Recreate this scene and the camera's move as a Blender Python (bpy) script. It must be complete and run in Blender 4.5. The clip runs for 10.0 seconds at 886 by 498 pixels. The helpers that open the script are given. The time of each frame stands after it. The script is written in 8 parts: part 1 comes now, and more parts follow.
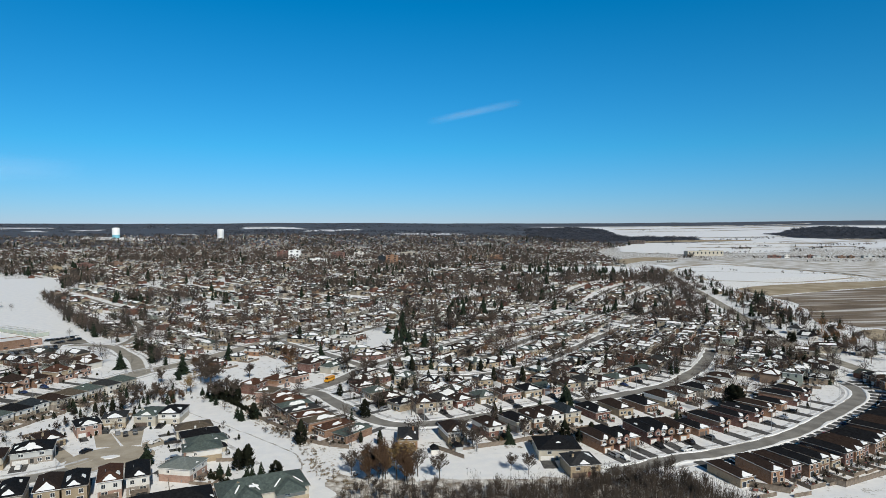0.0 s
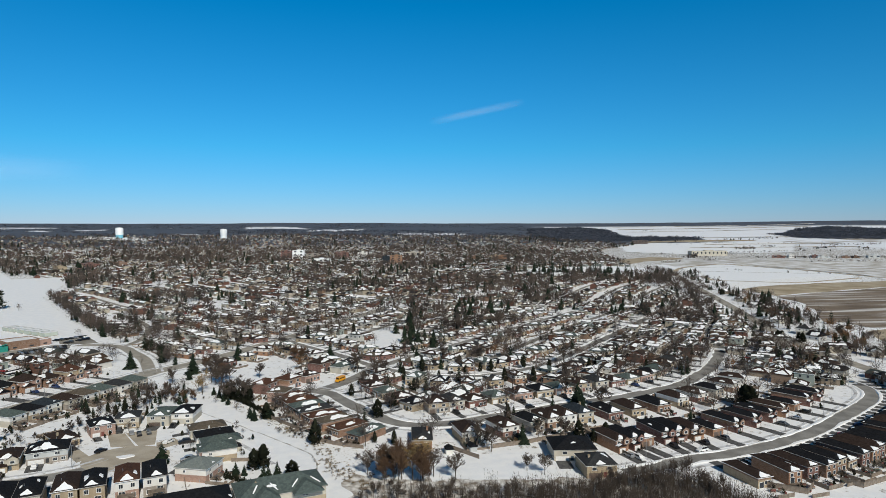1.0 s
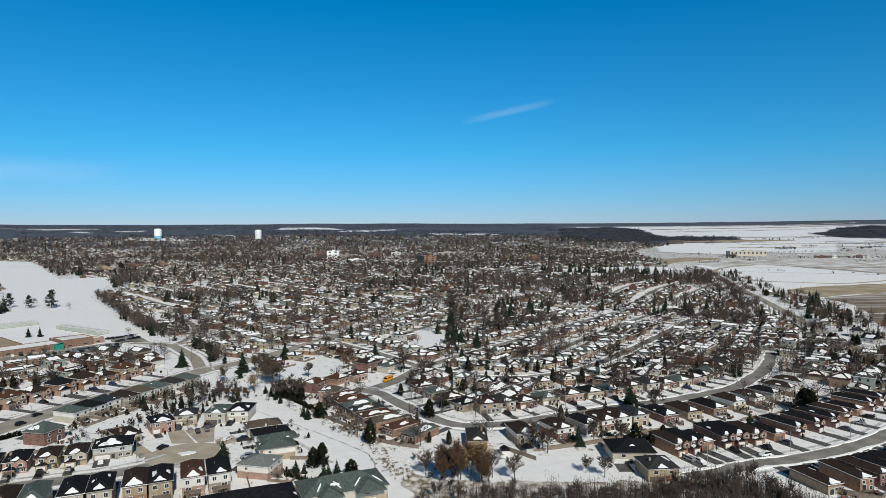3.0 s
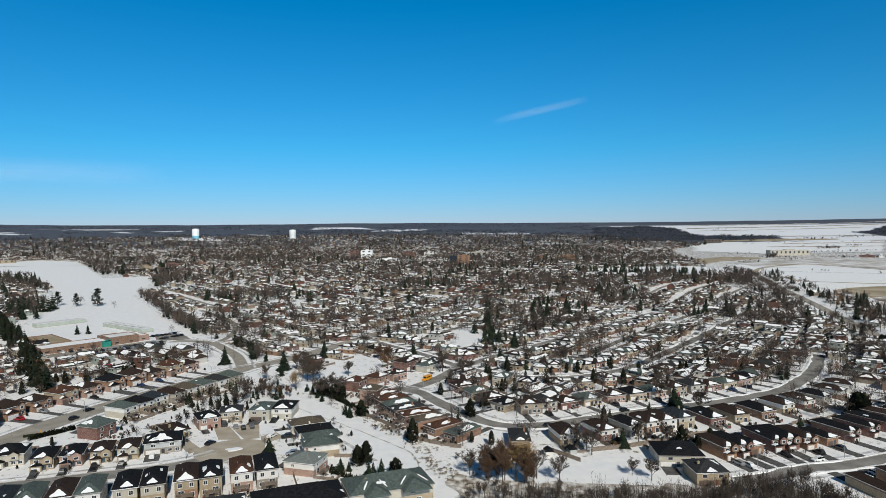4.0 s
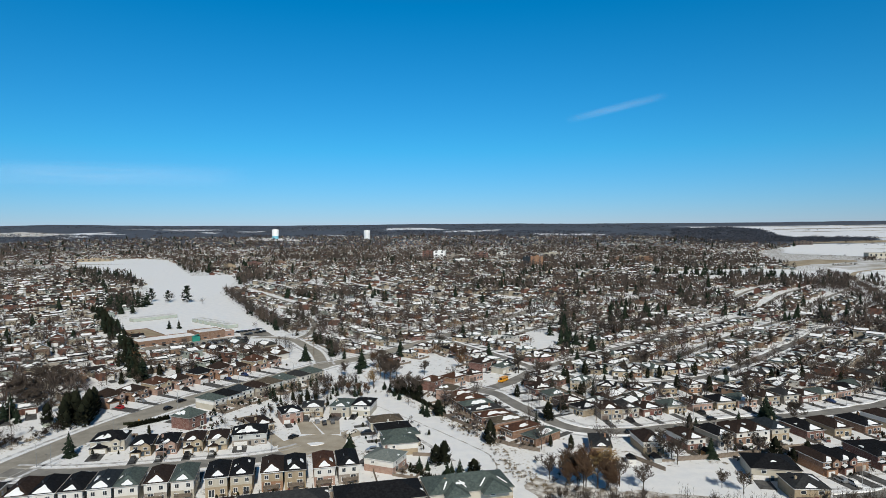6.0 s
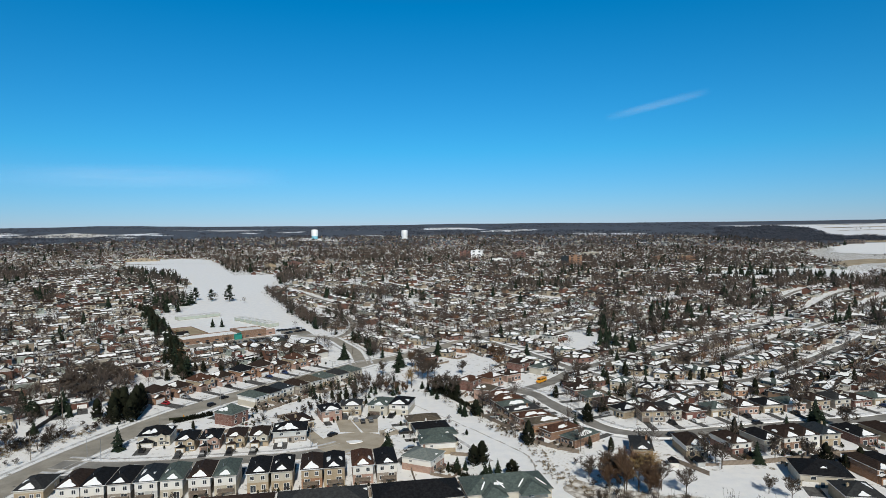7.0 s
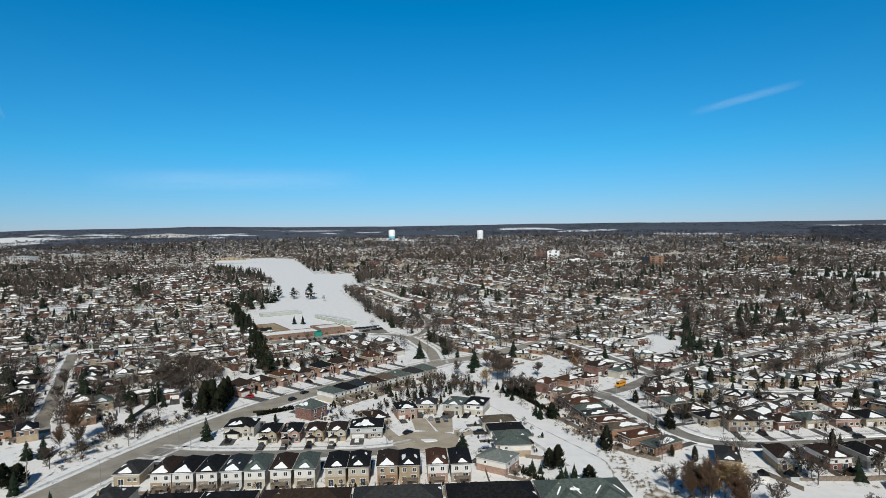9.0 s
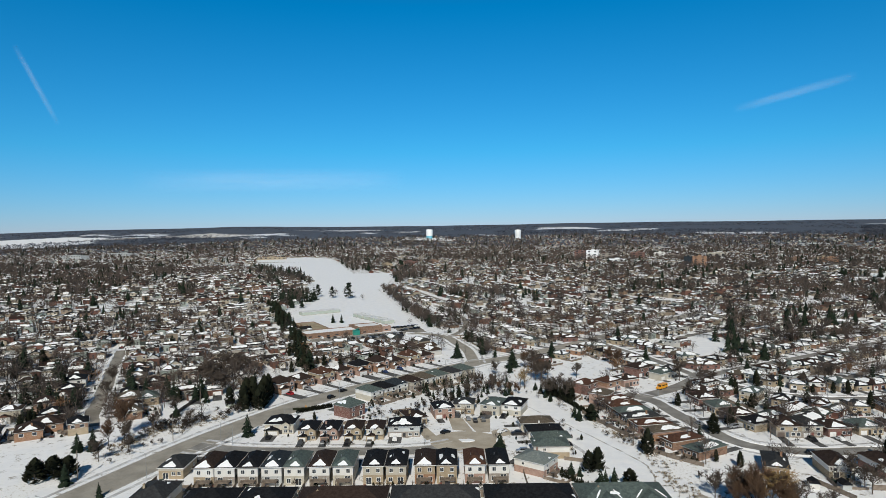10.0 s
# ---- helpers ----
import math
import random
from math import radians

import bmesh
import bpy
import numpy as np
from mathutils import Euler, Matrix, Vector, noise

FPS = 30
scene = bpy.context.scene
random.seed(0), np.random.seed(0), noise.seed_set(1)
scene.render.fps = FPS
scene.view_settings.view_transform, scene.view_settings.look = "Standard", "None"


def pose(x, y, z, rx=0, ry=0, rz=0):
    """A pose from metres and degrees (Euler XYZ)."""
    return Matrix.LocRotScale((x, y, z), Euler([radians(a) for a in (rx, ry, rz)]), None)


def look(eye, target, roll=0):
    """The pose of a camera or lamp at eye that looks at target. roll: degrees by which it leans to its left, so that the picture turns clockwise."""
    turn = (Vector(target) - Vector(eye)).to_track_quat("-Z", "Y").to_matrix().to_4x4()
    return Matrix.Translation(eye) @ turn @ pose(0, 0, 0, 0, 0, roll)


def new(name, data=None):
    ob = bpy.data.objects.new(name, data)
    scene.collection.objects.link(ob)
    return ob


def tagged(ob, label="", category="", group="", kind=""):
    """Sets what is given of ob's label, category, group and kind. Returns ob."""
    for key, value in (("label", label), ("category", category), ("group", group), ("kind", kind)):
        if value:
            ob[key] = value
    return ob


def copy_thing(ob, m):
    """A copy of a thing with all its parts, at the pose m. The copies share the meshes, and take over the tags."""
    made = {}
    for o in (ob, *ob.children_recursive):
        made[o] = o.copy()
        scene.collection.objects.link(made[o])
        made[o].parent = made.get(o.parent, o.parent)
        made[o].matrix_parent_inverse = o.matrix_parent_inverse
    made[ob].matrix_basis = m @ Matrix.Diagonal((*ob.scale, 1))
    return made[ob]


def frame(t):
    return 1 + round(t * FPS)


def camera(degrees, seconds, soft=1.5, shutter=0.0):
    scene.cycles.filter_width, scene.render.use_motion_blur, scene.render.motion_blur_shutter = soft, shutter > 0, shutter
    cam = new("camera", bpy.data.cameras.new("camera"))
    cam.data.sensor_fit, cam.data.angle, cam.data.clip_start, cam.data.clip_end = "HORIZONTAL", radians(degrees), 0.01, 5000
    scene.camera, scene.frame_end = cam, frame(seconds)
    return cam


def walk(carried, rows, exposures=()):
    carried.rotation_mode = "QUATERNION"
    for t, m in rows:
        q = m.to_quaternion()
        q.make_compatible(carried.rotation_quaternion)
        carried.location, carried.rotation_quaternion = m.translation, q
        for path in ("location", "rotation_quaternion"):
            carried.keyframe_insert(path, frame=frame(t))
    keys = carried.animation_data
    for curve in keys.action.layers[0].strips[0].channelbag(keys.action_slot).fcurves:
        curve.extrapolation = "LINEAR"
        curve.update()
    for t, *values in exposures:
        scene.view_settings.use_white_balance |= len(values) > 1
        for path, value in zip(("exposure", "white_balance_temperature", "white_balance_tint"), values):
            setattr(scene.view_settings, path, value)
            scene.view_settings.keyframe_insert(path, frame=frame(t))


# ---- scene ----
cam = camera(70.3, 10.0, soft=0.72)
PATH = [
    (0, (19.575, -3.379, 85.413), (19.915, -1.409, 85.341), -0.1),
    (0.5, (17.272, -2.855, 85.399), (17.609, -0.885, 85.327), -0.1),
    (1, (14.877, -2.342, 85.382), (15.211, -0.371, 85.31), -0.1),
    (1.5, (12.404, -1.864, 85.364), (12.725, 0.109, 85.292), -0.1),
    (2, (9.953, -1.409, 85.353), (10.257, 0.566, 85.281), -0.2),
    (3.5, (2.992, -0.267, 85.44), (3.187, 1.722, 85.369), -0.3),
    (4, (1.004, -0.008, 85.462), (1.146, 1.986, 85.39), -0.4),
    (4.5, (-0.449, 0.235, 85.463), (-0.36, 2.232, 85.392), -0.4),
    (5, (-1.305, 0.517, 85.443), (-1.271, 2.516, 85.373), -0.5),
    (5.5, (-1.644, 0.821, 85.407), (-1.669, 2.82, 85.338), -0.4),
    (7, (-1.783, 1.461, 85.182), (-1.986, 3.449, 85.114), -0.6),
    (7.5, (-1.739, 1.702, 85.143), (-2.001, 3.684, 85.075), -0.7),
    (8, (-1.697, 1.949, 85.115), (-2.019, 3.922, 85.048), -0.7),
    (8.5, (-1.661, 2.204, 85.088), (-2.041, 4.166, 85.021), -0.7),
    (9, (-1.692, 2.514, 85.046), (-2.132, 4.464, 84.981), -0.7),
    (9.5, (-1.785, 2.906, 84.995), (-2.282, 4.841, 84.93), -0.8),
    (10, (-1.914, 3.317, 84.946), (-2.469, 5.237, 84.881), -0.8),
]
walk(cam, [(t, look(eye, aim, lean)) for t, eye, aim, lean in PATH])

# ---- world, sun, exposure ----
SUN_TURN = 12.0      # shadows fall this many degrees west of straight ahead
SUN_UP = 36.0
world = bpy.data.worlds.new("world")
scene.world = world
world.use_nodes = True
wn = world.node_tree.nodes
wl = world.node_tree.links
bg = wn["Background"]
sky = wn.new("ShaderNodeTexSky")
sky.sky_type = "NISHITA"
sky.sun_disc = False
sky.sun_elevation = radians(SUN_UP)
sky.sun_rotation = radians(180 - SUN_TURN)
sky.altitude = 300
sky.air_density = 1.0
sky.dust_density = 0.0
sky.ozone_density = 5.0
# deep winter blue, paler towards the horizon
way = wn.new("ShaderNodeSeparateXYZ")
wl.new(wn.new("ShaderNodeTexCoord").outputs["Generated"], way.inputs[0])
tint = wn.new("ShaderNodeValToRGB")
stops = tint.color_ramp
stops.elements[0].position, stops.elements[0].color = 0.0, (0.41, 0.55, 0.88, 1)
# unseen sky overhead, dimmed and greyed to set the fill in shadows
stops.elements[1].position, stops.elements[1].color = 0.52, (0.265, 0.24, 0.21, 1)
low_sky = stops.elements.new(0.12)
low_sky.color = (0.16, 0.70, 0.93, 1)
mid_sky = stops.elements.new(0.33)
mid_sky.color = (0.0, 0.72, 0.99, 1)
wl.new(way.outputs["Z"], tint.inputs[0])
deep = wn.new("ShaderNodeMix")
deep.data_type, deep.blend_type = "RGBA", "MULTIPLY"
deep.inputs["Factor"].default_value = 1
wl.new(sky.outputs[0], deep.inputs["A"])
wl.new(tint.outputs["Color"], deep.inputs["B"])
wl.new(deep.outputs["Result"], bg.inputs["Color"])
bg.inputs["Strength"].default_value = 0.14
scene.view_settings.exposure = -0.41

sun_data = bpy.data.lights.new("sun", "SUN")
sun_data.energy = 5.0
sun_data.angle = radians(0.5)
sun_data.color = (1.0, 0.96, 0.855)
sun = new("sun", sun_data)
to_sun = Vector((math.sin(radians(SUN_TURN)) * math.cos(radians(SUN_UP)), -math.cos(radians(SUN_TURN)) * math.cos(radians(SUN_UP)), math.sin(radians(SUN_UP))))
sun.matrix_world = look(to_sun * 100, (0, 0, 0))


# ---- materials ----
def material(name, colors, rough=0.85, scale=1.0, spread=0.25, by_object=False, by_island=False, bump=0.0, bump_scale=6.0, metal=0.0, coords="Object"):
    """A surface whose colour wanders between the given ones, at two scales, with fine relief."""
    m = bpy.data.materials.new(name)
    m.use_nodes = True
    n, l = m.node_tree.nodes, m.node_tree.links
    bsdf = n["Principled BSDF"]
    bsdf.inputs["Roughness"].default_value = rough
    bsdf.inputs["Metallic"].default_value = metal
    if rough >= 0.85:
        bsdf.inputs["Specular IOR Level"].default_value = 0.12      # porous surfaces hardly shine
    tex = n.new("ShaderNodeTexCoord")
    ramp = n.new("ShaderNodeValToRGB")
    ramp.color_ramp.elements[0].color = (*colors[0], 1)
    ramp.color_ramp.elements[1].color = (*colors[-1], 1)
    if by_object or by_island:
        ramp.color_ramp.interpolation = "CONSTANT"
        for i, c in enumerate(colors):
            if i == 0:
                e = ramp.color_ramp.elements[0]
            elif i == len(colors) - 1:
                e = ramp.color_ramp.elements[len(ramp.color_ramp.elements) - 1]
            else:
                e = ramp.color_ramp.elements.new(i / len(colors))
            e.position = i / len(colors)
            e.color = (*c, 1)
        if by_object:
            l.new(n.new("ShaderNodeObjectInfo").outputs["Random"], ramp.inputs[0])
        else:
            l.new(n.new("ShaderNodeNewGeometry").outputs["Random Per Island"], ramp.inputs[0])
    else:
        big = n.new("ShaderNodeTexNoise")
        big.inputs["Scale"].default_value = 0.6 * scale
        big.inputs["Detail"].default_value = 5
        l.new(tex.outputs[coords], big.inputs["Vector"])
        l.new(big.outputs["Fac"], ramp.inputs[0])
        ramp.color_ramp.elements[0].position = 0.35
        ramp.color_ramp.elements[1].position = 0.65
    fine = n.new("ShaderNodeTexNoise")
    fine.inputs["Scale"].default_value = 5.0 * scale
    fine.inputs["Detail"].default_value = 3
    l.new(tex.outputs[coords], fine.inputs["Vector"])
    to = n.new("ShaderNodeMapRange")
    to.inputs["To Min"].default_value = 1 - spread
    to.inputs["To Max"].default_value = 1 + spread
    l.new(fine.outputs["Fac"], to.inputs["Value"])
    mul = n.new("ShaderNodeMix")
    mul.data_type, mul.blend_type = "RGBA", "MULTIPLY"
    mul.inputs["Factor"].default_value = 1
    l.new(ramp.outputs["Color"], mul.inputs["A"])
    l.new(to.outputs["Result"], mul.inputs["B"])
    l.new(mul.outputs["Result"], bsdf.inputs["Base Color"])
    if bump:
        b = n.new("ShaderNodeBump")
        b.inputs["Strength"].default_value = bump
        b.inputs["Distance"].default_value = 0.1
        fb = n.new("ShaderNodeTexNoise")
        fb.inputs["Scale"].default_value = bump_scale
        l.new(tex.outputs[coords], fb.inputs["Vector"])
        l.new(fb.outputs["Fac"], b.inputs["Height"])
        l.new(b.outputs["Normal"], bsdf.inputs["Normal"])
    return m


def brick_material(name, a, b, mortar=(0.42, 0.39, 0.35)):
    m = material(name, [a, b], rough=0.9, scale=1.2, spread=0.2)
    n, l = m.node_tree.nodes, m.node_tree.links
    bsdf = n["Principled BSDF"]
    base = bsdf.inputs["Base Color"].links[0].from_socket
    w = n.new("ShaderNodeTexWave")
    w.wave_type, w.bands_direction = "BANDS", "Z"
    w.inputs["Scale"].default_value = 4.0
    l.new(n["Texture Coordinate"].outputs["Object"], w.inputs["Vector"])
    r = n.new("ShaderNodeMapRange")
    r.inputs["From Min"].default_value, r.inputs["From Max"].default_value = 0.86, 0.98
    r.inputs["To Max"].default_value = 0.5
    l.new(w.outputs["Fac"], r.inputs["Value"])
    mix = n.new("ShaderNodeMix")
    mix.data_type = "RGBA"
    l.new(r.outputs["Result"], mix.inputs["Factor"])
    l.new(base, mix.inputs["A"])
    mix.inputs["B"].default_value = (*mortar, 1)
    l.new(mix.outputs["Result"], bsdf.inputs["Base Color"])
    return m


def siding_material(name, a, b):
    m = material(name, [a, b], rough=0.6, scale=0.5, spread=0.06)
    n, l = m.node_tree.nodes, m.node_tree.links
    w = n.new("ShaderNodeTexWave")
    w.bands_direction, w.wave_profile = "Z", "SAW"
    w.inputs["Scale"].default_value = 1.6
    l.new(n["Texture Coordinate"].outputs["Object"], w.inputs["Vector"])
    bp = n.new("ShaderNodeBump")
    bp.inputs["Strength"].default_value, bp.inputs["Distance"].default_value = 0.5, 0.03
    l.new(w.outputs["Fac"], bp.inputs["Height"])
    l.new(bp.outputs["Normal"], n["Principled BSDF"].inputs["Normal"])
    return m


def shingle_material(name, a, b, by_object=False, extra=()):
    m = material(name, [a, *extra, b], rough=0.92, scale=2.2, spread=0.3, by_object=by_object, bump=0.4, bump_scale=14)
    return m


M = {}
M["snow"] = material("snow", [(0.82, 0.83, 0.85), (0.90, 0.90, 0.90)], rough=0.75, scale=0.35, spread=0.07, bump=0.5, bump_scale=0.7)
M["roof_snow"] = material("roof_snow", [(0.85, 0.86, 0.87), (0.92, 0.92, 0.92)], rough=0.7, scale=0.6, spread=0.06, bump=0.3, bump_scale=2.5)
M["scrub"] = material("snowy_scrub", [(0.40, 0.345, 0.27), (0.86, 0.86, 0.86)], rough=1.0, scale=1.7, spread=0.3, bump=0.6, bump_scale=2.5)
scrub_ramp = M["scrub"].node_tree.nodes["Color Ramp"].color_ramp
scrub_ramp.elements[0].position, scrub_ramp.elements[1].position = 0.30, 0.42
M["litter"] = material("thicket_litter", [(0.20, 0.16, 0.12), (0.78, 0.76, 0.73)], rough=1.0, scale=0.6, spread=0.35, bump=0.6, bump_scale=2.5)
M["stubble"] = material("stubble", [(0.30, 0.24, 0.155), (0.46, 0.39, 0.29)], rough=1.0, scale=0.06, spread=0.25)
M["ditch"] = material("ditch_mud", [(0.30, 0.28, 0.25), (0.82, 0.82, 0.83)], rough=0.9, scale=0.5, spread=0.3)
M["gravelly"] = material("worn_asphalt", [(0.36, 0.315, 0.25), (0.46, 0.41, 0.335)], rough=0.95, scale=0.3, spread=0.15)
# dark wood floor with the blue of distance haze mixed into its colour
M["hazed_wood_floor"] = material("hazed_wood_floor", [(0.050, 0.060, 0.080), (0.082, 0.090, 0.112)], rough=1.0, scale=0.03, spread=0.25)
M["asphalt"] = material("asphalt", [(0.275, 0.255, 0.22), (0.37, 0.345, 0.30)], rough=0.93, scale=0.25, spread=0.18)
M["street"] = material("street", [(0.19, 0.182, 0.170), (0.29, 0.28, 0.26)], rough=0.93, scale=0.22, spread=0.2)
M["driveway"] = material("driveway", [(0.06, 0.06, 0.063), (0.15, 0.148, 0.145)], rough=0.95, scale=0.7, spread=0.25)
M["back_street"] = material("back_street", [(0.20, 0.185, 0.16), (0.34, 0.32, 0.285)], rough=0.93, scale=0.12, spread=0.2)
M["concrete"] = material("concrete", [(0.36, 0.35, 0.33), (0.5, 0.48, 0.45)], rough=0.9, scale=0.8, spread=0.15)
M["pavement"] = material("pavement", [(0.36, 0.35, 0.34), (0.72, 0.73, 0.76)], rough=0.9, scale=0.5, spread=0.15)
M["dead_grass"] = material("dead_grass", [(0.13, 0.10, 0.06), (0.28, 0.22, 0.14)], rough=1.0, scale=1.4, spread=0.4)
ROOFS = {
    "brown": shingle_material("shingle_brown", (0.026, 0.017, 0.014), (0.045, 0.031, 0.025)),
    "black": shingle_material("shingle_black", (0.007, 0.007, 0.009), (0.016, 0.017, 0.019)),
    "grey": shingle_material("shingle_grey", (0.027, 0.027, 0.029), (0.045, 0.047, 0.048)),
    "green": shingle_material("shingle_grey_green", (0.064, 0.081, 0.077), (0.103, 0.131, 0.120)),
    "rust": shingle_material("shingle_rust", (0.058, 0.028, 0.019), (0.093, 0.048, 0.032)),
    "tan": shingle_material("shingle_tan", (0.077, 0.064, 0.048), (0.123, 0.100, 0.077)),
    "pale": shingle_material("shingle_pale_green", (0.144, 0.169, 0.162), (0.202, 0.223, 0.212)),
    "slate": shingle_material("shingle_slate_blue", (0.019, 0.026, 0.032), (0.035, 0.042, 0.050)),
}
ROOF_WORDS = {"brown": "dark brown", "black": "black", "grey": "grey", "green": "grey-green", "rust": "rusty brown", "tan": "tan", "pale": "pale grey-green", "slate": "slate blue"}
WALLS = {
    "red": brick_material("brick_red", (0.135, 0.064, 0.051), (0.19, 0.096, 0.077)),
    "orange": brick_material("brick_orange", (0.235, 0.122, 0.068), (0.31, 0.175, 0.105)),
    "pink": brick_material("brick_pink", (0.30, 0.19, 0.15), (0.37, 0.245, 0.195)),
    "buff": brick_material("brick_buff", (0.30, 0.235, 0.155), (0.38, 0.305, 0.21), (0.42, 0.38, 0.32)),
    "grey_brick": brick_material("brick_grey", (0.235, 0.205, 0.175), (0.31, 0.275, 0.24)),
    "brownb": brick_material("brick_brown", (0.175, 0.098, 0.063), (0.245, 0.148, 0.10)),
    "white": siding_material("siding_white", (0.62, 0.60, 0.56), (0.70, 0.68, 0.64)),
    "cream": siding_material("siding_cream", (0.40, 0.365, 0.295), (0.48, 0.44, 0.365)),
    "greysid": siding_material("siding_grey", (0.38, 0.39, 0.38), (0.46, 0.47, 0.46)),
    "sage": siding_material("siding_sage", (0.36, 0.40, 0.34), (0.44, 0.47, 0.41)),
}
WALL_WORDS = {"red": "red brick", "orange": "orange brick", "pink": "pinkish brick", "buff": "buff brick", "grey_brick": "grey brick", "brownb": "brown brick", "white": "white siding", "cream": "cream siding", "greysid": "grey siding", "sage": "sage siding"}
M["trim"] = material("white_trim", [(0.72, 0.71, 0.69), (0.8, 0.79, 0.77)], rough=0.5, spread=0.05)
M["fascia"] = material("fascia", [(0.30, 0.27, 0.24), (0.42, 0.39, 0.36)], rough=0.6, spread=0.08)
M["garage_white"] = material("garage_white", [(0.66, 0.65, 0.63), (0.76, 0.75, 0.73)], rough=0.55, spread=0.05)
M["garage_dark"] = material("garage_dark", [(0.10, 0.075, 0.06), (0.15, 0.11, 0.09)], rough=0.55, spread=0.08)
M["door_paint"] = material("door_paint", [(0.16, 0.05, 0.04), (0.05, 0.07, 0.09), (0.4, 0.38, 0.34), (0.03, 0.03, 0.03)], rough=0.5, by_object=True, spread=0.05)
M["wood"] = material("weathered_wood", [(0.15, 0.122, 0.098), (0.25, 0.205, 0.165)], rough=0.9, scale=1.5, spread=0.25)
M["new_wood"] = material("fresh_wood", [(0.42, 0.24, 0.10), (0.50, 0.30, 0.14)], rough=0.85, scale=1.5, spread=0.2)
M["bark"] = material("bark", [(0.07, 0.058, 0.048), (0.12, 0.10, 0.085)], rough=1.0, scale=1.0, spread=0.3)
M["brush"] = material("thicket_twigs", [(0.055, 0.045, 0.038), (0.105, 0.084, 0.068)], rough=1.0, scale=0.4, spread=0.35)
M["clutter"] = material("garden_clutter", [(0.02, 0.02, 0.022), (0.12, 0.09, 0.07), (0.05, 0.07, 0.05), (0.25, 0.2, 0.15), (0.03, 0.03, 0.035), (0.10, 0.10, 0.11), (0.16, 0.05, 0.04)], rough=0.7, by_island=True, spread=0.1)
M["twig"] = material("twigs", [(0.030, 0.024, 0.020), (0.062, 0.049, 0.040)], rough=1.0, scale=0.5, spread=0.3)
M["near_twig"] = material("near_twigs", [(0.066, 0.053, 0.044), (0.115, 0.091, 0.074)], rough=1.0, scale=0.5, spread=0.3)
M["willow"] = material("willow_twigs", [(0.24, 0.155, 0.06), (0.33, 0.22, 0.10)], rough=1.0, scale=0.5, spread=0.3)
M["oak_twig"] = material("brown_twigs", [(0.085, 0.052, 0.034), (0.15, 0.092, 0.058)], rough=1.0, scale=0.5, spread=0.3)
M["russet"] = material("russet_leaves", [(0.16, 0.085, 0.045), (0.25, 0.14, 0.075)], rough=1.0, scale=0.6, spread=0.3)
M["needles"] = material("needles", [(0.010, 0.017, 0.010), (0.022, 0.032, 0.019)], rough=0.9, scale=0.6, spread=0.4)
M["cedar"] = material("cedar", [(0.015, 0.018, 0.010), (0.030, 0.032, 0.018)], rough=0.95, scale=0.6, spread=0.4)
M["metal"] = material("galvanised", [(0.38, 0.39, 0.40), (0.48, 0.49, 0.50)], rough=0.45, metal=0.8, spread=0.1)
M["tower"] = material("tower_paint", [(0.80, 0.80, 0.79), (0.86, 0.86, 0.85)], rough=0.5, spread=0.04, scale=0.05)
M["tower_blue"] = material("tower_blue", [(0.16, 0.45, 0.55), (0.20, 0.50, 0.60)], rough=0.5, spread=0.04)
M["tyre"] = material("tyre", [(0.02, 0.02, 0.02), (0.04, 0.04, 0.04)], rough=0.9)
M["membrane"] = material("flat_roof", [(0.62, 0.62, 0.62), (0.86, 0.86, 0.86)], rough=0.9, scale=0.12, spread=0.1)
M["teal"] = material("teal_cladding", [(0.02, 0.22, 0.17), (0.03, 0.28, 0.22)], rough=0.5, spread=0.06)


def paint(name, c, rough=0.42, metal=0.0):
    m = bpy.data.materials.new(name)
    m.use_nodes = True
    b = m.node_tree.nodes["Principled BSDF"]
    b.inputs["Base Color"].default_value = (*c, 1)
    b.inputs["Roughness"].default_value = rough
    b.inputs["Metallic"].default_value = metal
    return m


M["glass"] = paint("window_glass", (0.035, 0.042, 0.05), 0.08)
M["car_glass"] = paint("car_glass", (0.012, 0.014, 0.017), 0.06)
CARS = {"black": paint("car_black", (0.010, 0.010, 0.012)), "white": paint("car_white", (0.75, 0.75, 0.74)), "silver": paint("car_silver", (0.42, 0.43, 0.45), 0.3, 0.6),
        "red": paint("car_red", (0.33, 0.02, 0.025)), "blue": paint("car_blue", (0.02, 0.04, 0.11)), "grey": paint("car_grey", (0.10, 0.105, 0.11), 0.3, 0.5)}
M["bus_yellow"] = paint("bus_yellow", (0.75, 0.33, 0.015), 0.35)
M["lamp_head"] = paint("lamp_head", (0.25, 0.25, 0.26), 0.4)
M["far_wall"] = material("far_walls", [(0.133, 0.0663, 0.0484), (0.203, 0.136, 0.0936), (0.312, 0.269, 0.203), (0.468, 0.452, 0.413), (0.359, 0.32, 0.265), (0.234, 0.187, 0.14), (0.265, 0.296, 0.265), (0.156, 0.078, 0.0585), (0.406, 0.359, 0.281)], by_island=True, spread=0.1)
M["far_roof"] = material("far_roofs", [(0.040, 0.029, 0.023), (0.017, 0.017, 0.018), (0.065, 0.063, 0.059), (0.061, 0.043, 0.032), (0.029, 0.024, 0.022), (0.050, 0.056, 0.050), (0.036, 0.022, 0.017)], by_island=True, spread=0.15)
M["mid_wall"] = material("mid_walls", [(0.15, 0.075, 0.058), (0.22, 0.155, 0.115), (0.30, 0.25, 0.19), (0.52, 0.50, 0.46), (0.13, 0.08, 0.06), (0.24, 0.20, 0.155), (0.36, 0.33, 0.28), (0.17, 0.10, 0.075)], by_object=True, spread=0.14, scale=1.5)
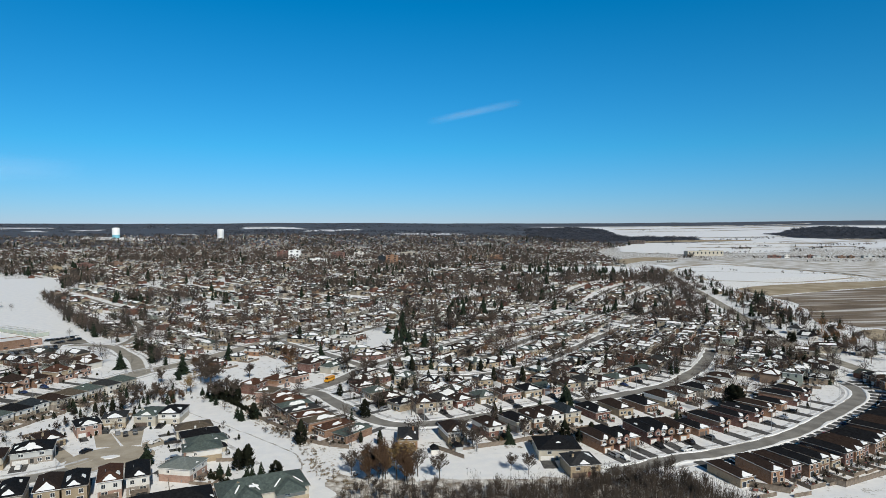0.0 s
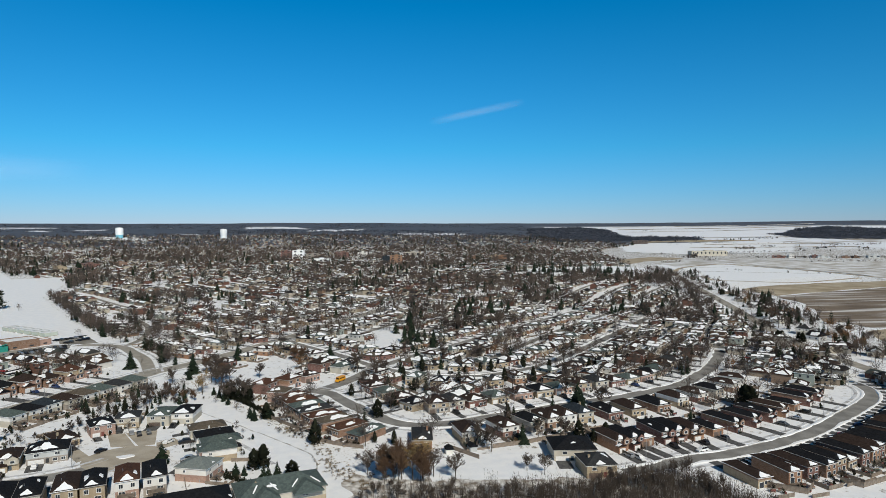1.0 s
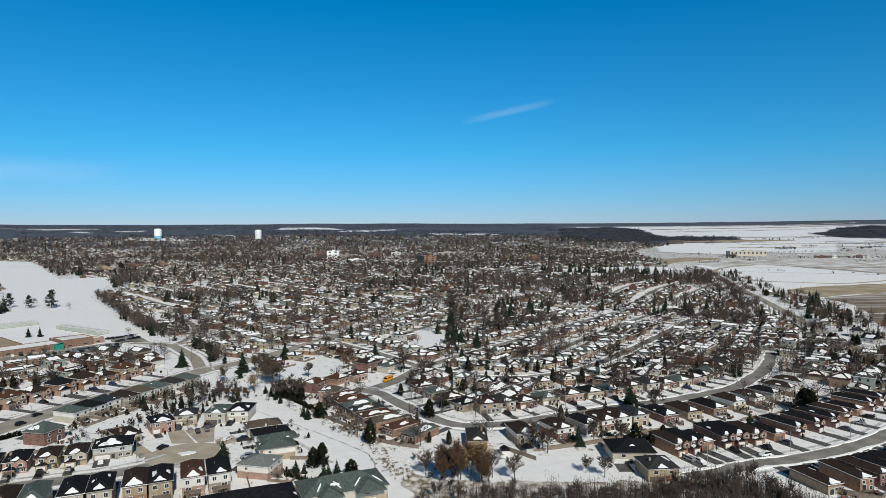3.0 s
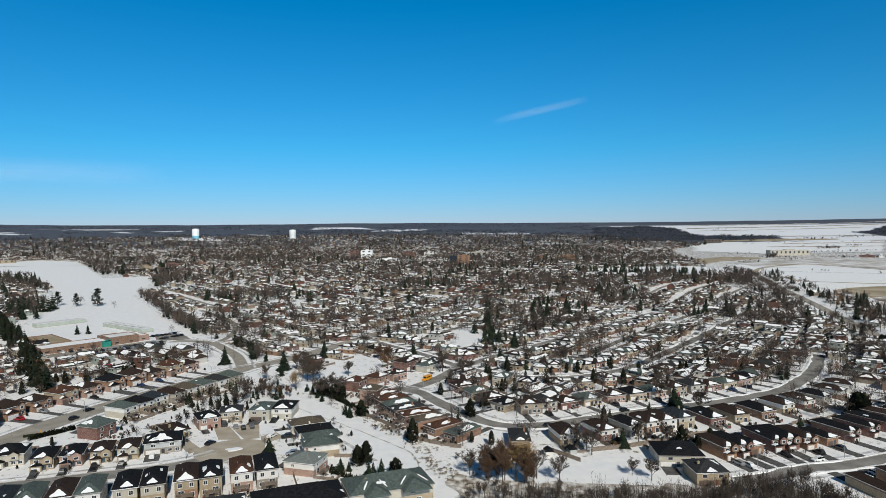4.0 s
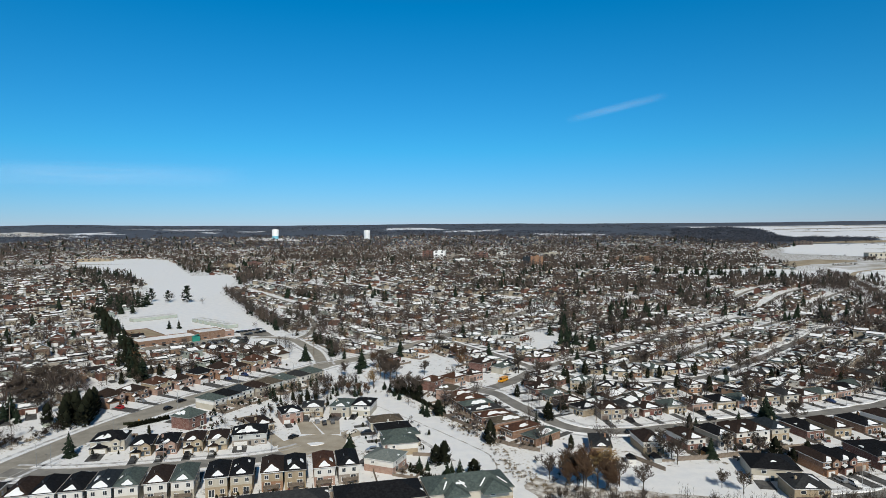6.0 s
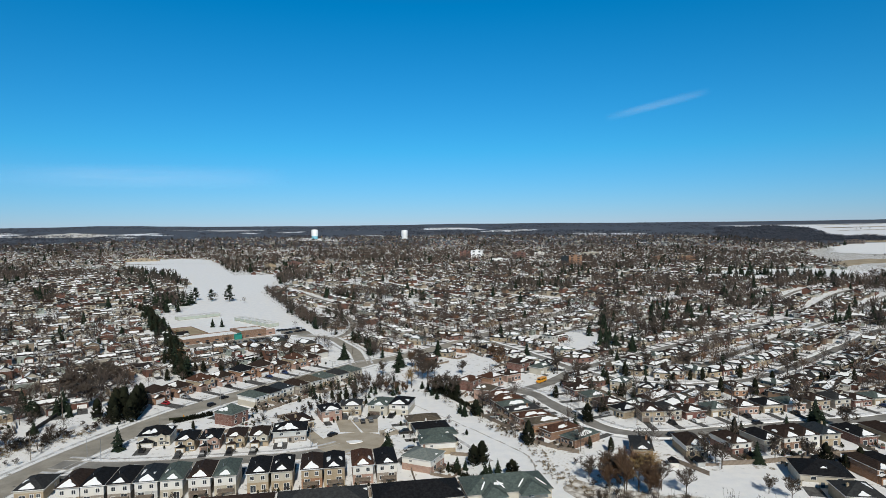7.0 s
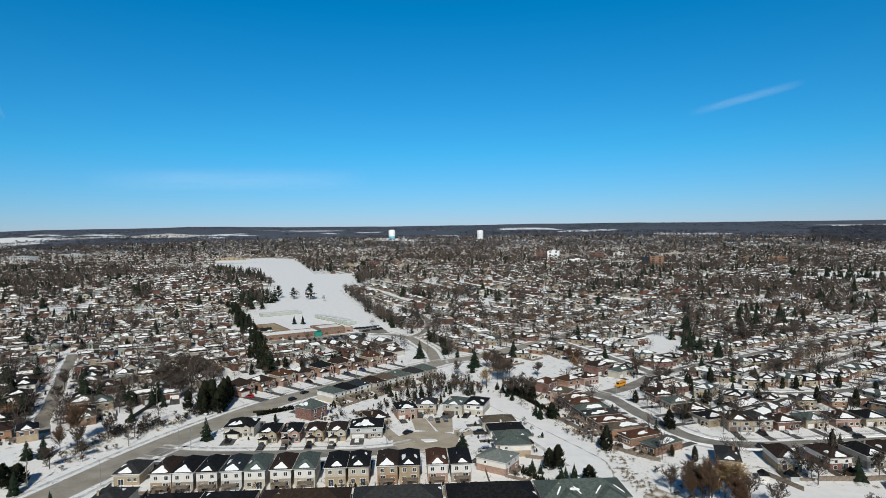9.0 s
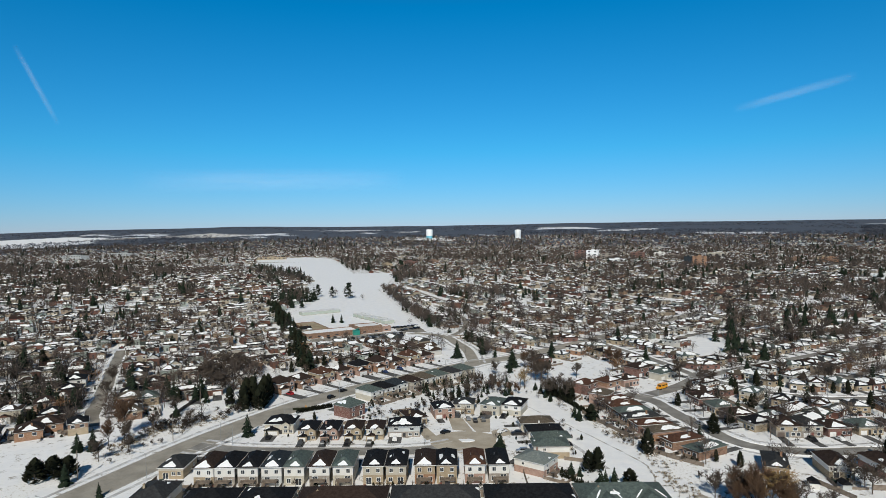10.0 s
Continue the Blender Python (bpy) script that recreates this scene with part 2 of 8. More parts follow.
M["mid_roof"] = material("mid_roofs", [(0.040, 0.027, 0.022), (0.014, 0.014, 0.017), (0.054, 0.053, 0.050), (0.061, 0.040, 0.029), (0.025, 0.022, 0.022), (0.050, 0.059, 0.054), (0.043, 0.024, 0.019)], by_object=True, spread=0.25, scale=2.0)
M["car_mix"] = material("mixed_car_paint", [(0.012, 0.012, 0.014), (0.6, 0.6, 0.6), (0.16, 0.165, 0.17), (0.02, 0.03, 0.07), (0.25, 0.02, 0.02), (0.03, 0.03, 0.032)], rough=0.3, by_island=True, spread=0.03)
# bare twigs of far woods, coloured bluish to stand for haze
M["hazed_wood_twig"] = material("winter_wood", [(0.044, 0.052, 0.068), (0.075, 0.080, 0.098)], rough=1.0, scale=0.02, spread=0.3)
M["thin_snow"] = material("thin_snow", [(0.36, 0.32, 0.26), (0.82, 0.83, 0.85)], rough=1.0, scale=0.05, spread=0.12)
M["far_twig"] = material("far_trees", [(0.056, 0.048, 0.044), (0.120, 0.091, 0.075)], rough=1.0, scale=0.07, spread=0.35)


# ---- mesh building ----
class Shape:
    """Vertices and faces gathered into one mesh."""

    def __init__(self):
        self.v, self.f, self.m = [], [], []

    def poly(self, pts, mat=0):
        i = len(self.v)
        self.v += [tuple(p) for p in pts]
        self.f.append(tuple(range(i, i + len(pts))))
        self.m.append(mat)

    def box(self, x0, x1, y0, y1, z0, z1, mat=0, bottom=False):
        i = len(self.v)
        self.v += [(x0, y0, z0), (x1, y0, z0), (x1, y1, z0), (x0, y1, z0), (x0, y0, z1), (x1, y0, z1), (x1, y1, z1), (x0, y1, z1)]
        fs = [(0, 1, 5, 4), (1, 2, 6, 5), (2, 3, 7, 6), (3, 0, 4, 7), (4, 5, 6, 7)] + ([(3, 2, 1, 0)] if bottom else [])
        for a in fs:
            self.f.append(tuple(i + k for k in a))
            self.m.append(mat)

    def tube(self, a, b, ra, rb, sides=3, mat=0):
        a, b = Vector(a), Vector(b)
        d = b - a
        if d.length < 1e-6:
            return
        u = d.cross(Vector((0.31, 0.17, 0.93))).normalized()
        w = d.normalized().cross(u)
        i = len(self.v)
        for p, r in ((a, ra), (b, rb)):
            for k in range(sides):
                t = 2 * math.pi * k / sides
                self.v.append(tuple(p + u * (r * math.cos(t)) + w * (r * math.sin(t))))
        for k in range(sides):
            j = (k + 1) % sides
            self.f.append((i + k, i + j, i + sides + j, i + sides + k))
            self.m.append(mat)

    def prism(self, outline, z0, z1, mat=0):
        n = len(outline)
        i = len(self.v)
        self.v += [(x, y, z0) for x, y in outline] + [(x, y, z1) for x, y in outline]
        self.f.append(tuple(range(i + n, i + 2 * n)))
        self.m.append(mat)
        for k in range(n):
            j = (k + 1) % n
            self.f.append((i + k, i + j, i + n + j, i + n + k))
            self.m.append(mat)

    def mesh(self, name, mats, smooth=False):
        me = bpy.data.meshes.new(name)
        me.from_pydata(self.v, [], self.f)
        for x in (mats if isinstance(mats, (list, tuple)) else [mats]):
            me.materials.append(x)
        if len(set(self.m)) > 1:
            me.polygons.foreach_set("material_index", self.m)
        if smooth:
            me.polygons.foreach_set("use_smooth", [True] * len(self.f))
        me.update()
        return me


def part(name, mesh, parent, mat=None, label="", m=None):
    """One mesh object under a thing or under a part."""
    ob = new(name, mesh)
    ob.parent = parent
    if m is not None:
        ob.matrix_basis = m
    if mat is not None:
        ob.material_slots[0].link = "OBJECT"
        ob.material_slots[0].material = mat
    if label:
        tagged(ob, label)
    return ob


MESHES = {}


def shared(key, make):
    if key not in MESHES:
        MESHES[key] = make()
    return MESHES[key]


def turned(x, y, heading, z=0.0):
    """The pose of a thing whose front, its own +y, looks along heading (degrees from east)."""
    return pose(x, y, z, 0, 0, heading - 90)


# ---- land ----
RIDGE = [(-60, 123), (-45, 122), (-35, 116), (-25, 111), (-16, 110), (0, 115), (5, 117), (15, 110), (25, 112), (34, 123), (38, 116), (43, 112), (47, 106), (51, 95), (60, 92)]


def land(x, y):
    """Height of the ground: level near by, rising to a far ridge."""
    r = math.hypot(x, y)
    if r < 1800:
        return 0.0
    s = min(1.0, (r - 1800) / 3000)
    az = math.degrees(math.atan2(-x, max(y, 1e-3))) if y > 0 else 60.0
    top = float(np.interp(az, [q[0] for q in RIDGE], [q[1] for q in RIDGE])) - 4 + 3 * noise.noise((x * 0.0016, y * 0.0016, 3.1)) + 2.5 * noise.noise((x * 0.006, y * 0.006, 1.1))
    return top * s ** 1.75


def smooth_line(pts, step=4.0):
    """Points at even steps on a smooth line through pts."""
    p = [Vector((*q, 0)) for q in pts]
    p = [p[0] * 2 - p[1]] + p + [p[-1] * 2 - p[-2]]
    out = []
    for i in range(1, len(p) - 2):
        n = max(2, int((p[i + 1] - p[i]).length / step))
        for k in range(n):
            t = k / n
            out.append(0.5 * (2 * p[i] + (p[i + 1] - p[i - 1]) * t + (2 * p[i - 1] - 5 * p[i] + 4 * p[i + 1] - p[i + 2]) * t * t + (3 * p[i] - p[i - 1] - 3 * p[i + 1] + p[i + 2]) * t ** 3))
    out.append(p[-2])
    return out


def sides_of(line):
    out = []
    for i, p in enumerate(line):
        d = (line[min(i + 1, len(line) - 1)] - line[max(i - 1, 0)]).normalized()
        out.append(Vector((d.y, -d.x, 0)))       # to the right of the way along
    return out


def strip(line, o0, o1, z0, z1, name, mat):
    """A raised strip along a line, between two offsets to its right."""
    s = Shape()
    nr = sides_of(line)
    rows = []
    for p, q in zip(line, nr):
        a, b = p + q * o0, p + q * o1
        h = land(p.x, p.y)
        i = len(s.v)
        s.v += [(a.x, a.y, z0 + h), (a.x, a.y, z1 + h), (b.x, b.y, z1 + h), (b.x, b.y, z0 + h)]
        rows.append(i)
    for a, b in zip(rows, rows[1:]):
        for k in range(3):
            s.f.append((a + k, a + k + 1, b + k + 1, b + k))
            s.m.append(0)
    for e in (rows[0], rows[-1]):
        s.f.append((e, e + 1, e + 2, e + 3))
        s.m.append(0)
    return s.mesh(name, mat)


LINES = []          # centre lines of all streets with half widths, to keep houses and trees off them
TAKEN = {}          # occupied circles


def free(x, y, r, roads=True):
    cx, cy = int(x // 30), int(y // 30)
    for i in range(cx - 1, cx + 2):
        for j in range(cy - 1, cy + 2):
            for a, b, q in TAKEN.get((i, j), ()):
                if (a - x) ** 2 + (b - y) ** 2 < (r + q) ** 2:
                    return False
    return not roads or off_road(x, y, r)


ROADS = {}


def off_road(x, y, r):
    cx, cy = int(x // 30), int(y // 30)
    for i in range(cx - 1, cx + 2):
        for j in range(cy - 1, cy + 2):
            for a, b, h in ROADS.get((i, j), ()):
                if (a - x) ** 2 + (b - y) ** 2 < (r + h) ** 2:
                    return False
    return True


def take(x, y, r):
    TAKEN.setdefault((int(x // 30), int(y // 30)), []).append((x, y, r))


def snow_bank(line, o, side, seed, others):
    """Ploughed snow with a ragged edge along a street's side, open where another road meets it."""
    s = Shape()
    rows = []
    for k, (p, q) in enumerate(zip(line, sides_of(line))):
        a = 0.5 + 0.9 * noise.noise((p.x * 0.09, p.y * 0.09, seed)) + 0.5 * noise.noise((p.x * 0.33, p.y * 0.33, seed))
        inner, top = o + 0.35 - max(0.0, a) * 1.25, 0.2 + 0.16 * max(0.0, a)
        m = p + q * (o * side)
        if any((m - w).length < r for road, r in others for w in road):
            rows.append(None)
            continue
        rows.append(len(s.v))
        for off, z in ((inner, 0.0), (inner + 0.35, top), (o + 0.8, top), (o + 1.5, 0.0)):
            w = p + q * (off * side)
            s.v.append((w.x, w.y, z + land(p.x, p.y)))
    for a, b in zip(rows, rows[1:]):
        for k in range(0 if a is None or b is None else 3):
            s.f.append((a + k, a + k + 1, b + k + 1, b + k))
            s.m.append(0)
    tagged(new("snow_bank", s.mesh("snow_bank", M["roof_snow"])), "ragged bank of ploughed snow along a street", "snow bank", "snow banks", "structure")


def street(pts, width, name="road", mat=None, walks=True, label="salt-stained grey asphalt street between snowy verges", level=0.04):
    line = smooth_line(pts)
    h = width / 2
    ob = new(name, strip(line, -h, h, -0.2, level, name, mat or M["street"]))
    tagged(ob, label, "road", "streets", "structure")
    if walks:
        for sgn in (-1, 1):
            k = new("kerb", strip(line, sgn * h, sgn * (h + 0.3), -0.2, 0.17, "kerb", M["concrete"]))
            tagged(k, "pale concrete kerb along a street", "kerb", "kerbs", "structure")
            k = new("pavement", strip(line, sgn * (h + 2.6), sgn * (h + 4.1), -0.2, 0.10, "pavement", M["pavement"]))
            tagged(k, "partly snow-covered concrete pavement along a street", "pavement", "pavements", "structure")
    for p in line:
        ROADS.setdefault((int(p.x // 30), int(p.y // 30)), []).append((p.x, p.y, h + 1))
    return line


def inside(x, y, poly):
    c = False
    for (x0, y0), (x1, y1) in zip(poly, poly[1:] + poly[:1]):
        if (y0 > y) != (y1 > y) and x < (x1 - x0) * (y - y0) / (y1 - y0) + x0:
            c = not c
    return c


# ---- ground: one sheet to the horizon ----
def ground_material():
    m = bpy.data.materials.new("snowy_ground")
    m.use_nodes = True
    n, l = m.node_tree.nodes, m.node_tree.links
    bsdf = n["Principled BSDF"]
    bsdf.inputs["Roughness"].default_value = 0.85
    co = n.new("ShaderNodeTexCoord").outputs["Object"]

    def tex(scale, detail=6.0, rough=0.6):
        t = n.new("ShaderNodeTexNoise")
        t.inputs["Scale"].default_value, t.inputs["Detail"].default_value, t.inputs["Roughness"].default_value = scale, detail, rough
        l.new(co, t.inputs["Vector"])
        return t.outputs["Fac"]

    def ramp(fac, a, b, ca, cb):
        r = n.new("ShaderNodeValToRGB")
        r.color_ramp.elements[0].position, r.color_ramp.elements[1].position = a, b
        r.color_ramp.elements[0].color, r.color_ramp.elements[1].color = (*ca, 1), (*cb, 1)
        l.new(fac, r.inputs[0])
        return r.outputs["Color"]

    def mix(fac, a, b):
        x = n.new("ShaderNodeMix")
        x.data_type = "RGBA"
        l.new(fac, x.inputs["Factor"])
        l.new(a, x.inputs["A"])
        l.new(b, x.inputs["B"])
        return x.outputs["Result"]

    snow = ramp(tex(0.25), 0.3, 0.7, (0.80, 0.81, 0.83), (0.90, 0.90, 0.90))
    grass = ramp(tex(1.3), 0.3, 0.7, (0.12, 0.095, 0.06), (0.26, 0.21, 0.14))
    far_from = n.new("ShaderNodeVectorMath")
    far_from.operation = "LENGTH"
    l.new(co, far_from.inputs[0])
    far_town_shade = n.new("ShaderNodeMapRange")       # more dark litter further out, standing for shade among town trees and houses
    far_town_shade.inputs["From Min"].default_value, far_town_shade.inputs["From Max"].default_value = 600, 1700
    far_town_shade.inputs["To Max"].default_value = 0.10
    l.new(far_from.outputs["Value"], far_town_shade.inputs["Value"])
    patches = n.new("ShaderNodeMath")
    l.new(tex(0.22, 9, 0.75), patches.inputs[0])
    l.new(far_town_shade.outputs["Result"], patches.inputs[1])
    near = mix(ramp(patches.outputs[0], 0.56, 0.65, (0, 0, 0), (1, 1, 1)), snow, grass)
    # far country: snowy fields, stubble and dark woods, these blued for distance haze
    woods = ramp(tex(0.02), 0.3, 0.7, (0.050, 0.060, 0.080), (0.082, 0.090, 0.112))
    fields = ramp(tex(0.0025, 3), 0.60, 0.68, (0.80, 0.82, 0.86), (0.30, 0.25, 0.19))
    sp = n.new("ShaderNodeSeparateXYZ")
    l.new(co, sp.inputs[0])
    east = n.new("ShaderNodeMapRange")          # more open farmland to the east
    east.inputs["From Min"].default_value, east.inputs["From Max"].default_value = 1250, 1900
    east.inputs["To Max"].default_value = 0.45
    l.new(sp.outputs["X"], east.inputs["Value"])
    west = n.new("ShaderNodeMapRange")
    west.inputs["From Min"].default_value, west.inputs["From Max"].default_value = -1500, -2100
    west.inputs["To Max"].default_value = 0.06
    l.new(sp.outputs["X"], west.inputs["Value"])
    both = n.new("ShaderNodeMath")
    l.new(east.outputs["Result"], both.inputs[0])
    l.new(west.outputs["Result"], both.inputs[1])
    add = n.new("ShaderNodeMath")
    l.new(tex(0.0016, 7, 0.55), add.inputs[0])
    l.new(both.outputs[0], add.inputs[1])
    far = mix(ramp(add.outputs[0], 0.59, 0.61, (1, 1, 1), (0, 0, 0)), fields, woods)
    ln = n.new("ShaderNodeVectorMath")
    ln.operation = "LENGTH"
    l.new(co, ln.inputs[0])
    rim = n.new("ShaderNodeMapRange")            # wooded ridge at the horizon, in the haze-blued wood colour
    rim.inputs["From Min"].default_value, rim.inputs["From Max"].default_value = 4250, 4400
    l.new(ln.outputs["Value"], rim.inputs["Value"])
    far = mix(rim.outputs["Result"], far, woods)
    d = n.new("ShaderNodeMapRange")
    d.inputs["From Min"].default_value, d.inputs["From Max"].default_value = 2350, 2650
    l.new(ln.outputs["Value"], d.inputs["Value"])
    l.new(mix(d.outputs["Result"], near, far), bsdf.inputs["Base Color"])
    b = n.new("ShaderNodeBump")
    b.inputs["Strength"].default_value, b.inputs["Distance"].default_value = 0.6, 0.25
    l.new(tex(0.5, 5), b.inputs["Height"])
    l.new(b.outputs["Normal"], bsdf.inputs["Normal"])
    return m


def build_ground():
    s = Shape()
    rings = [0, 60, 120, 200, 300, 450, 650, 900, 1200, 1500, 1700, 1900, 2100, 2300, 2500, 2700, 2900, 3100, 3300, 3500, 3700, 3900, 4100, 4300, 4500, 4650, 4800]
    n = 240
    for r in rings:
        for k in range(n):
            a = 2 * math.pi * k / n
            x, y = r * math.cos(a), r * math.sin(a)
            s.v.append((x, y, land(x, y)))
    for i in range(len(rings) - 1):
        for k in range(n):
            j = (k + 1) % n
            s.f.append((i * n + k, i * n + n + k, i * n + n + j, i * n + j))
            s.m.append(0)
    g = new("ground", s.mesh("ground", ground_material(), smooth=True))
    tagged(g, "snow-covered ground with patches of dead grass and distant woods", "ground", kind="structure")


build_ground()


def sheet(name, pts, mat, z, label, category, wobble=0.0, step=6.0):
    """A thin flat cover on the ground with an uneven rim."""
    s = Shape()
    out = []
    for (x0, y0), (x1, y1) in zip(pts, pts[1:] + pts[:1]):
        n = max(1, int(math.hypot(x1 - x0, y1 - y0) / step))
        for k in range(n):
            x, y = x0 + (x1 - x0) * k / n, y0 + (y1 - y0) * k / n
            out.append((x + wobble * noise.noise((x * 0.11, y * 0.11, 0)), y + wobble * noise.noise((x * 0.11, y * 0.11, 7))))
    s.prism(out, -0.1, z)
    return tagged(new(name, s.mesh(name, mat)), label, category, kind="structure")


def field_material():
    m = material("ploughed_field", [(0.15, 0.115, 0.085), (0.25, 0.20, 0.15)], rough=1.0, scale=0.04, spread=0.2)
    n, l = m.node_tree.nodes, m.node_tree.links
    bsdf = n["Principled BSDF"]
    base = bsdf.inputs["Base Color"].links[0].from_socket
    mp = n.new("ShaderNodeMapping")
    mp.inputs["Rotation"].default_value = (0, 0, radians(-32))
    mp.inputs["Scale"].default_value = (0.006, 0.075, 1)
    l.new(n["Texture Coordinate"].outputs["Object"], mp.inputs["Vector"])
    t = n.new("ShaderNodeTexNoise")
    t.inputs["Scale"].default_value, t.inputs["Detail"].default_value = 1.0, 6
    l.new(mp.outputs["Vector"], t.inputs["Vector"])
    r = n.new("ShaderNodeMapRange")
    r.inputs["From Min"].default_value, r.inputs["From Max"].default_value = 0.50, 0.68
    l.new(t.outputs["Fac"], r.inputs["Value"])
    mx = n.new("ShaderNodeMix")
    mx.data_type = "RGBA"
    l.new(r.outputs["Result"], mx.inputs["Factor"])
    l.new(base, mx.inputs["A"])
    mx.inputs["B"].default_value = (0.62, 0.60, 0.58, 1)
    l.new(mx.outputs["Result"], bsdf.inputs["Base Color"])
    return m


sheet("ploughed_field", [(540, 677), (607, 702), (761, 747), (1300, 905), (1300, 640), (760, 350), (480, 400), (464, 448), (452, 454), (456, 481), (440, 489), (481, 544), (518, 606)], field_material(), 0.10, "brown ploughed field streaked with thin snow", "field", 6, 20)
sheet("stubble_field", [(549, 761), (601, 794), (710, 824), (846, 834), (1300, 985), (1300, 915), (765, 754), (610, 708), (544, 683), (544, 709)], M["stubble"], 0.14, "strip of tan stubble between brown field and snow", "field", 5, 20)
sheet("stubble_field", [(438, 439), (460, 444), (474, 398), (413, 397), (419, 412)], M["stubble"], 0.14, "patch of tan grass by the farm lane", "field", 3, 6)
sheet("snow_field", [(661, 1115), (900, 975), (1400, 1200), (1650, 1500), (900, 1470), (700, 1260)], M["snow"], 0.10, "open white snow-covered farm field", "field", 5, 20)
sheet("snow_field", [(544, 766), (765, 835), (905, 955), (661, 1090), (557, 880)], M["snow"], 0.12, "open white snow-covered farm field beside the road", "field", 5, 20)
def draped(name, poly, mat, lift, label, category, cell=30.0, wobble=10.0):
    """A cover that follows the rise of the land, with an uneven rim."""
    s = Shape()
    xs, ys = [q[0] for q in poly], [q[1] for q in poly]
    ix, iy = int((max(xs) - min(xs)) / cell) + 2, int((max(ys) - min(ys)) / cell) + 2
    at = {}

    def corner(i, j):
        if (i, j) not in at:
            x, y = min(xs) + (i - 0.5) * cell, min(ys) + (j - 0.5) * cell
            x, y = x + wobble * noise.noise((x * 0.01, y * 0.01, 1)), y + wobble * noise.noise((x * 0.01, y * 0.01, 6))
            at[i, j] = len(s.v)
            s.v.append((x, y, land(x, y) + lift))
        return at[i, j]

    for i in range(ix):
        for j in range(iy):
            if inside(min(xs) + i * cell, min(ys) + j * cell, poly):
                s.f.append((corner(i, j), corner(i + 1, j), corner(i + 1, j + 1), corner(i, j + 1)))
                s.m.append(0)
    return tagged(new(name, s.mesh(name, mat)), label, category, kind="structure")


EAST_WOOD = [(2139, 2784), (2034, 2491), (2092, 2385), (2259, 2240), (2700, 2000), (3300, 2500), (2846, 2830), (2791, 3193), (2521, 3110)]
NORTH_WOOD = [(930, 2600), (1041, 2554), (1179, 2503), (1432, 2915), (1660, 3686), (1604, 3966), (1250, 3950), (1000, 3100)]
BELT_WOOD = [(1194, 2637), (1391, 2527), (1611, 2551), (1702, 2730), (1524, 2900), (1373, 2960)]
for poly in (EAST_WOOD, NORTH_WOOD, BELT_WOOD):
    draped("wood_ground", poly, M["hazed_wood_floor"], 1.4, "dark floor of a leafless winter wood", "wood")
draped("stubble_field", [(1211, 2458), (1765, 2390), (1780, 2460), (1592, 2560), (1339, 2600)], M["stubble"], 1.0, "far strip of tan stubble between snowy fields", "field", 20)
for (x0, y0), (x1, y1), deep in (((1500, 2750), (2080, 2560), 40), ((1640, 3330), (2500, 3120), 36), ((1700, 3600), (2750, 3250), 30), ((1780, 3850), (2900, 3420), 44), ((1420, 2220), (1900, 2090), 26), ((1250, 2050), (1800, 1900), 18)):
    draped("stubble_field", [(x0, y0), (x1, y1), (x1 + 20, y1 + deep), (x0 + 20, y0 + deep)], M["stubble"] if deep % 4 else M["thin_snow"], 1.3, "far thin strip of brown grass between snowy fields", "field", 14, 16)
draped("snow_field", [(-1077, 2975), (-1180, 3240), (-983, 3235), (-765, 3030), (-836, 2925), (-967, 2975)], M["snow"], 1.5, "white clearing below the water tower", "field", 24, 6)
draped("snow_field", [(919, 1890), (1110, 2320), (1312, 2413), (1531, 2352), (1825, 2236), (1588, 1945), (1398, 1715), (1186, 1700), (1029, 1715)], M["snow"], 0.9, "wide white farm field behind the long hall", "field", 24, 8)
draped("snow_field", [(-2656, 2132), (-2665, 2429), (-2600, 2750), (-2950, 2800), (-3150, 2450)], M["snow"], 1.2, "far snow-covered field under the ridge", "field")
draped("snow_field", [(-2530, 2923), (-2130, 3028), (-2060, 3230), (-2450, 3330)], M["thin_snow"], 1.2, "far white clearing among the woods", "field")
sheet("thin_snow_field", [(715, 1182), (865, 1270), (882, 1147), (898, 1032), (898, 885), (1300, 775), (1600, 1200), (1440, 1400), (1172, 1470), (1072, 1490), (920, 1520), (740, 1400)], M["thin_snow"], 0.2, "farm field with bare soil showing in streaks through thin snow", "field", 8, 20)
sheet("stubble_field", [(650, 1298), (738, 1397), (892, 1486), (920, 1545), (858, 1600), (721, 1490), (640, 1360)], M["stubble"], 0.24, "tan rough grass beside the road at the town's edge", "field", 6, 10)
for lane in ([(640, 1085), (715, 1182), (865, 1280), (882, 1147), (898, 1032), (905, 875), (1010, 800)], [(773, 1273), (861, 1255), (871, 1214)], [(626, 969), (600, 900), (640, 868), (700, 838), (860, 895)]):
    tagged(new("field_margin", strip(smooth_line(lane, 12), -4, 4, -0.1, 0.3, "field_margin", M["stubble"])), "rough brown grass margin between snowy fields", "field margin", "field margins", "structure")
PARK = [(-968.5, 1507.2), (-1026.5, 1609.4), (-959.5, 1770.6), (-826, 1694.8), (-508.2, 1124.4), (-423.3, 1157.9), (-336.6, 826), (-221.8, 610.4), (-156.4, 504.7), (-177.3, 476.9), (-301.2, 483.1), (-318.2, 550.4), (-346.5, 635.4), (-429.4, 831), (-625.7, 1133.4), (-858.9, 1336.1)]
draped("snowy_park", [(-1026, 1609), (-962, 1765), (-826, 1694), (-730, 1525), (-968, 1507)], M["snow"], 0.4, "open snow-covered slope at the top of the park", "field", 18, 3)
sheet("snowy_park", PARK, M["snow"], 0.06, "open snow-covered park field sloping between houses", "field", 4, 15)
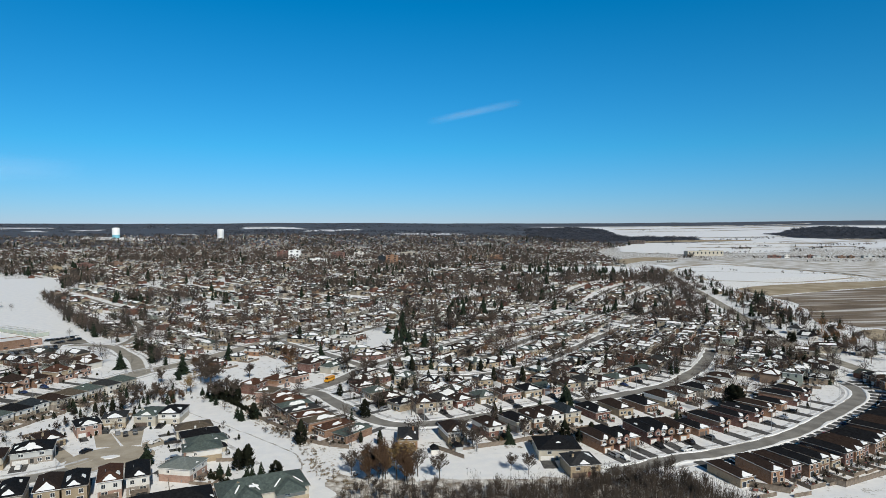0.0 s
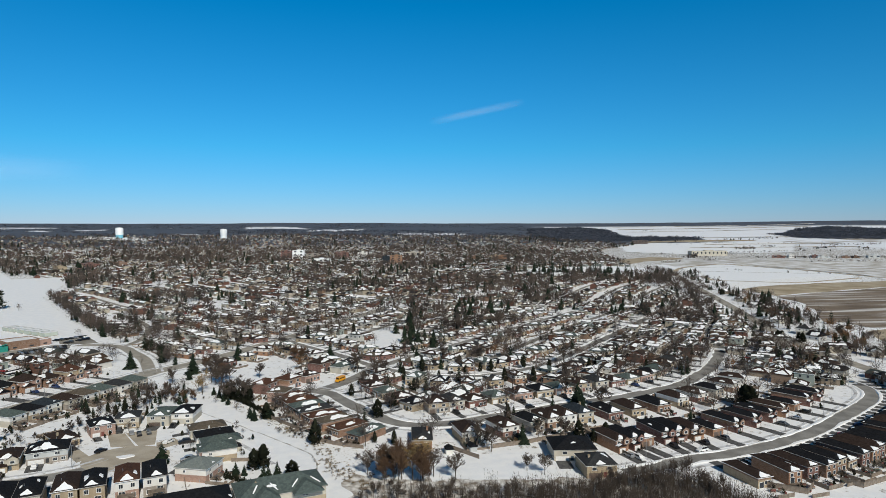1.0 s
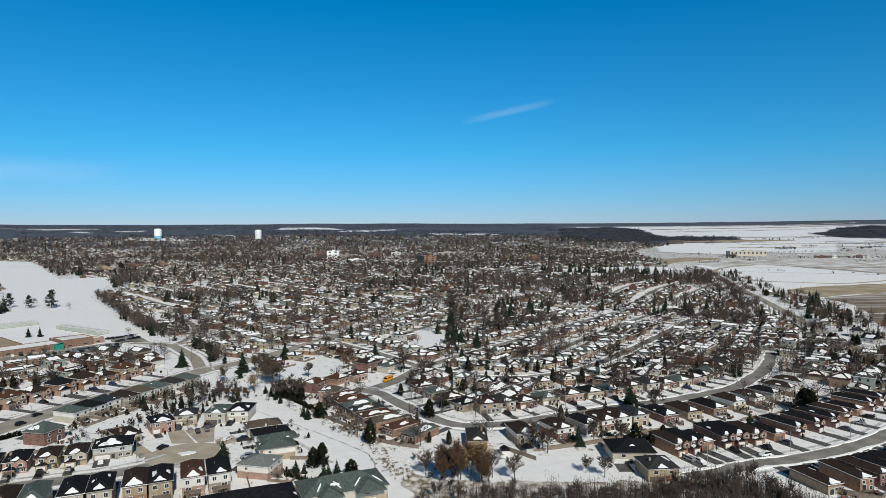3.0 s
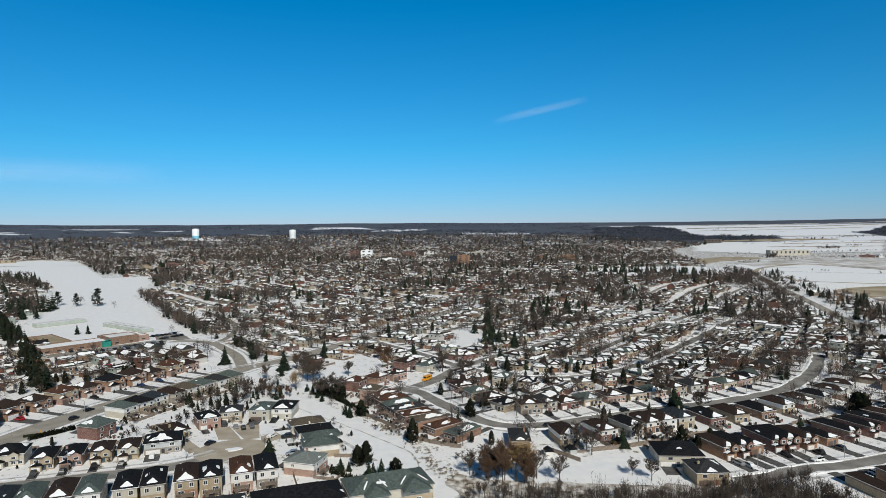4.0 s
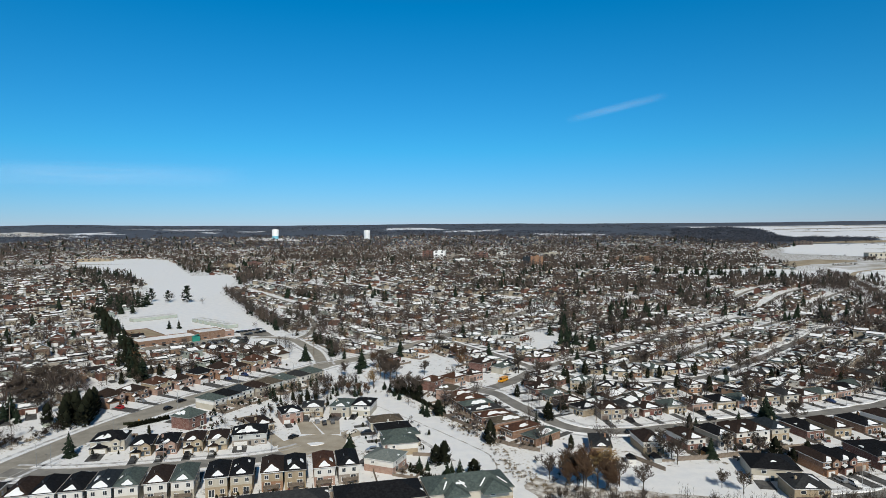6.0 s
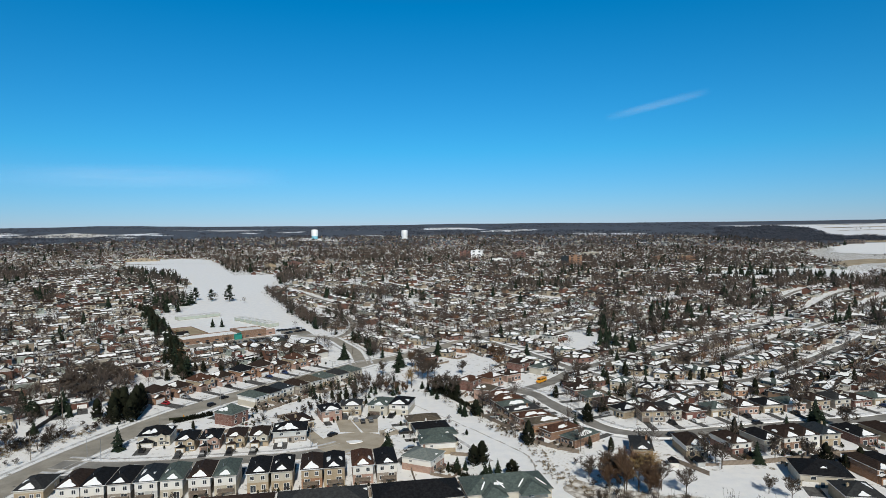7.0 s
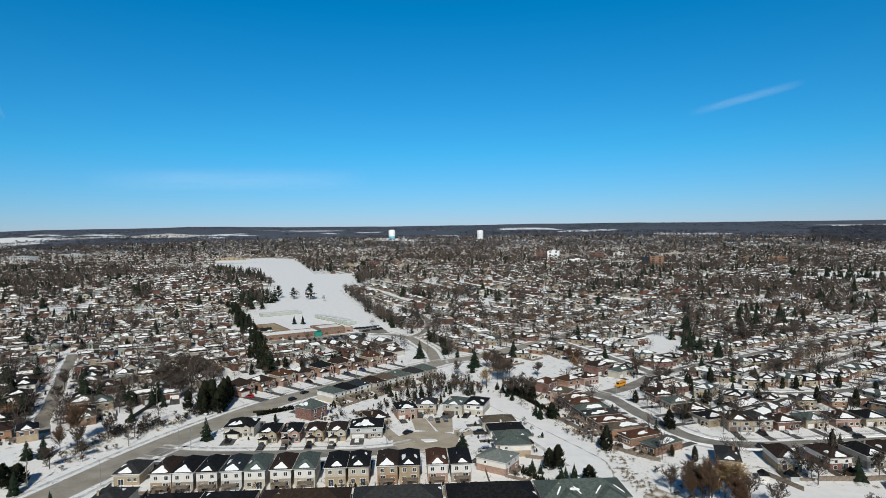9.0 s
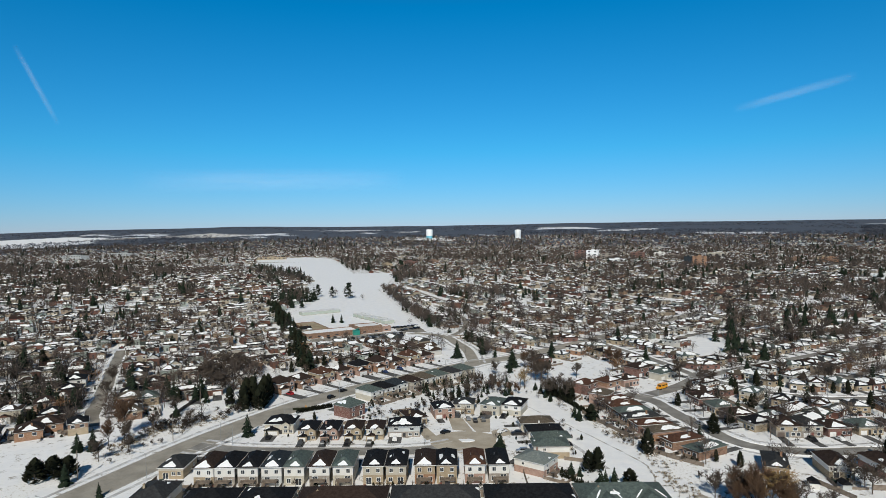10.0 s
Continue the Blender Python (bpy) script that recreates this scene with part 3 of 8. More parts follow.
CREEK = [(-85.3, 373.9), (-60.1, 332.1), (-27.9, 295.2), (-3.2, 260.7), (10.1, 228.7), (40.6, 232.9), (99, 217.2), (106.6, 184.5), (45.5, 149.9), (-2.1, 194.3), (-22.9, 239.1), (-48.1, 286), (-71.6, 314.6), (-98.5, 364.9)]
WOOD_EDGE = [(425, 670), (445, 842), (590, 1100), (650, 1176), (560, 872), (462, 690)]
TOWN_PARK = [(330, 1060), (520, 1010), (640, 1160), (590, 1270), (340, 1190)]
sheet("snowy_park", TOWN_PARK, M["snow"], 0.06, "flat snow-covered park inside the town", "field", 5, 15)
sheet("snowy_corridor", CREEK, M["snow"], 0.03, "smooth snow-covered open corridor behind the houses", "field", 3, 8)

sheet("scrub_bank", [(-33, 322), (-22, 302), (-8, 283), (4, 264), (14, 247), (24, 234), (40, 226), (48, 212), (34, 206), (22, 216), (13, 232), (3, 250), (-10, 272), (-26, 298), (-37, 318)], M["scrub"], 0.06, "bank of dead grass and thin snow by the corridor", "bank", 4, 4)
sheet("scrub_bank", [(-190, 138), (-183.5, 190), (-180.5, 215), (-175.5, 240), (-181, 248), (-192, 226), (-198, 190), (-206, 138)], M["scrub"], 0.04, "roadside bank of dead grass and thin snow", "bank", 5, 4)
sheet("thicket_floor", [(20, 212), (50, 204), (80, 198), (118, 199), (135, 185), (148, 158), (70, 150), (15, 160)], M["litter"], 0.07, "rough thicket floor of dead grass and snow", "bank", 9, 3)
ditch_line = smooth_line([(-66.5, 325.7), (-43, 294), (-24.4, 273), (-7.6, 252), (6.2, 232), (7, 208)], 3)
for k, q in enumerate(ditch_line):
    q.x += 1.3 * noise.noise((k * 0.4, 1, 0))
tagged(new("ditch", strip(ditch_line, -0.3, 0.3, -0.1, 0.085, "ditch", M["ditch"])), "narrow muddy ditch through the snowy corridor", "ditch", kind="structure")
track_line = smooth_line([(-48, 285), (-33, 266), (-19, 246), (-8, 228)], 4)
tagged(new("footpath", strip(track_line, -0.9, 0.9, -0.1, 0.075, "footpath", M["pavement"])), "trodden footpath through the snowy corridor", "path", kind="structure")

sheet("snowy_field", [(573, 835), (770, 929), (867, 927), (828, 869), (698, 817), (605, 799), (553, 768)], M["scrub"], 0.16, "farm field with dead grass showing through snow", "field", 8, 10)
for lane in ([(893, 1211), (909, 1072), (909, 944), (852, 840)], [(700, 1174), (761, 1180), (888, 1174), (1300, 1060)], [(680, 1330), (1000, 1380), (1500, 1330)], [(760, 1480), (1150, 1400), (1450, 1080)], [(950, 1010), (1250, 960), (1450, 930)]):
    tagged(new("farm_track", strip(smooth_line(lane, 20), -3.5, 3.5, -0.1, 0.2, "farm_track", M["ditch"])), "muddy farm track between snowy fields", "track", "farm tracks", "structure")

# ---- streets ----
A = street([(-178.6, 74.7), (-172.8, 147.9), (-170, 183.1), (-167.3, 215.3), (-161.3, 248.4), (-152.1, 282.3), (-136.3, 316.5), (-112.9, 355), (-93.1, 386.5)], 13.5, mat=M["asphalt"], label="wide salt-stained grey asphalt road curving past the houses")
B = street([(-93.1, 386.5), (-68.2, 415), (-46.2, 450.2), (-20.6, 495.2), (28.4, 587.3), (77.7, 672.2)], 11, mat=M["asphalt"], label="wide grey asphalt road running into the town")
C = street([(-93.1, 386.5), (-107.5, 426), (-123, 453), (-134, 471), (-149, 482.5), (-176.8, 489)], 7, level=0.045, mat=M["asphalt"])
N = street([(-135, 476), (-132, 505), (-138, 545), (-150, 580), (-172, 619), (-204, 667)], 5, walks=False, level=0.05, mat=M["back_street"], label="side street running up beside the park")
K = street([(-166.4, 213.2), (-149.2, 212.7), (-128.7, 216), (-107.2, 221.3), (-85.8, 226.6), (-71.9, 233.5), (-65.2, 240.1)], 8, level=0.05)
D = street([(-2.5, 331.5), (3.6, 328), (11.5, 320.7), (20.5, 301.2), (29.5, 282.8), (38.8, 269.6), (48.4, 263), (69.5, 264.3), (98.6, 274.7), (128.6, 283), (161.8, 292.2), (195.2, 306.6), (217.6, 324.5), (241.2, 346.7), (275.1, 389.6)], 7.6)
E = street([(3.2, 326.3), (17.7, 342.9), (29.1, 360.8), (37.4, 379.1)], 8, walks=False, level=0.05)
F = street([(-28.4, 489.9), (-9.2, 456.5), (14.9, 420.7), (28.1, 395.9), (37.4, 379.1), (48.1, 367.4), (63.7, 353.3), (79.8, 346.6), (95.1, 345.2), (112.8, 350), (139.3, 365.5), (182, 409), (240.5, 473.2), (299.2, 539.8)], 7)
G = street([(40.6, 379.8), (66.1, 409.1), (88.1, 430.2), (121.1, 464), (183.8, 527.6), (249.7, 594.9)], 6.2, walks=False, level=0.05)
H = street([(113.2, 198.9), (127.6, 202.5), (144.1, 207.1), (169.8, 211.3), (202.9, 223.5), (228, 237), (259.5, 255.5), (276.5, 267.6), (287, 281), (292, 300)], 6.8)
I = street([(326.5, 229.4), (325.2, 300.8), (330.4, 342.4), (342.6, 397.6), (380.8, 492.9), (452.2, 662.4), (555.6, 913.1), (657.8, 1128.8)], 10, walks=False, mat=M["asphalt"], label="straight rural road along the edge of the fields")
L1 = street([(-228.1, 223), (-245, 241.6), (-273.6, 277.6), (-308.2, 319.1), (-352.1, 373.3)], 7, mat=M["back_street"])
for road, r in ((D, 3.8), (F, 3.5), (H, 3.4), (L1, 3.5)):
    for side in (-1, 1):
        snow_bank(road, r, side, 3.0 + side + r, [(w, q) for w, q in ((A, 8.5), (B, 7), (D, 5.5), (E, 5.5), (F, 5), (G, 4.8), (H, 5), (I, 6.5)) if w is not road])
sheet("snowy_lot", [(39, 476), (66, 520), (69, 484), (57, 444), (42, 437)], M["snow"], 0.07, "open snowy lot among the gardens", "field", 2, 5)
for a, b in [(a, b) for a in range(-4, 76, 6) for b in (5, 11, 17, 23, 29)]:              # kept clear before the school
    if b < 18 or a > 26:
        take(-241 + 0.714 * a + 0.7 * b, 442 + 0.7 * a - 0.714 * b, 3.6)
for x, y in ((44, 446), (52, 452), (47, 464), (57, 466), (50, 478), (61, 482), (56, 496), (63, 506)):
    take(x, y, 7)
bulb = Shape()
bulb.prism([(-62.4 + 15 * math.cos(2 * math.pi * k / 40), 243.5 + 13.0 * math.sin(2 * math.pi * k / 40)) for k in range(40)], -0.2, 0.06)
tagged(new("turning_circle", bulb.mesh("turning_circle", M["gravelly"])), "round asphalt turning circle at a street's end", "road", kind="structure")
isle = Shape()
isle.prism([(-63 + (2.9 + 0.8 * math.sin(3 * a)) * math.cos(a), 244.5 + (1.7 + 0.4 * math.sin(2 * a)) * math.sin(a)) for a in [2 * math.pi * k / 24 for k in range(24)]], 0.05, 0.35)
tagged(new("snow_mound", isle.mesh("snow_mound", M["roof_snow"])), "low mound of ploughed snow in the turning circle", "snow mound")
for k in range(12):
    t = 2 * math.pi * k / 12
    ROADS.setdefault((int((-62.4 + 11 * math.cos(t)) // 30), int((243.5 + 10 * math.sin(t)) // 30)), []).append((-62.4 + 11 * math.cos(t), 233 + 10 * math.sin(t), 4))


# ---- houses ----
def roof_faces(w, d, ze, pitch, over, kind):
    a, b = w / 2 + over, d / 2 + over
    if kind == "hip":
        if d >= w:
            z = ze + a * pitch
            r0, r1 = (0, -(b - a), z), (0, b - a, z)
            front = [(a, b, ze), (-a, b, ze), r1]
            back = [(-a, -b, ze), (a, -b, ze), r0]
            right = [(a, -b, ze), (a, b, ze), r1, r0]
            left = [(-a, b, ze), (-a, -b, ze), r0, r1]
        else:
            z = ze + b * pitch
            r0, r1 = (-(a - b), 0, z), (a - b, 0, z)
            front = [(a, b, ze), (-a, b, ze), r0, r1]
            back = [(-a, -b, ze), (a, -b, ze), r1, r0]
            right = [(a, -b, ze), (a, b, ze), r1]
            left = [(-a, b, ze), (-a, -b, ze), r0]
        return {"front": front, "back": back, "right": right, "left": left}
    if kind == "gable":          # ridge along the depth
        z = ze + a * pitch
        r0, r1 = (0, -b, z), (0, b, z)
        return {"right": [(a, -b, ze), (a, b, ze), r1, r0], "left": [(-a, b, ze), (-a, -b, ze), r0, r1]}
    z = ze + b * pitch           # ridge along the width
    r0, r1 = (-a, 0, z), (a, 0, z)
    return {"front": [(a, b, ze), (-a, b, ze), r0, r1], "back": [(-a, -b, ze), (a, -b, ze), r1, r0]}


def roof_mesh(w, d, ze, pitch, over, kind):
    s = Shape()
    for pts in roof_faces(w, d, ze, pitch, over, kind).values():
        s.poly(pts)
    a, b = w / 2 + over, d / 2 + over
    low = [(-a, -b), (a, -b), (a, b), (-a, b)]
    for (x0, y0), (x1, y1) in zip(low, low[1:] + low[:1]):
        s.poly([(x0, y0, ze - 0.22), (x1, y0 if y0 == y1 else y1, ze - 0.22), (x1, y1, ze), (x0, y0, ze)])
    s.poly([(-a, b, ze - 0.22), (a, b, ze - 0.22), (a, -b, ze - 0.22), (-a, -b, ze - 0.22)])
    if kind == "gable":
        z = ze + a * pitch
        for y in (-b, b):
            s.poly([(-a, y, ze), (a, y, ze), (0, y, z)])
    if kind == "side":
        z = ze + b * pitch
        for x in (-a, a):
            s.poly([(x, -b, ze), (x, b, ze), (x, 0, z)])
    # ridge cap
    f = roof_faces(w, d, ze, pitch, over, kind)
    top = sorted({p for pts in f.values() for p in pts if p[2] > ze + 0.1})
    if len(top) == 2 and top[0] != top[1]:
        s.tube((top[0][0], top[0][1], top[0][2] + 0.0), (top[1][0], top[1][1], top[1][2]), 0.09, 0.09, 4)
    return s


def snow_on(pts, cover, rng, centre=None, thick=0.14):
    """A slab of snow with a scalloped rim lying on a roof face."""
    p = [Vector(q) for q in pts]
    nrm = (p[1] - p[0]).cross(p[2] - p[0]).normalized()
    if nrm.z < 0:
        nrm = -nrm
    u = (p[1] - p[0]).normalized()
    v = nrm.cross(u)
    flat = [((q - p[0]).dot(u), (q - p[0]).dot(v)) for q in p]
    cx = sum(q[0] for q in flat) / len(flat)
    cy = sum(q[1] for q in flat) / len(flat)
    if len(pts) == 3:
        cy *= 0.72
    if centre:
        xs, ys = [q[0] for q in flat], [q[1] for q in flat]
        tx, ty = cx + centre[0] * (max(xs) - min(xs)), cy + centre[1] * (max(ys) - min(ys))
        if inside(tx, ty, flat):
            cx, cy = tx, ty
    s = Shape()
    n = 30
    ring = []
    ph, ph2 = rng.random() * 6.28, rng.random() * 6.28
    for k in range(n):
        a = 2 * math.pi * k / n
        dx, dy = math.cos(a), math.sin(a)
        best = 1e9
        for (x0, y0), (x1, y1) in zip(flat, flat[1:] + flat[:1]):
            ex, ey = x1 - x0, y1 - y0
            den = dx * ey - dy * ex
            if abs(den) < 1e-9:
                continue
            t = ((x0 - cx) * ey - (y0 - cy) * ex) / den
            q = ((x0 - cx) * dy - (y0 - cy) * dx) / den
            if t > 0 and -1e-6 <= q <= 1 + 1e-6:
                best = min(best, t)
        if len(pts) == 3:
            c = cover * (0.93 + 0.035 * math.sin(3 * a + ph) + 0.03 * math.sin(5 * a + ph2)) * rng.uniform(0.95, 1.03)
        else:
            c = cover * (0.84 + 0.12 * math.sin(2 * a + ph) + 0.08 * math.sin(5 * a + ph2)) * rng.uniform(0.84, 1.04)
        ring.append(p[0] + u * (cx + dx * best * min(c, 0.97)) + v * (cy + dy * best * min(c, 0.97)))
    mid = p[0] + u * cx + v * cy
    i = len(s.v)
    for q in ring:
        s.v.append(tuple(q + nrm * 0.01))
    for q in ring:
        s.v.append(tuple(mid + (q - mid) * 0.95 + nrm * thick))
    for k in range(n):
        j = (k + 1) % n
        s.f.append((i + k, i + j, i + n + j, i + n + k))
        s.m.append(0)
    s.f.append(tuple(range(i + n, i + 2 * n)))
    s.m.append(0)
    return s


def window_frame(w, h):
    s = Shape()
    for x0, x1, z0, z1 in ((-w / 2 - 0.1, w / 2 + 0.1, h, h + 0.1), (-w / 2 - 0.16, w / 2 + 0.16, -0.14, 0), (-w / 2 - 0.1, -w / 2, 0, h), (w / 2, w / 2 + 0.1, 0, h), (-0.035, 0.035, 0, h)):
        s.box(x0, x1, -0.02, 0.07 if z1 > 0.01 else 0.13, z0, z1, bottom=True)
    return s.mesh("window", M["trim"])


def window_pane(w, h):
    s = Shape()
    s.poly([(w / 2, 0.03, 0), (-w / 2, 0.03, 0), (-w / 2, 0.03, h), (w / 2, 0.03, h)])
    return s.mesh("pane", M["glass"])


WALL_TURN = {"front": 0, "back": 180, "left": 90, "right": -90}


def on_wall(side, w, d, x, z):
    """Pose on a wall: x along it seen from outside, its own +y pointing out."""
    t = WALL_TURN[side]
    half = d / 2 if side in ("front", "back") else w / 2
    return pose(0, 0, 0, 0, 0, t) @ pose(-x, half, z)


def glazed_window(w, h):
    """Frame and glass in one, for houses further off."""
    s = Shape()
    s.box(-w / 2 - 0.1, w / 2 + 0.1, -0.02, 0.05, -0.12, h + 0.1, 0, bottom=True)
    s.poly([(w / 2, 0.056, 0), (-w / 2, 0.056, 0), (-w / 2, 0.056, h), (w / 2, 0.056, h)], 1)
    return s.mesh("window", [M["trim"], M["glass"]])


def add_window(house, side, w, d, x, z, ww, wh, panes=True):
    if not panes:
        part("window", shared(("wg", ww, wh), lambda: glazed_window(ww, wh)), house, m=on_wall(side, w, d, x, z))
        return
    f = part("window", shared(("wf", ww, wh), lambda: window_frame(ww, wh)), house, m=on_wall(side, w, d, x, z))
    part("pane", shared(("wp", ww, wh), lambda: window_pane(ww, wh)), f, label="dark window glass")


def garage_door_mesh(gw):
    s = Shape()
    for k in range(4):
        s.box(-gw / 2, gw / 2, -0.02, 0.05, 0.04 + k * 0.53, 0.04 + k * 0.53 + 0.50, bottom=True)
    return s.mesh("garage_door", M["garage_white"])


def deck_mesh(w, dep, h):
    s = Shape()
    s.box(-w / 2, w / 2, 0, dep, h - 0.16, h, bottom=True)
    return s.mesh("deck_floor", M["wood"])


def rail_mesh(w, dep, h):
    s = Shape()
    for z in (h + 0.12, h + 0.95):
        s.box(-w / 2, w / 2, dep - 0.06, dep, z, z + 0.07, bottom=True)
        s.box(-w / 2, -w / 2 + 0.06, 0, dep, z, z + 0.07, bottom=True)
        s.box(w / 2 - 0.06, w / 2, 0, dep, z, z + 0.07, bottom=True)
    n = int(w / 0.3)
    for k in range(n + 1):
        x = -w / 2 + 0.02 + k * (w - 0.08) / n
        s.box(x, x + 0.04, dep - 0.05, dep - 0.01, h, h + 0.95)
    return s.mesh("railing", M["wood"])


def stair_mesh(h):
    s = Shape()
    n = max(2, int(h / 0.18))
    side = [(0, 0)]
    for k in range(n):
        z = h - (k + 1) * h / (n + 1)
        side += [(k * 0.27, z), ((k + 1) * 0.27, z)]
    side.append((n * 0.27, 0))
    m = len(side)
    s.v = [(-0.5, y, z) for y, z in side] + [(0.5, y, z) for y, z in side]
    s.f = [tuple(range(m)), tuple(range(2 * m - 1, m - 1, -1))] + [(k, (k + 1) % m, m + (k + 1) % m, m + k) for k in range(m)]
    s.m = [0] * len(s.f)
    return s.mesh("steps", M["wood"])


PROTO = {}
LAST_HOUSE = [None]


def house(spec, m, group, note=""):
    """spec: w, d, storeys, roof, upper, lower, kind, pitch, garage, deck, bay, snow side, variant, detail."""
    key = (spec, group, note)
    LAST_HOUSE[0] = key
    if key in PROTO:
        return copy_thing(PROTO[key], m)
    w, d, st, roof, upper, lower, kind, pitch, garage, deck, bay, snowy, var, detail = spec
    rng = random.Random(str(spec))
    ob = new("house")
    size = {1: "one-storey", 2: "two-storey", 1.5: "split-level"}[st]
    clad = WALL_WORDS[lower] if upper == lower else WALL_WORDS[lower] + " and " + WALL_WORDS[upper]
    tagged(ob, f"{size} {clad} house, {ROOF_WORDS[roof]} roof with snow{note}", "house", group)
    h1, ze = 2.9, {1: 3.2, 1.5: 4.0 if detail else 3.5, 2: 5.8 if detail > 1 else 5.25}[st]

    def panes(s, z, hh):
        """Framed windows set straight into the wall of a house further off."""
        for sg in (-1, 1):
            for x in (-w * 0.27, w * 0.24):
                s.box(x - 0.75, x + 0.75, min(sg * d / 2, sg * (d / 2 + 0.05)), max(sg * d / 2, sg * (d / 2 + 0.05)), z, z + hh, 1, bottom=True)
                s.box(x - 0.62, x + 0.62, min(sg * d / 2, sg * (d / 2 + 0.08)), max(sg * d / 2, sg * (d / 2 + 0.08)), z + 0.12, z + hh - 0.12, 2, bottom=True)
            for y in (-d * 0.25, d * 0.22):
                s.box(min(sg * w / 2, sg * (w / 2 + 0.06)), max(sg * w / 2, sg * (w / 2 + 0.06)), y - 0.6, y + 0.6, z + 0.1, z + hh - 0.1, 2, bottom=True)

    def low():
        s = Shape()
        s.box(-w / 2, w / 2, -d / 2, d / 2, -0.3, h1)
        if not detail:
            panes(s, 1.0, 1.35)
        return s.mesh("lower_wall", [WALLS[lower], M["trim"], M["glass"]])

    def up():
        s = Shape()
        e = 0.004
        s.box(-w / 2 - e, w / 2 + e, -d / 2 - e, d / 2 + e, h1, ze - 0.1)
        if kind == "gable":
            for y in (-d / 2, d / 2):
                s.poly([(-w / 2, y, ze - 0.1), (w / 2, y, ze - 0.1), (0, y, ze + w / 2 * pitch)])
        if kind == "side":
            for x in (-w / 2, w / 2):
                s.poly([(x, -d / 2, ze - 0.1), (x, d / 2, ze - 0.1), (x, 0, ze + d / 2 * pitch)])
        if not detail and st == 2:
            panes(s, ze - 1.9, 1.2)
        return s.mesh("upper_wall", [WALLS[upper], M["trim"], M["glass"]])

    part("lower_wall", shared(("low", w, d, lower, detail > 0), low), ob)
    part("upper_wall", shared(("up", w, d, ze, upper, kind, pitch, detail > 0), up), ob)
    part("roof", shared(("roof", w, d, ze, kind, pitch, roof), lambda: roof_mesh(w, d, ze, pitch, 0.4, kind).mesh("roof", ROOFS[roof])), ob)

    def fascia():
        s = Shape()
        a, b = w / 2 + 0.43, d / 2 + 0.43
        for x0, x1, y0, y1 in ((-a, a, b - 0.05, b + 0.07), (-a, a, -b - 0.07, -b + 0.05), (-a - 0.07, -a + 0.05, -b, b), (a - 0.05, a + 0.07, -b, b)):
            s.box(x0, x1, y0, y1, ze - 0.26, ze - 0.08, bottom=True)
        return s.mesh("gutter", M["trim"] if var % 2 else M["fascia"])

    if detail:
        part("gutter", shared(("fascia", w, d, ze, var % 2), fascia), ob)
    faces = roof_faces(w, d, ze, pitch, 0.4, kind)
    for side, pts in faces.items():
        if side == snowy:
            s = snow_on(pts, rng.uniform(0.5, 0.85) if len(pts) == 3 else rng.uniform(0.4, 0.7) if detail > 1 else rng.uniform(0.45, 0.8) if detail else rng.uniform(0.72, 1.0), rng, (rng.uniform(-0.12, 0.12), rng.uniform(-0.12, 0.08)))
            part("snow_patch", s.mesh("snow_patch", M["roof_snow"]), ob)
            if len(pts) == 4 and rng.random() < 0.6:
                s = snow_on(pts, 0.4, rng, (rng.choice((-0.3, 0.3)), -0.2))
                part("snow_patch", s.mesh("snow_patch", M["roof_snow"]), ob)
        elif rng.random() < (0.95 if not detail else 0.45 if snowy != "none" else 0.35):
            s = snow_on(pts, (rng.uniform(0.5, 0.95) if not detail else rng.uniform(0.15, 0.4)) if snowy != "none" else 0.16, rng, (rng.uniform(-0.3, 0.3), rng.uniform(-0.3, 0.1)))
            part("snow_patch", s.mesh("snow_patch", M["roof_snow"]), ob)
    # front
    gw = 0
    if garage:
        gw = 2.6 if garage == 1 else 4.9
        gx = -w / 2 + gw / 2 + 0.6
        proj = 1.6 if bay else 0.0
        if proj:
            def wing():
                s = Shape()
                s.box(-gw / 2 - 0.5, gw / 2 + 0.5, 0, proj, -0.3, 2.9)
                return s.mesh("garage_wall", WALLS[lower])

            def wing_roof():
                s = Shape()
                a, z = gw / 2 + 0.8, 2.9 + (gw / 2 + 0.8) * 0.5
                s.poly([(a, proj + 0.35, 2.9), (a, -0.2, 2.9), (0, -0.2, z), (0, proj + 0.35, z)])
                s.poly([(-a, -0.2, 2.9), (-a, proj + 0.35, 2.9), (0, proj + 0.35, z), (0, -0.2, z)])
                s.poly([(-a, proj + 0.3, 2.85), (a, proj + 0.3, 2.85), (0, proj + 0.3, z - 0.05)])
                s.poly([(-a, proj + 0.35, 2.9), (a, proj + 0.35, 2.9), (a, -0.2, 2.9), (-a, -0.2, 2.9)])
                return s.mesh("garage_roof", ROOFS[roof])

            mm = on_wall("front", w, d, gx, 0)
            part("garage_wall", shared(("gwall", gw, lower), wing), ob, m=mm)
            part("garage_roof", shared(("groof", gw, roof), wing_roof), ob, m=mm)
            part("snow_patch", shared(("gsnow", gw, var % 3), lambda: snow_on([(gw / 2 + 0.8, proj + 0.35, 2.9), (gw / 2 + 0.8, -0.2, 2.9), (0, -0.2, 2.9 + (gw / 2 + 0.8) * 0.5), (0, proj + 0.35, 2.9 + (gw / 2 + 0.8) * 0.5)], 0.9, rng).mesh("snow_patch", M["roof_snow"])), ob, m=mm)
        part("garage_door", shared(("gd", gw), lambda: garage_door_mesh(gw)), ob, M["garage_dark"] if var % 3 == 0 else M["garage_white"], m=on_wall("front", w, d + 2 * proj, gx, 0))

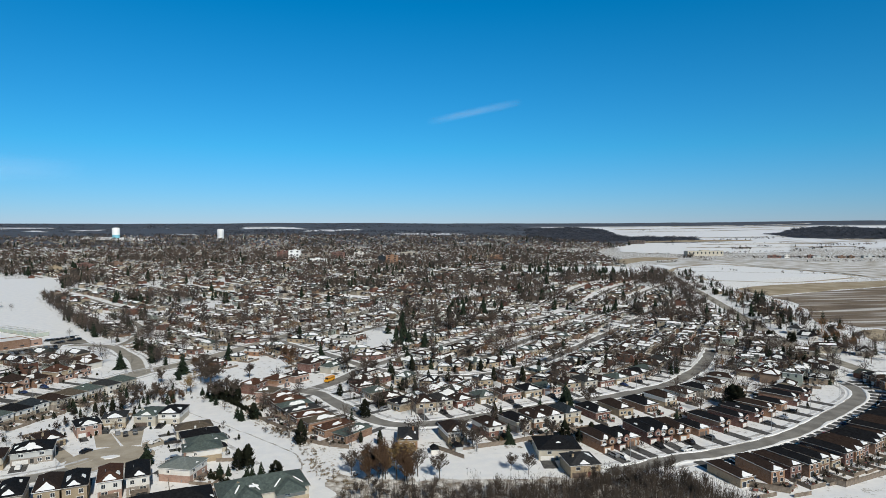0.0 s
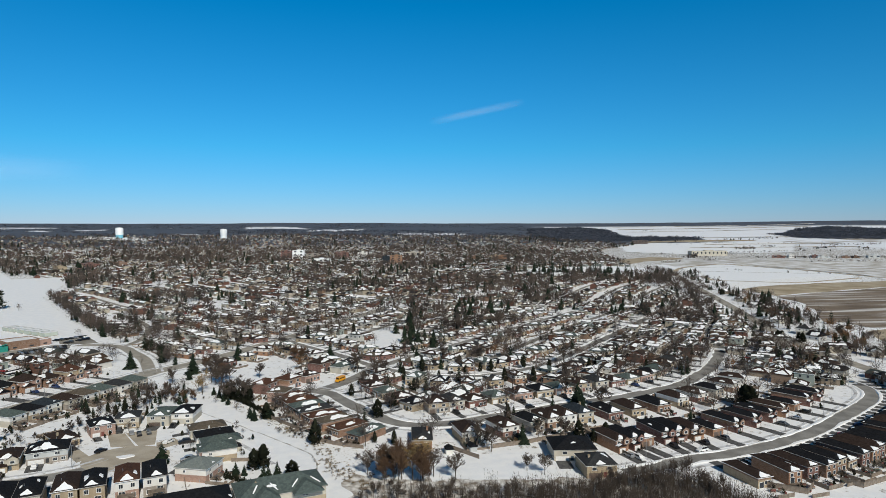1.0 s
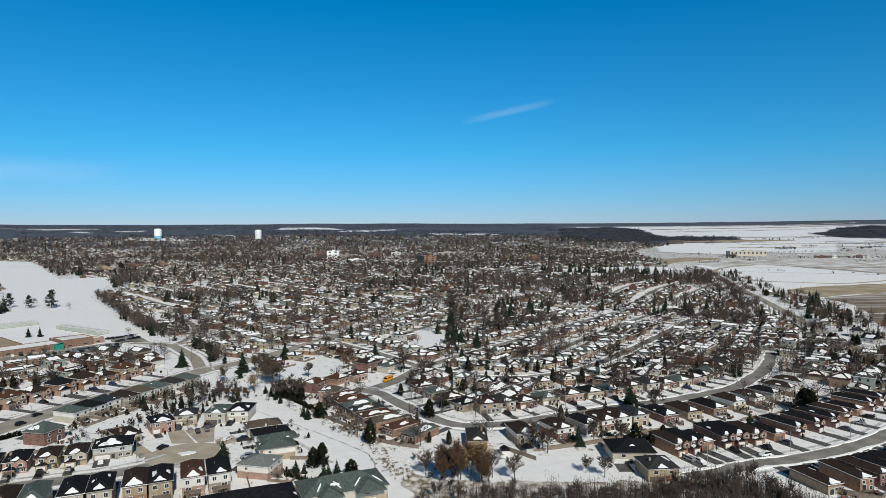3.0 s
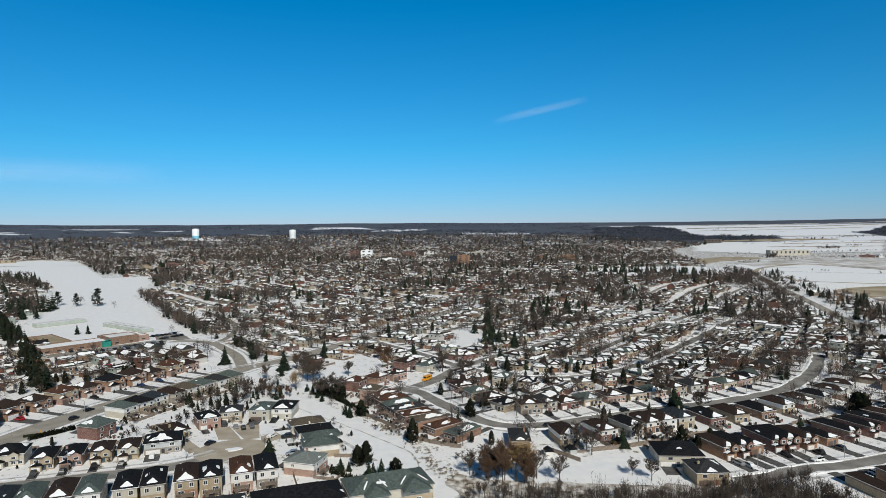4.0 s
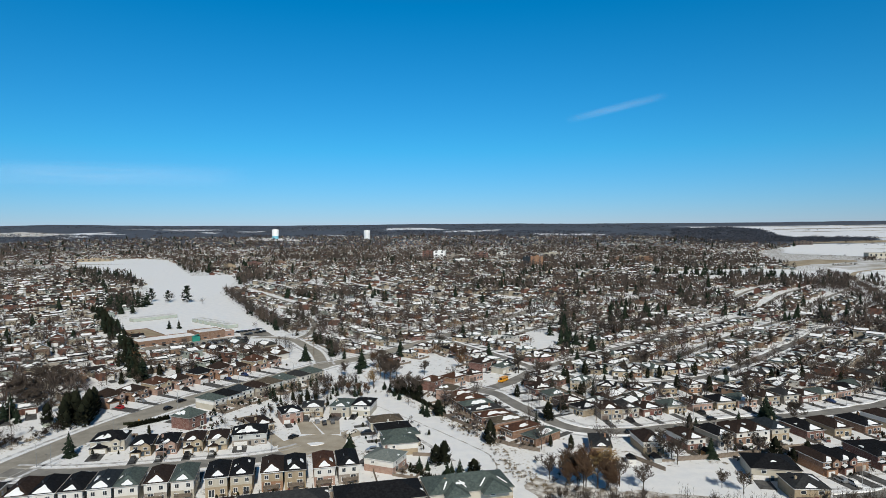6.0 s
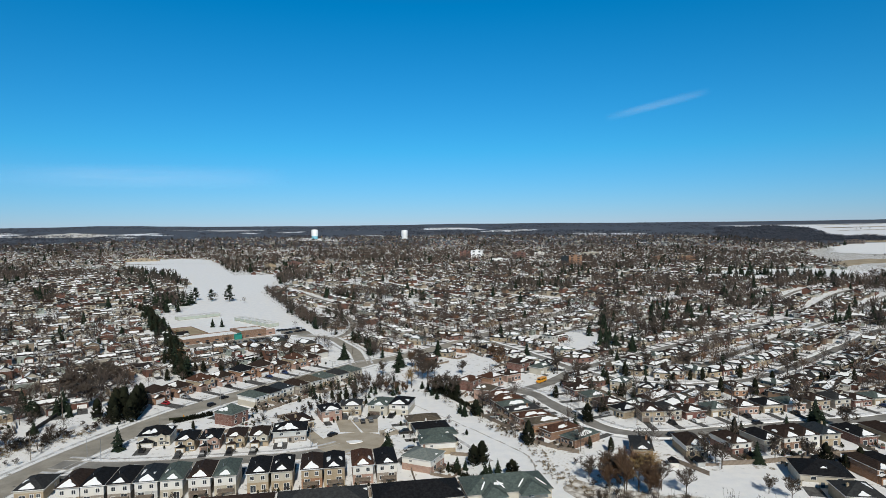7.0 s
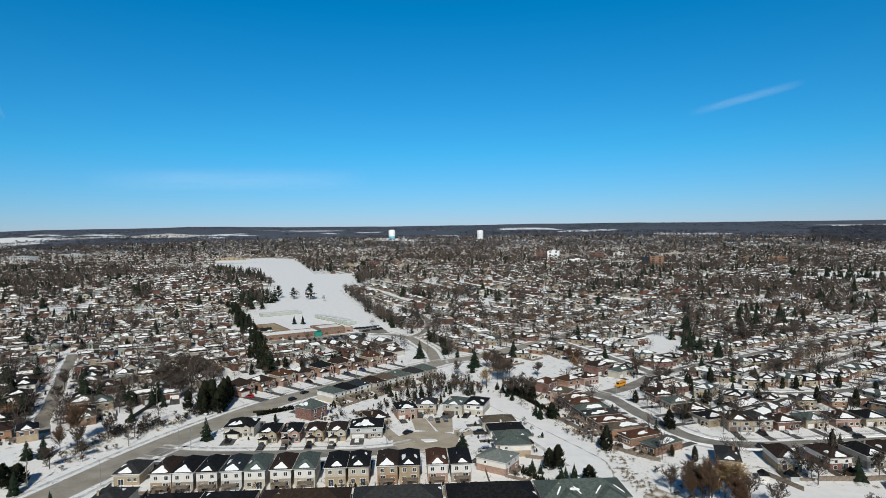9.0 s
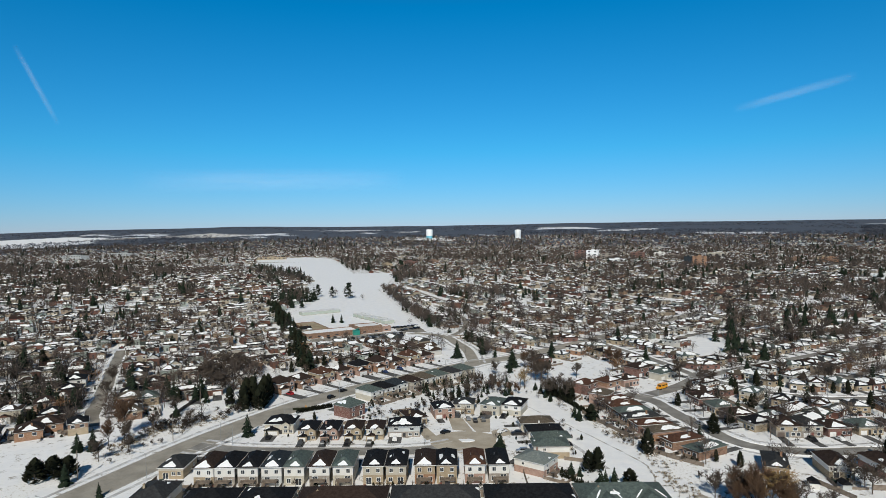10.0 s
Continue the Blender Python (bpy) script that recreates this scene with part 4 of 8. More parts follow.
    if garage and bay and st == 2 and detail:
        def front_gable():
            s = Shape()
            a, z0, z1, dep = 1.55, 2.95, ze - 0.15, 0.9
            s.box(-a, a, 0, dep, z0, z1, 0, bottom=True)
            top = z1 + (a + 0.3) * 0.75
            s.poly([(-a, dep, z1), (a, dep, z1), (0, dep, top - 0.2)])
            for sg in (-1, 1):
                s.poly([(sg * (a + 0.35), dep + 0.3, z1 - 0.1), (sg * (a + 0.35), -2.0, z1 - 0.1), (0, -2.0, top), (0, dep + 0.3, top)], 1)
            s.box(-0.75, 0.75, dep, dep + 0.06, z0 + 0.55, z0 + 1.85, 2, bottom=True)
            s.box(-0.62, 0.62, dep, dep + 0.09, z0 + 0.67, z0 + 1.73, 3, bottom=True)
            return s.mesh("front_gable", [WALLS[upper], ROOFS[roof], M["trim"], M["glass"]])
        part("front_gable", shared(("fgable", upper, roof, ze), front_gable), ob, m=on_wall("front", w, d, w * 0.25, 0), label="gabled bay over the front door")

    def door():
        s = Shape()
        s.box(-0.55, 0.55, -0.02, 0.04, 0.05, 2.15)
        s.box(-0.45, 0.45, 0.02, 0.06, 0.1, 2.05)
        return s.mesh("front_door", M["door_paint"])

    if detail:
        part("front_door", shared("door", door), ob, m=on_wall("front", w, d, -w / 2 + gw + 1.7 if gw + 2.3 < w else w / 2 - 0.75, 0.15))
    if detail:
        top = ze - 2.1
        fx = -w / 2 + gw + 1.7 if gw + 2.3 < w else w / 2 - 0.75
        room = w / 2 - fx - 0.7
        if st == 2:
            for x in ((-w * 0.25,) if bay and garage else (-w * 0.25, w * 0.25)):
                add_window(ob, "front", w, d, x, top, 1.5, 1.2, detail > 1)
        if room > 2.0:
            add_window(ob, "front", w, d, fx + 0.7 + room * (0.3 if room > 4 else 0.5), 0.9, 1.3, 1.3, detail > 1)
        if room > 4:
            add_window(ob, "front", w, d, fx + 0.7 + room * 0.75, 0.9, 1.3, 1.3, detail > 1)
        flip = 1 if var % 2 else -1
        add_window(ob, "back", w, d, -w * 0.22 * flip, 0.7 if deck else 0.1, 1.7, 2.0, detail > 1)
        if st == 2:
            for x in (-w * 0.26, w * 0.24):
                add_window(ob, "back", w, d, x * flip, top, 1.1, 1.1, detail > 1)
            add_window(ob, "back", w, d, w * 0.27 * flip, 0.9, 1.2, 1.2, detail > 1)
        else:
            add_window(ob, "back", w, d, w * 0.10 * flip, 1.3, 1.1, 1.1, detail > 1)
            add_window(ob, "back", w, d, w * 0.33 * flip, 1.3, 1.1, 1.1, detail > 1)
        for side, y in (("left", -d * 0.2), ("right", d * 0.25))[:2 if detail > 1 else 0]:
            add_window(ob, side, w, d, y, top if st == 2 else 1.3, 0.9, 1.0, detail > 1)
        if deck:
            dw, dd, dh = min(w * 0.8, 5.0), 2.6, (0.75 if deck == 1 else 1.9)
            mm = on_wall("back", w, d, -w * 0.05 * (1 if var % 2 else -1), 0)
            dk = part("deck", shared(("deck", dw, dh), lambda: deck_mesh(dw, dd, dh)), ob, m=mm, label="weathered wooden deck")
            part("railing", shared(("rail", dw, dh), lambda: rail_mesh(dw, dd, dh)), dk)
            part("steps", shared(("steps", dh), lambda: stair_mesh(dh)), dk, m=pose(dw * 0.3, dd, 0))
            for x in (-dw / 2 + 0.15, dw / 2 - 0.15):
                def post():
                    s = Shape()
                    s.box(-0.08, 0.08, -0.08, 0.08, -0.1, dh - 0.03)
                    return s.mesh("post", M["wood"])
                part("post", shared(("deckpost", dh), post), dk, m=pose(x, dd - 0.2, 0))
        if group == "houses on the sloping side street":
            for side in ("left", "right"):
                for x in (-d * 0.26, d * 0.2):
                    add_window(ob, side, w, d, x, top, 1.5, 1.2, False)
        if var % 3 == 0 and w > 7:
            def chimney():
                s = Shape()
                s.box(-0.35, 0.35, -0.3, 0.3, 0, 1.9)
                s.box(-0.42, 0.42, -0.37, 0.37, 1.9, 2.02, bottom=True)
                s.box(-0.12, 0.12, -0.12, 0.12, 2.02, 2.3)
                return s.mesh("chimney", WALLS[lower])
            part("chimney", shared(("chim", lower), chimney), ob, m=pose(w * 0.28, d * 0.1, ze + 0.35))
        def vent():
            s = Shape()
            s.tube((0, 0, 0), (0, 0, 0.7), 0.09, 0.09, 6)
            return s.mesh("vent_pipe", M["metal"])
        if detail > 1:
            part("vent_pipe", shared("vent", vent), ob, m=pose(-w * 0.18, -d * 0.15, ze + 0.6 * w * 0.3 * pitch * 2))
    ob.matrix_basis = m
    PROTO[key] = ob
    return ob


def at_length(line, s):
    for a, b in zip(line, line[1:]):
        q = (b - a).length
        if s <= q:
            return a + (b - a) * (s / q), (b - a).normalized()
        s -= q
    return line[-1], (line[-1] - line[-2]).normalized()


def snow_side(heading):
    """Which roof slope looks towards the open south."""
    best, name = -9, "back"
    for k, off in (("front", 0), ("back", 180), ("left", 90), ("right", -90)):
        a = radians(heading + off)
        v = -math.sin(a) + 0.15 * math.cos(a)
        if v > best:
            best, name = v, k
    return name


def apron(corners, label="grey driveway cleared of snow beside the turning circle"):
    s = Shape()
    s.prism(corners, -0.1, 0.075)
    tagged(new("driveway", s.mesh("driveway", M["gravelly"])), label, "driveway", "driveways", "structure")


def driveway(px, py, heading, length, width, x):
    s = Shape()
    s.box(-width / 2, width / 2, 0, length, -0.1, 0.115)
    mesh = shared(("drive", round(length), width), lambda: s.mesh("driveway", M["driveway"]))
    ob = new("driveway", mesh)
    ob.matrix_basis = turned(px, py, heading) @ pose(x, 0, 0)
    tagged(ob, "dark wet asphalt driveway cleared of snow", "driveway", "driveways", "structure")


CAR_SPOTS = []
YARDS = []          # every house with its size, for garden fences and shrubs


def place_house(x, y, heading, w, d, st, roof, upper, lower, kind="hip", pitch=0.5, garage=1, deck=0, bay=0, var=0, detail=1, group="houses along the street", drive=0.0, car=False, note="", snowy="", tall=1.0):
    YARDS.append((x, y, heading, w, d))
    spec = (w, d, st, roof, upper, lower, kind, pitch, garage, deck, bay, snowy or snow_side(heading), var, detail)
    house(spec, turned(x, y, heading) @ Matrix.Diagonal((1, 1, tall, 1)), group, note)
    take(x, y, 0.5 * min(w, d))
    if abs(d - w) > 3:
        a = radians(heading if d > w else heading + 90)
        k = abs(d - w) / 2
        take(x + k * math.cos(a), y + k * math.sin(a), min(w, d) / 2)
        take(x - k * math.cos(a), y - k * math.sin(a), min(w, d) / 2)
    if drive:
        a = radians(heading)
        gw = 2.6 if garage == 1 else 4.9
        f = d / 2 + (1.6 if bay else 0)
        px, py = x + math.cos(a) * f, y + math.sin(a) * f
        off = w / 2 - gw / 2 - 0.6
        driveway(px, py, heading, drive, gw + (1.5 if w < 7 else 0.4), off)
        if car:
            CAR_SPOTS.append((px + math.cos(a) * 3.6 + math.sin(a) * off, py + math.sin(a) * 3.6 - math.cos(a) * off, heading + 180 * (var % 2)))


def row(line, side, starts, setback, specs, group, gap=4.5):
    """Houses along a street. starts: distances along it; specs: house descriptions taken in turn."""
    for k, s in enumerate(starts):
        sp = dict(specs[k % len(specs)])
        p, t = at_length(line, s * 1.03)
        nrm = Vector((t.y, -t.x, 0)) * side
        d = sp["d"]
        c = p + nrm * (setback + d / 2)
        heading = math.degrees(math.atan2(-nrm.y, -nrm.x))
        if not free(c.x, c.y, 2.6, roads=False) or not off_road(c.x, c.y, 3.5):
            continue
        bay = 1.6 if sp.get("bay") else 0
        place_house(c.x, c.y, heading, group=group, tall=sp.pop("tall", 0.92), drive=setback - bay - gap - (2 if line is A else 0), car=(k * 7 + int(s)) % 5 in (0, 2, 3), **sp)


def spec(w, d, st, roof, upper, lower, **kw):
    return dict(w=w, d=d, st=st, roof=roof, upper=upper, lower=lower, **kw)


# ---- houses round the turning circle and along its street ----
KD = Vector((0.961, 0.276, 0))           # along the street
KN = Vector((-0.276, 0.961, 0))          # across it, away from the camera
NEAR_ROW = [
    (-11.2, "brown", "white", "buff"), (-4.4, "black", "white", "grey_brick"), (3.1, "black", "white", "grey_brick"), (10.8, "slate", "white", "greysid"),
    (18.1, "green", "white", "cream"), (26.3, "brown", "white", "grey_brick"), (33.9, "green", "white", "cream"), (43.7, "black", "cream", "buff"),
    (51.1, "black", "cream", "buff"), (60.4, "brown", "buff", "orange"), (67.5, "black", "buff", "buff"), (76.7, "rust", "white", "pink"), (84.4, "black", "white", "grey_brick")]
for k, (s, roof, up, lo) in enumerate(NEAR_ROW):
    c = Vector((-126, 183, 0)) + KD * (s * 1.03) + KN * 7.0
    place_house(c.x, c.y, 106, 6.7, 14.0, 2, roof, up, lo, "hip", 0.47, 1, 2 if k not in (7, 8, 4) else 0, 0, k % 6, 2, group="narrow houses backing onto gardens", drive=8.5, car=k % 3 == 1, tall=1.12)
place_house(-154.1, 188.5, 106, 8.5, 12, 1.5, "grey", "cream", "buff", "hip", 0.45, 1, 0, 0, 1, 2, group="narrow houses backing onto gardens", drive=9)
# the next row, of which the roofs alone rise into view
def front_hips(w, d, ze, pitch, roof, m):
    """Hipped wings and streaks of snow in their valleys, under the house that was placed last."""
    ob = PROTO[LAST_HOUSE[0]]
    for k, (x, ww) in enumerate(((-w * 0.27, 8.5), (w * 0.2, 7.0))):
        z = ze + 0.02
        part("wing_roof", roof_mesh(ww, 11, z, pitch * 1.1, 0.3, "hip").mesh("wing_roof", ROOFS[roof]), ob, m=pose(x, d / 2 - 2.2, 0))
        for sg in (-1, 1):
            s = Shape()
            x0, y0, x1, y1 = x + sg * (ww / 2 + 0.1), d / 2 - 0.6, x + sg * 1.9, d / 2 - 3.6
            n = 7
            up = lambda t: ze + 0.45 + (min(d / 2 + 0.4 - (y0 + (y1 - y0) * t), 99) * pitch)
            for j in range(n):
                t0, t1 = j / n, (j + 1) / n
                w0, w1 = 0.16 + 0.14 * math.sin(3.1 * t0), 0.16 + 0.14 * math.sin(3.1 * t1)
                s.poly([(x0 + (x1 - x0) * t0 - w0, y0 + (y1 - y0) * t0, up(t0)), (x0 + (x1 - x0) * t0 + w0, y0 + (y1 - y0) * t0, up(t0)), (x0 + (x1 - x0) * t1 + w1, y0 + (y1 - y0) * t1, up(t1)), (x0 + (x1 - x0) * t1 - w1, y0 + (y1 - y0) * t1, up(t1))])
            part("snow_streak", s.mesh("snow_streak", M["roof_snow"]), ob, label="streak of snow in a roof valley")


for k, (s, roof, w) in enumerate([(-20, "grey", 10.5), (-1, "black", 15.5), (15.5, "black", 15.5), (38.5, "brown", 26), (66, "grey", 26), (94, "black", 26), (121.5, "green", 26)]):
    c = Vector((-126, 183, 0)) + KD * s - KN * (22 if k > 0 else 16)
    place_house(c.x, c.y, 286, w, 13.5, 2, roof, "cream", "buff", "hip", 0.42, 2, 1, 0, k % 3, 2, group="wide houses in front", snowy="none")
    if k == 6:
        front_hips(w, 13.5, 5.8, 0.42, roof, None)
# far side of the street, fronts towards it
for k, (x, y, w, d, st, roof, up, lo, g, bay) in enumerate([
        (-142.4, 239.2, 12, 11, 2, "black", "cream", "cream", 2, 1), (-127.2, 235.2, 7.2, 11.5, 2, "black", "buff", "buff", 1, 1), (-118.5, 237.5, 7.2, 11.5, 2, "black", "pink", "pink", 1, 1),
        (-109.4, 240.2, 7, 11, 2, "brown", "buff", "buff", 1, 1), (-100.8, 242.5, 7, 11, 2, "brown", "cream", "buff", 1, 1), (-90.4, 248.3, 13, 11, 2, "black", "greysid", "grey_brick", 2, 0)]):
    place_house(x, y, -74, w, d, st, roof, up, lo, "hip", 0.55, g, 0, bay, k % 5 + 1, 2, group="houses facing the turning street", drive=7.5, car=True, tall=0.78)
for k, (x, y, hd, w, d, st, roof, up, lo, g) in enumerate([
        (-92.2, 264.6, -50, 8, 13, 1.5, "brown", "white", "buff", 2), (-82.1, 276.1, -62, 9, 11, 2, "black", "pink", "pink", 1), (-73.8, 284.5, -80, 9, 10, 2, "grey", "cream", "buff", 1),
        (-60.5, 287.3, -95, 9, 13, 2, "green", "cream", "cream", 2), (-51.1, 288.9, -95, 9, 13, 2, "black", "white", "cream", 1), (-38.7, 268.5, 200, 9, 14, 1.5, "tan", "cream", "cream", 1),
        (-34.1, 258.7, 200, 8.5, 14, 1.5, "black", "white", "white", 1), (-30, 250.1, 200, 8.5, 14, 1.5, "green", "white", "white", 1), (-29.1, 237.6, 195, 9, 13, 2, "green", "white", "buff", 1), (-32.1, 221.5, 160, 10.5, 11.5, 2, "pale", "white", "pink", 2)]):
    place_house(x, y, hd, w, d, st, roof, up, lo, "hip", 0.42, g, 1 if k == 9 else 0, 0, k % 6, 2, snowy="" if k < 5 else "none", tall=0.82, group="houses round the turning circle", drive=6, car=k % 2 == 0)

for q in ([(-78.8, 273.6), (-71.8, 273.1), (-62.9, 256.1), (-72, 256.7)], [(-91.8, 259.7), (-87.1, 261.4), (-75.6, 246.5), (-78.6, 241.6)], [(-55.9, 259.1), (-50.5, 264.2), (-46.2, 256.7), (-53.6, 250.4)], [(-71.4, 273.1), (-60.6, 278.4), (-55.9, 257.3), (-61.6, 256)]):
    apron(q)

# ---- along the wide road ----
row(A, -1, [208, 220, 232, 244, 256, 268, 280, 292, 303], 24, [spec(10.4, 11, 2, "brown", "pink", "orange", bay=1, garage=2, var=1, snowy="none", tall=1.06), spec(10, 11, 2, "brown", "brownb", "brownb", bay=1, var=2), spec(10.4, 11, 2, "rust", "buff", "pink", bay=1, garage=1, var=3, snowy="none", tall=1.06), spec(10, 11, 2, "brown", "pink", "pink", bay=1, garage=1, var=4), spec(10.4, 11, 2, "black", "orange", "pink", bay=1, garage=2, var=5, snowy="none", tall=1.06)], "brick houses along the wide road")
row(A, 1, [226, 235.5, 245, 254.5, 264, 273.5, 283, 292.5], 13, [spec(8, 12, 2, "green", "white", "cream", deck=2, snowy="none", var=1), spec(7.6, 12, 2, "black", "white", "buff", deck=2, snowy="none", var=2), spec(8, 11, 2, "slate", "white", "cream", deck=1, snowy="none", var=3), spec(7.8, 12.5, 2, "brown", "cream", "grey_brick", deck=2, snowy="none", var=4), spec(7.8, 12, 2, "tan", "white", "cream", deck=2, snowy="none", var=5), spec(8, 11.5, 2, "green", "white", "buff", deck=1, snowy="none", var=0), spec(7.8, 12, 2, "grey", "white", "white", deck=2, snowy="none", var=2), spec(8, 12, 2, "green", "cream", "cream", deck=1, snowy="none", var=4)], "grey-roofed houses along the wide road")
place_house(-123.9, 266.8, 160, 10, 10, 2, "green", "red", "red", "hip", 0.6, 2, 0, 0, 2, group="grey-roofed houses along the wide road", drive=9)

# ---- crescent street ----
for k, (x, y, hd, w, d, st, roof, up, lo) in enumerate(((-22, 331.5, -30, 10, 9, 2, "rust", "red", "red"), (-13, 313.5, -20, 9, 9, 2, "tan", "pink", "pink"), (-11, 339, -40, 10, 9, 2, "rust", "orange", "pink"), (-1.5, 352, -50, 10, 9, 1.5, "brown", "pink", "pink"), (5.5, 377, -40, 13, 10, 2, "brown", "red", "red"), (17.5, 371, -40, 12, 8, 1.5, "green", "cream", "cream"))):
    place_house(x, y, hd, w, d, st, roof, up, lo, "hip", 0.42, 2 if k == 2 else 1, 1 if k < 2 else 0, 0, k, 1, group="brick houses at the crescent's end", drive=4)
row(D, 1, [14, 22, 30, 38, 46, 54, 62, 70, 78, 87], 14, [spec(7.4, 15, 1.5, "rust", "brownb", "red", deck=1, pitch=0.4, var=1), spec(7.4, 15, 1.5, "tan", "pink", "orange", pitch=0.4, deck=1, var=2), spec(7.4, 15, 1.5, "rust", "orange", "brownb", pitch=0.4, var=3), spec(7.4, 15, 1.5, "green", "orange", "brownb", pitch=0.4, deck=1, var=4), spec(7.4, 15, 1.5, "grey", "buff", "orange", pitch=0.4, deck=1, var=0)], "terrace-like brick houses on the crescent")
row(D, 1, [100, 112, 124, 134, 143, 152, 166, 179, 192, 205, 218, 230, 243, 256], 13.5, [spec(8, 13, 2, "brown", "white", "buff", deck=1, pitch=0.55, var=1), spec(8, 13, 2, "brown", "white", "red", deck=1, var=2), spec(7.5, 13, 2, "black", "cream", "grey_brick", var=3), spec(7.5, 13, 2, "brown", "white", "brownb", var=4), spec(7.5, 13, 2, "brown", "white", "white", var=5), spec(8, 13, 2, "slate", "cream", "buff", var=0),
    spec(8, 15, 1.5, "black", "red", "red", var=1), spec(8, 15, 1.5, "brown", "buff", "buff", var=2), spec(8, 15, 1.5, "black", "brownb", "brownb", var=3)], "houses on the crescent's south side")
row(D, -1, [24, 37, 50, 64, 86, 99, 111, 123, 135, 147, 159, 170, 182, 194, 206, 218, 230, 242, 254, 266, 278, 290], 16, [spec(10, 10, 1.5, "brown", "red", "red", pitch=0.4, garage=1, var=1), spec(10, 10, 1.5, "green", "cream", "buff", pitch=0.4, garage=1, var=2), spec(10.4, 10.5, 1.5, "brown", "pink", "pink", pitch=0.42, garage=1, var=3), spec(9.8, 11, 1.5, "black", "cream", "buff", pitch=0.42, var=4), spec(10, 11, 1.5, "green", "pink", "pink", pitch=0.42, var=5), spec(9.5, 12, 2, "brown", "buff", "grey_brick", var=0), spec(8.5, 12, 2, "grey", "cream", "grey_brick", var=2)], "houses on the crescent's north side")
# ---- street with the long dark roofs ----
row(H, -1, [12 + 6.5 * k + (1.2 if k % 2 else 0) for k in range(22)], 17, [spec(6.0, 15, 2, "brown", "brownb", "orange", bay=1, pitch=0.42, var=1), spec(6.0, 15, 2, "black", "red", "red", bay=1, pitch=0.42, var=2), spec(6.0, 13, 1.5, "black", "orange", "orange", pitch=0.45, var=3), spec(6.0, 16, 2, "black", "red", "red", bay=1, pitch=0.42, var=4), spec(6.0, 16, 2, "black", "brownb", "red", bay=1, pitch=0.42, var=5)], "brick houses with attached garages")
row(H, 1, [34 + 6.1 * k for k in range(29)], 13.5, [spec(5.6, 15, 1.5, "brown", "brownb", "buff", pitch=0.42, var=1), spec(5.6, 16, 2, "black", "red", "red", pitch=0.42, var=2), spec(5.6, 16, 2, "brown", "orange", "orange", deck=1, pitch=0.42, var=3), spec(5.6, 15, 2, "brown", "red", "red", pitch=0.42, var=4), spec(5.6, 16, 2, "black", "brownb", "brownb", pitch=0.42, var=5), spec(5.6, 15, 2, "black", "buff", "brownb", pitch=0.42, var=2)], "long dark-roofed brick houses")
place_house(101, 219.5, 262, 15.5, 14, 2, "black", "cream", "cream", "hip", 0.5, 2, 0, 0, 2, 1, snowy="none", tall=0.8, group="large houses by the thicket", drive=8)
place_house(103.3, 202, 268, 10.6, 11.5, 2, "grey", "buff", "buff", "hip", 0.5, 2, 0, 0, 3, 1, snowy="left", tall=0.85, group="large houses by the thicket")
for k, (x, y, hd, w, d, st, roof, up, lo, dk) in enumerate(((-242, 206, 45, 11, 10, 1.5, "brown", "orange", "orange", 1), (-227, 216, 45, 9, 7.5, 2, "black", "brownb", "buff", 1), (-222, 239.5, 225, 12, 10, 1.5, "tan", "buff", "brownb", 0), (-252.5, 195, 45, 10, 10, 1.5, "grey", "orange", "orange", 1), (-268.5, 237.5, 45, 10, 10, 2, "brown", "brownb", "pink", 0), (-296, 264, 45, 10, 10, 1.5, "black", "buff", "buff", 0), (-231, 261, 225, 11, 10, 1.5, "green", "buff", "buff", 0), (-250, 288.5, 225, 10, 10, 1.5, "brown", "red", "red", 0))):
    place_house(x, y, hd, w, d, st, roof, up, lo, "hip", 0.5, 1, dk, 0, k % 5, 1, group="houses on the sloping side street", drive=4.5)
row(L1, 1, [16, 31, 46, 62, 78, 95, 112], 10, [spec(10, 11, 1.5, "brown", "orange", "orange", deck=1, var=1), spec(10, 11, 2, "tan", "orange", "brownb", var=2), spec(11, 11, 1.5, "black", "orange", "orange", var=4)], "houses on the sloping side street")
row(L1, -1, [5, 20, 36, 52, 68, 85, 102], 10, [spec(11, 12, 1.5, "brown", "orange", "orange", deck=1, var=2), spec(10, 11, 1.5, "black", "pink", "pink", var=1), spec(11, 11, 2, "black", "white", "cream", var=4)], "houses on the sloping side street")
# ---- streets further in ----
FAR_SPECS = [spec(7.8, 11, 1.5, "brown", "red", "red", detail=0, pitch=0.42, var=1), spec(8.6, 10, 1.5, "grey", "cream", "buff", detail=0, pitch=0.4, var=2), spec(7.6, 11, 2, "brown", "white", "orange", detail=0, pitch=0.42, bay=1, var=3), spec(8.4, 10.5, 1.5, "tan", "brownb", "red", detail=0, pitch=0.4, var=4), spec(7.8, 11, 2, "green", "cream", "buff", detail=0, pitch=0.42, var=5), spec(8.6, 11, 1.5, "black", "buff", "buff", detail=0, pitch=0.4, var=0)]
row(F, 1, [k * 10 + 4 for k in range(33)], 13, FAR_SPECS, "houses on the inner street")
row(F, -1, [k * 10 + 8 for k in range(33)], 13, FAR_SPECS[2:] + FAR_SPECS[:2], "houses on the inner street")
row(G, 1, [k * 10.4 + 20 for k in range(24)], 12, FAR_SPECS[1:] + FAR_SPECS[:1], "houses on the upper street")
row(G, -1, [k * 10.4 + 14 for k in range(24)], 12, FAR_SPECS[3:] + FAR_SPECS[:3], "houses on the upper street")
row(E, -1, [60], 12, [spec(13, 9, 1, "grey", "white", "cream", detail=0, garage=2, var=1)], "houses on the inner street")
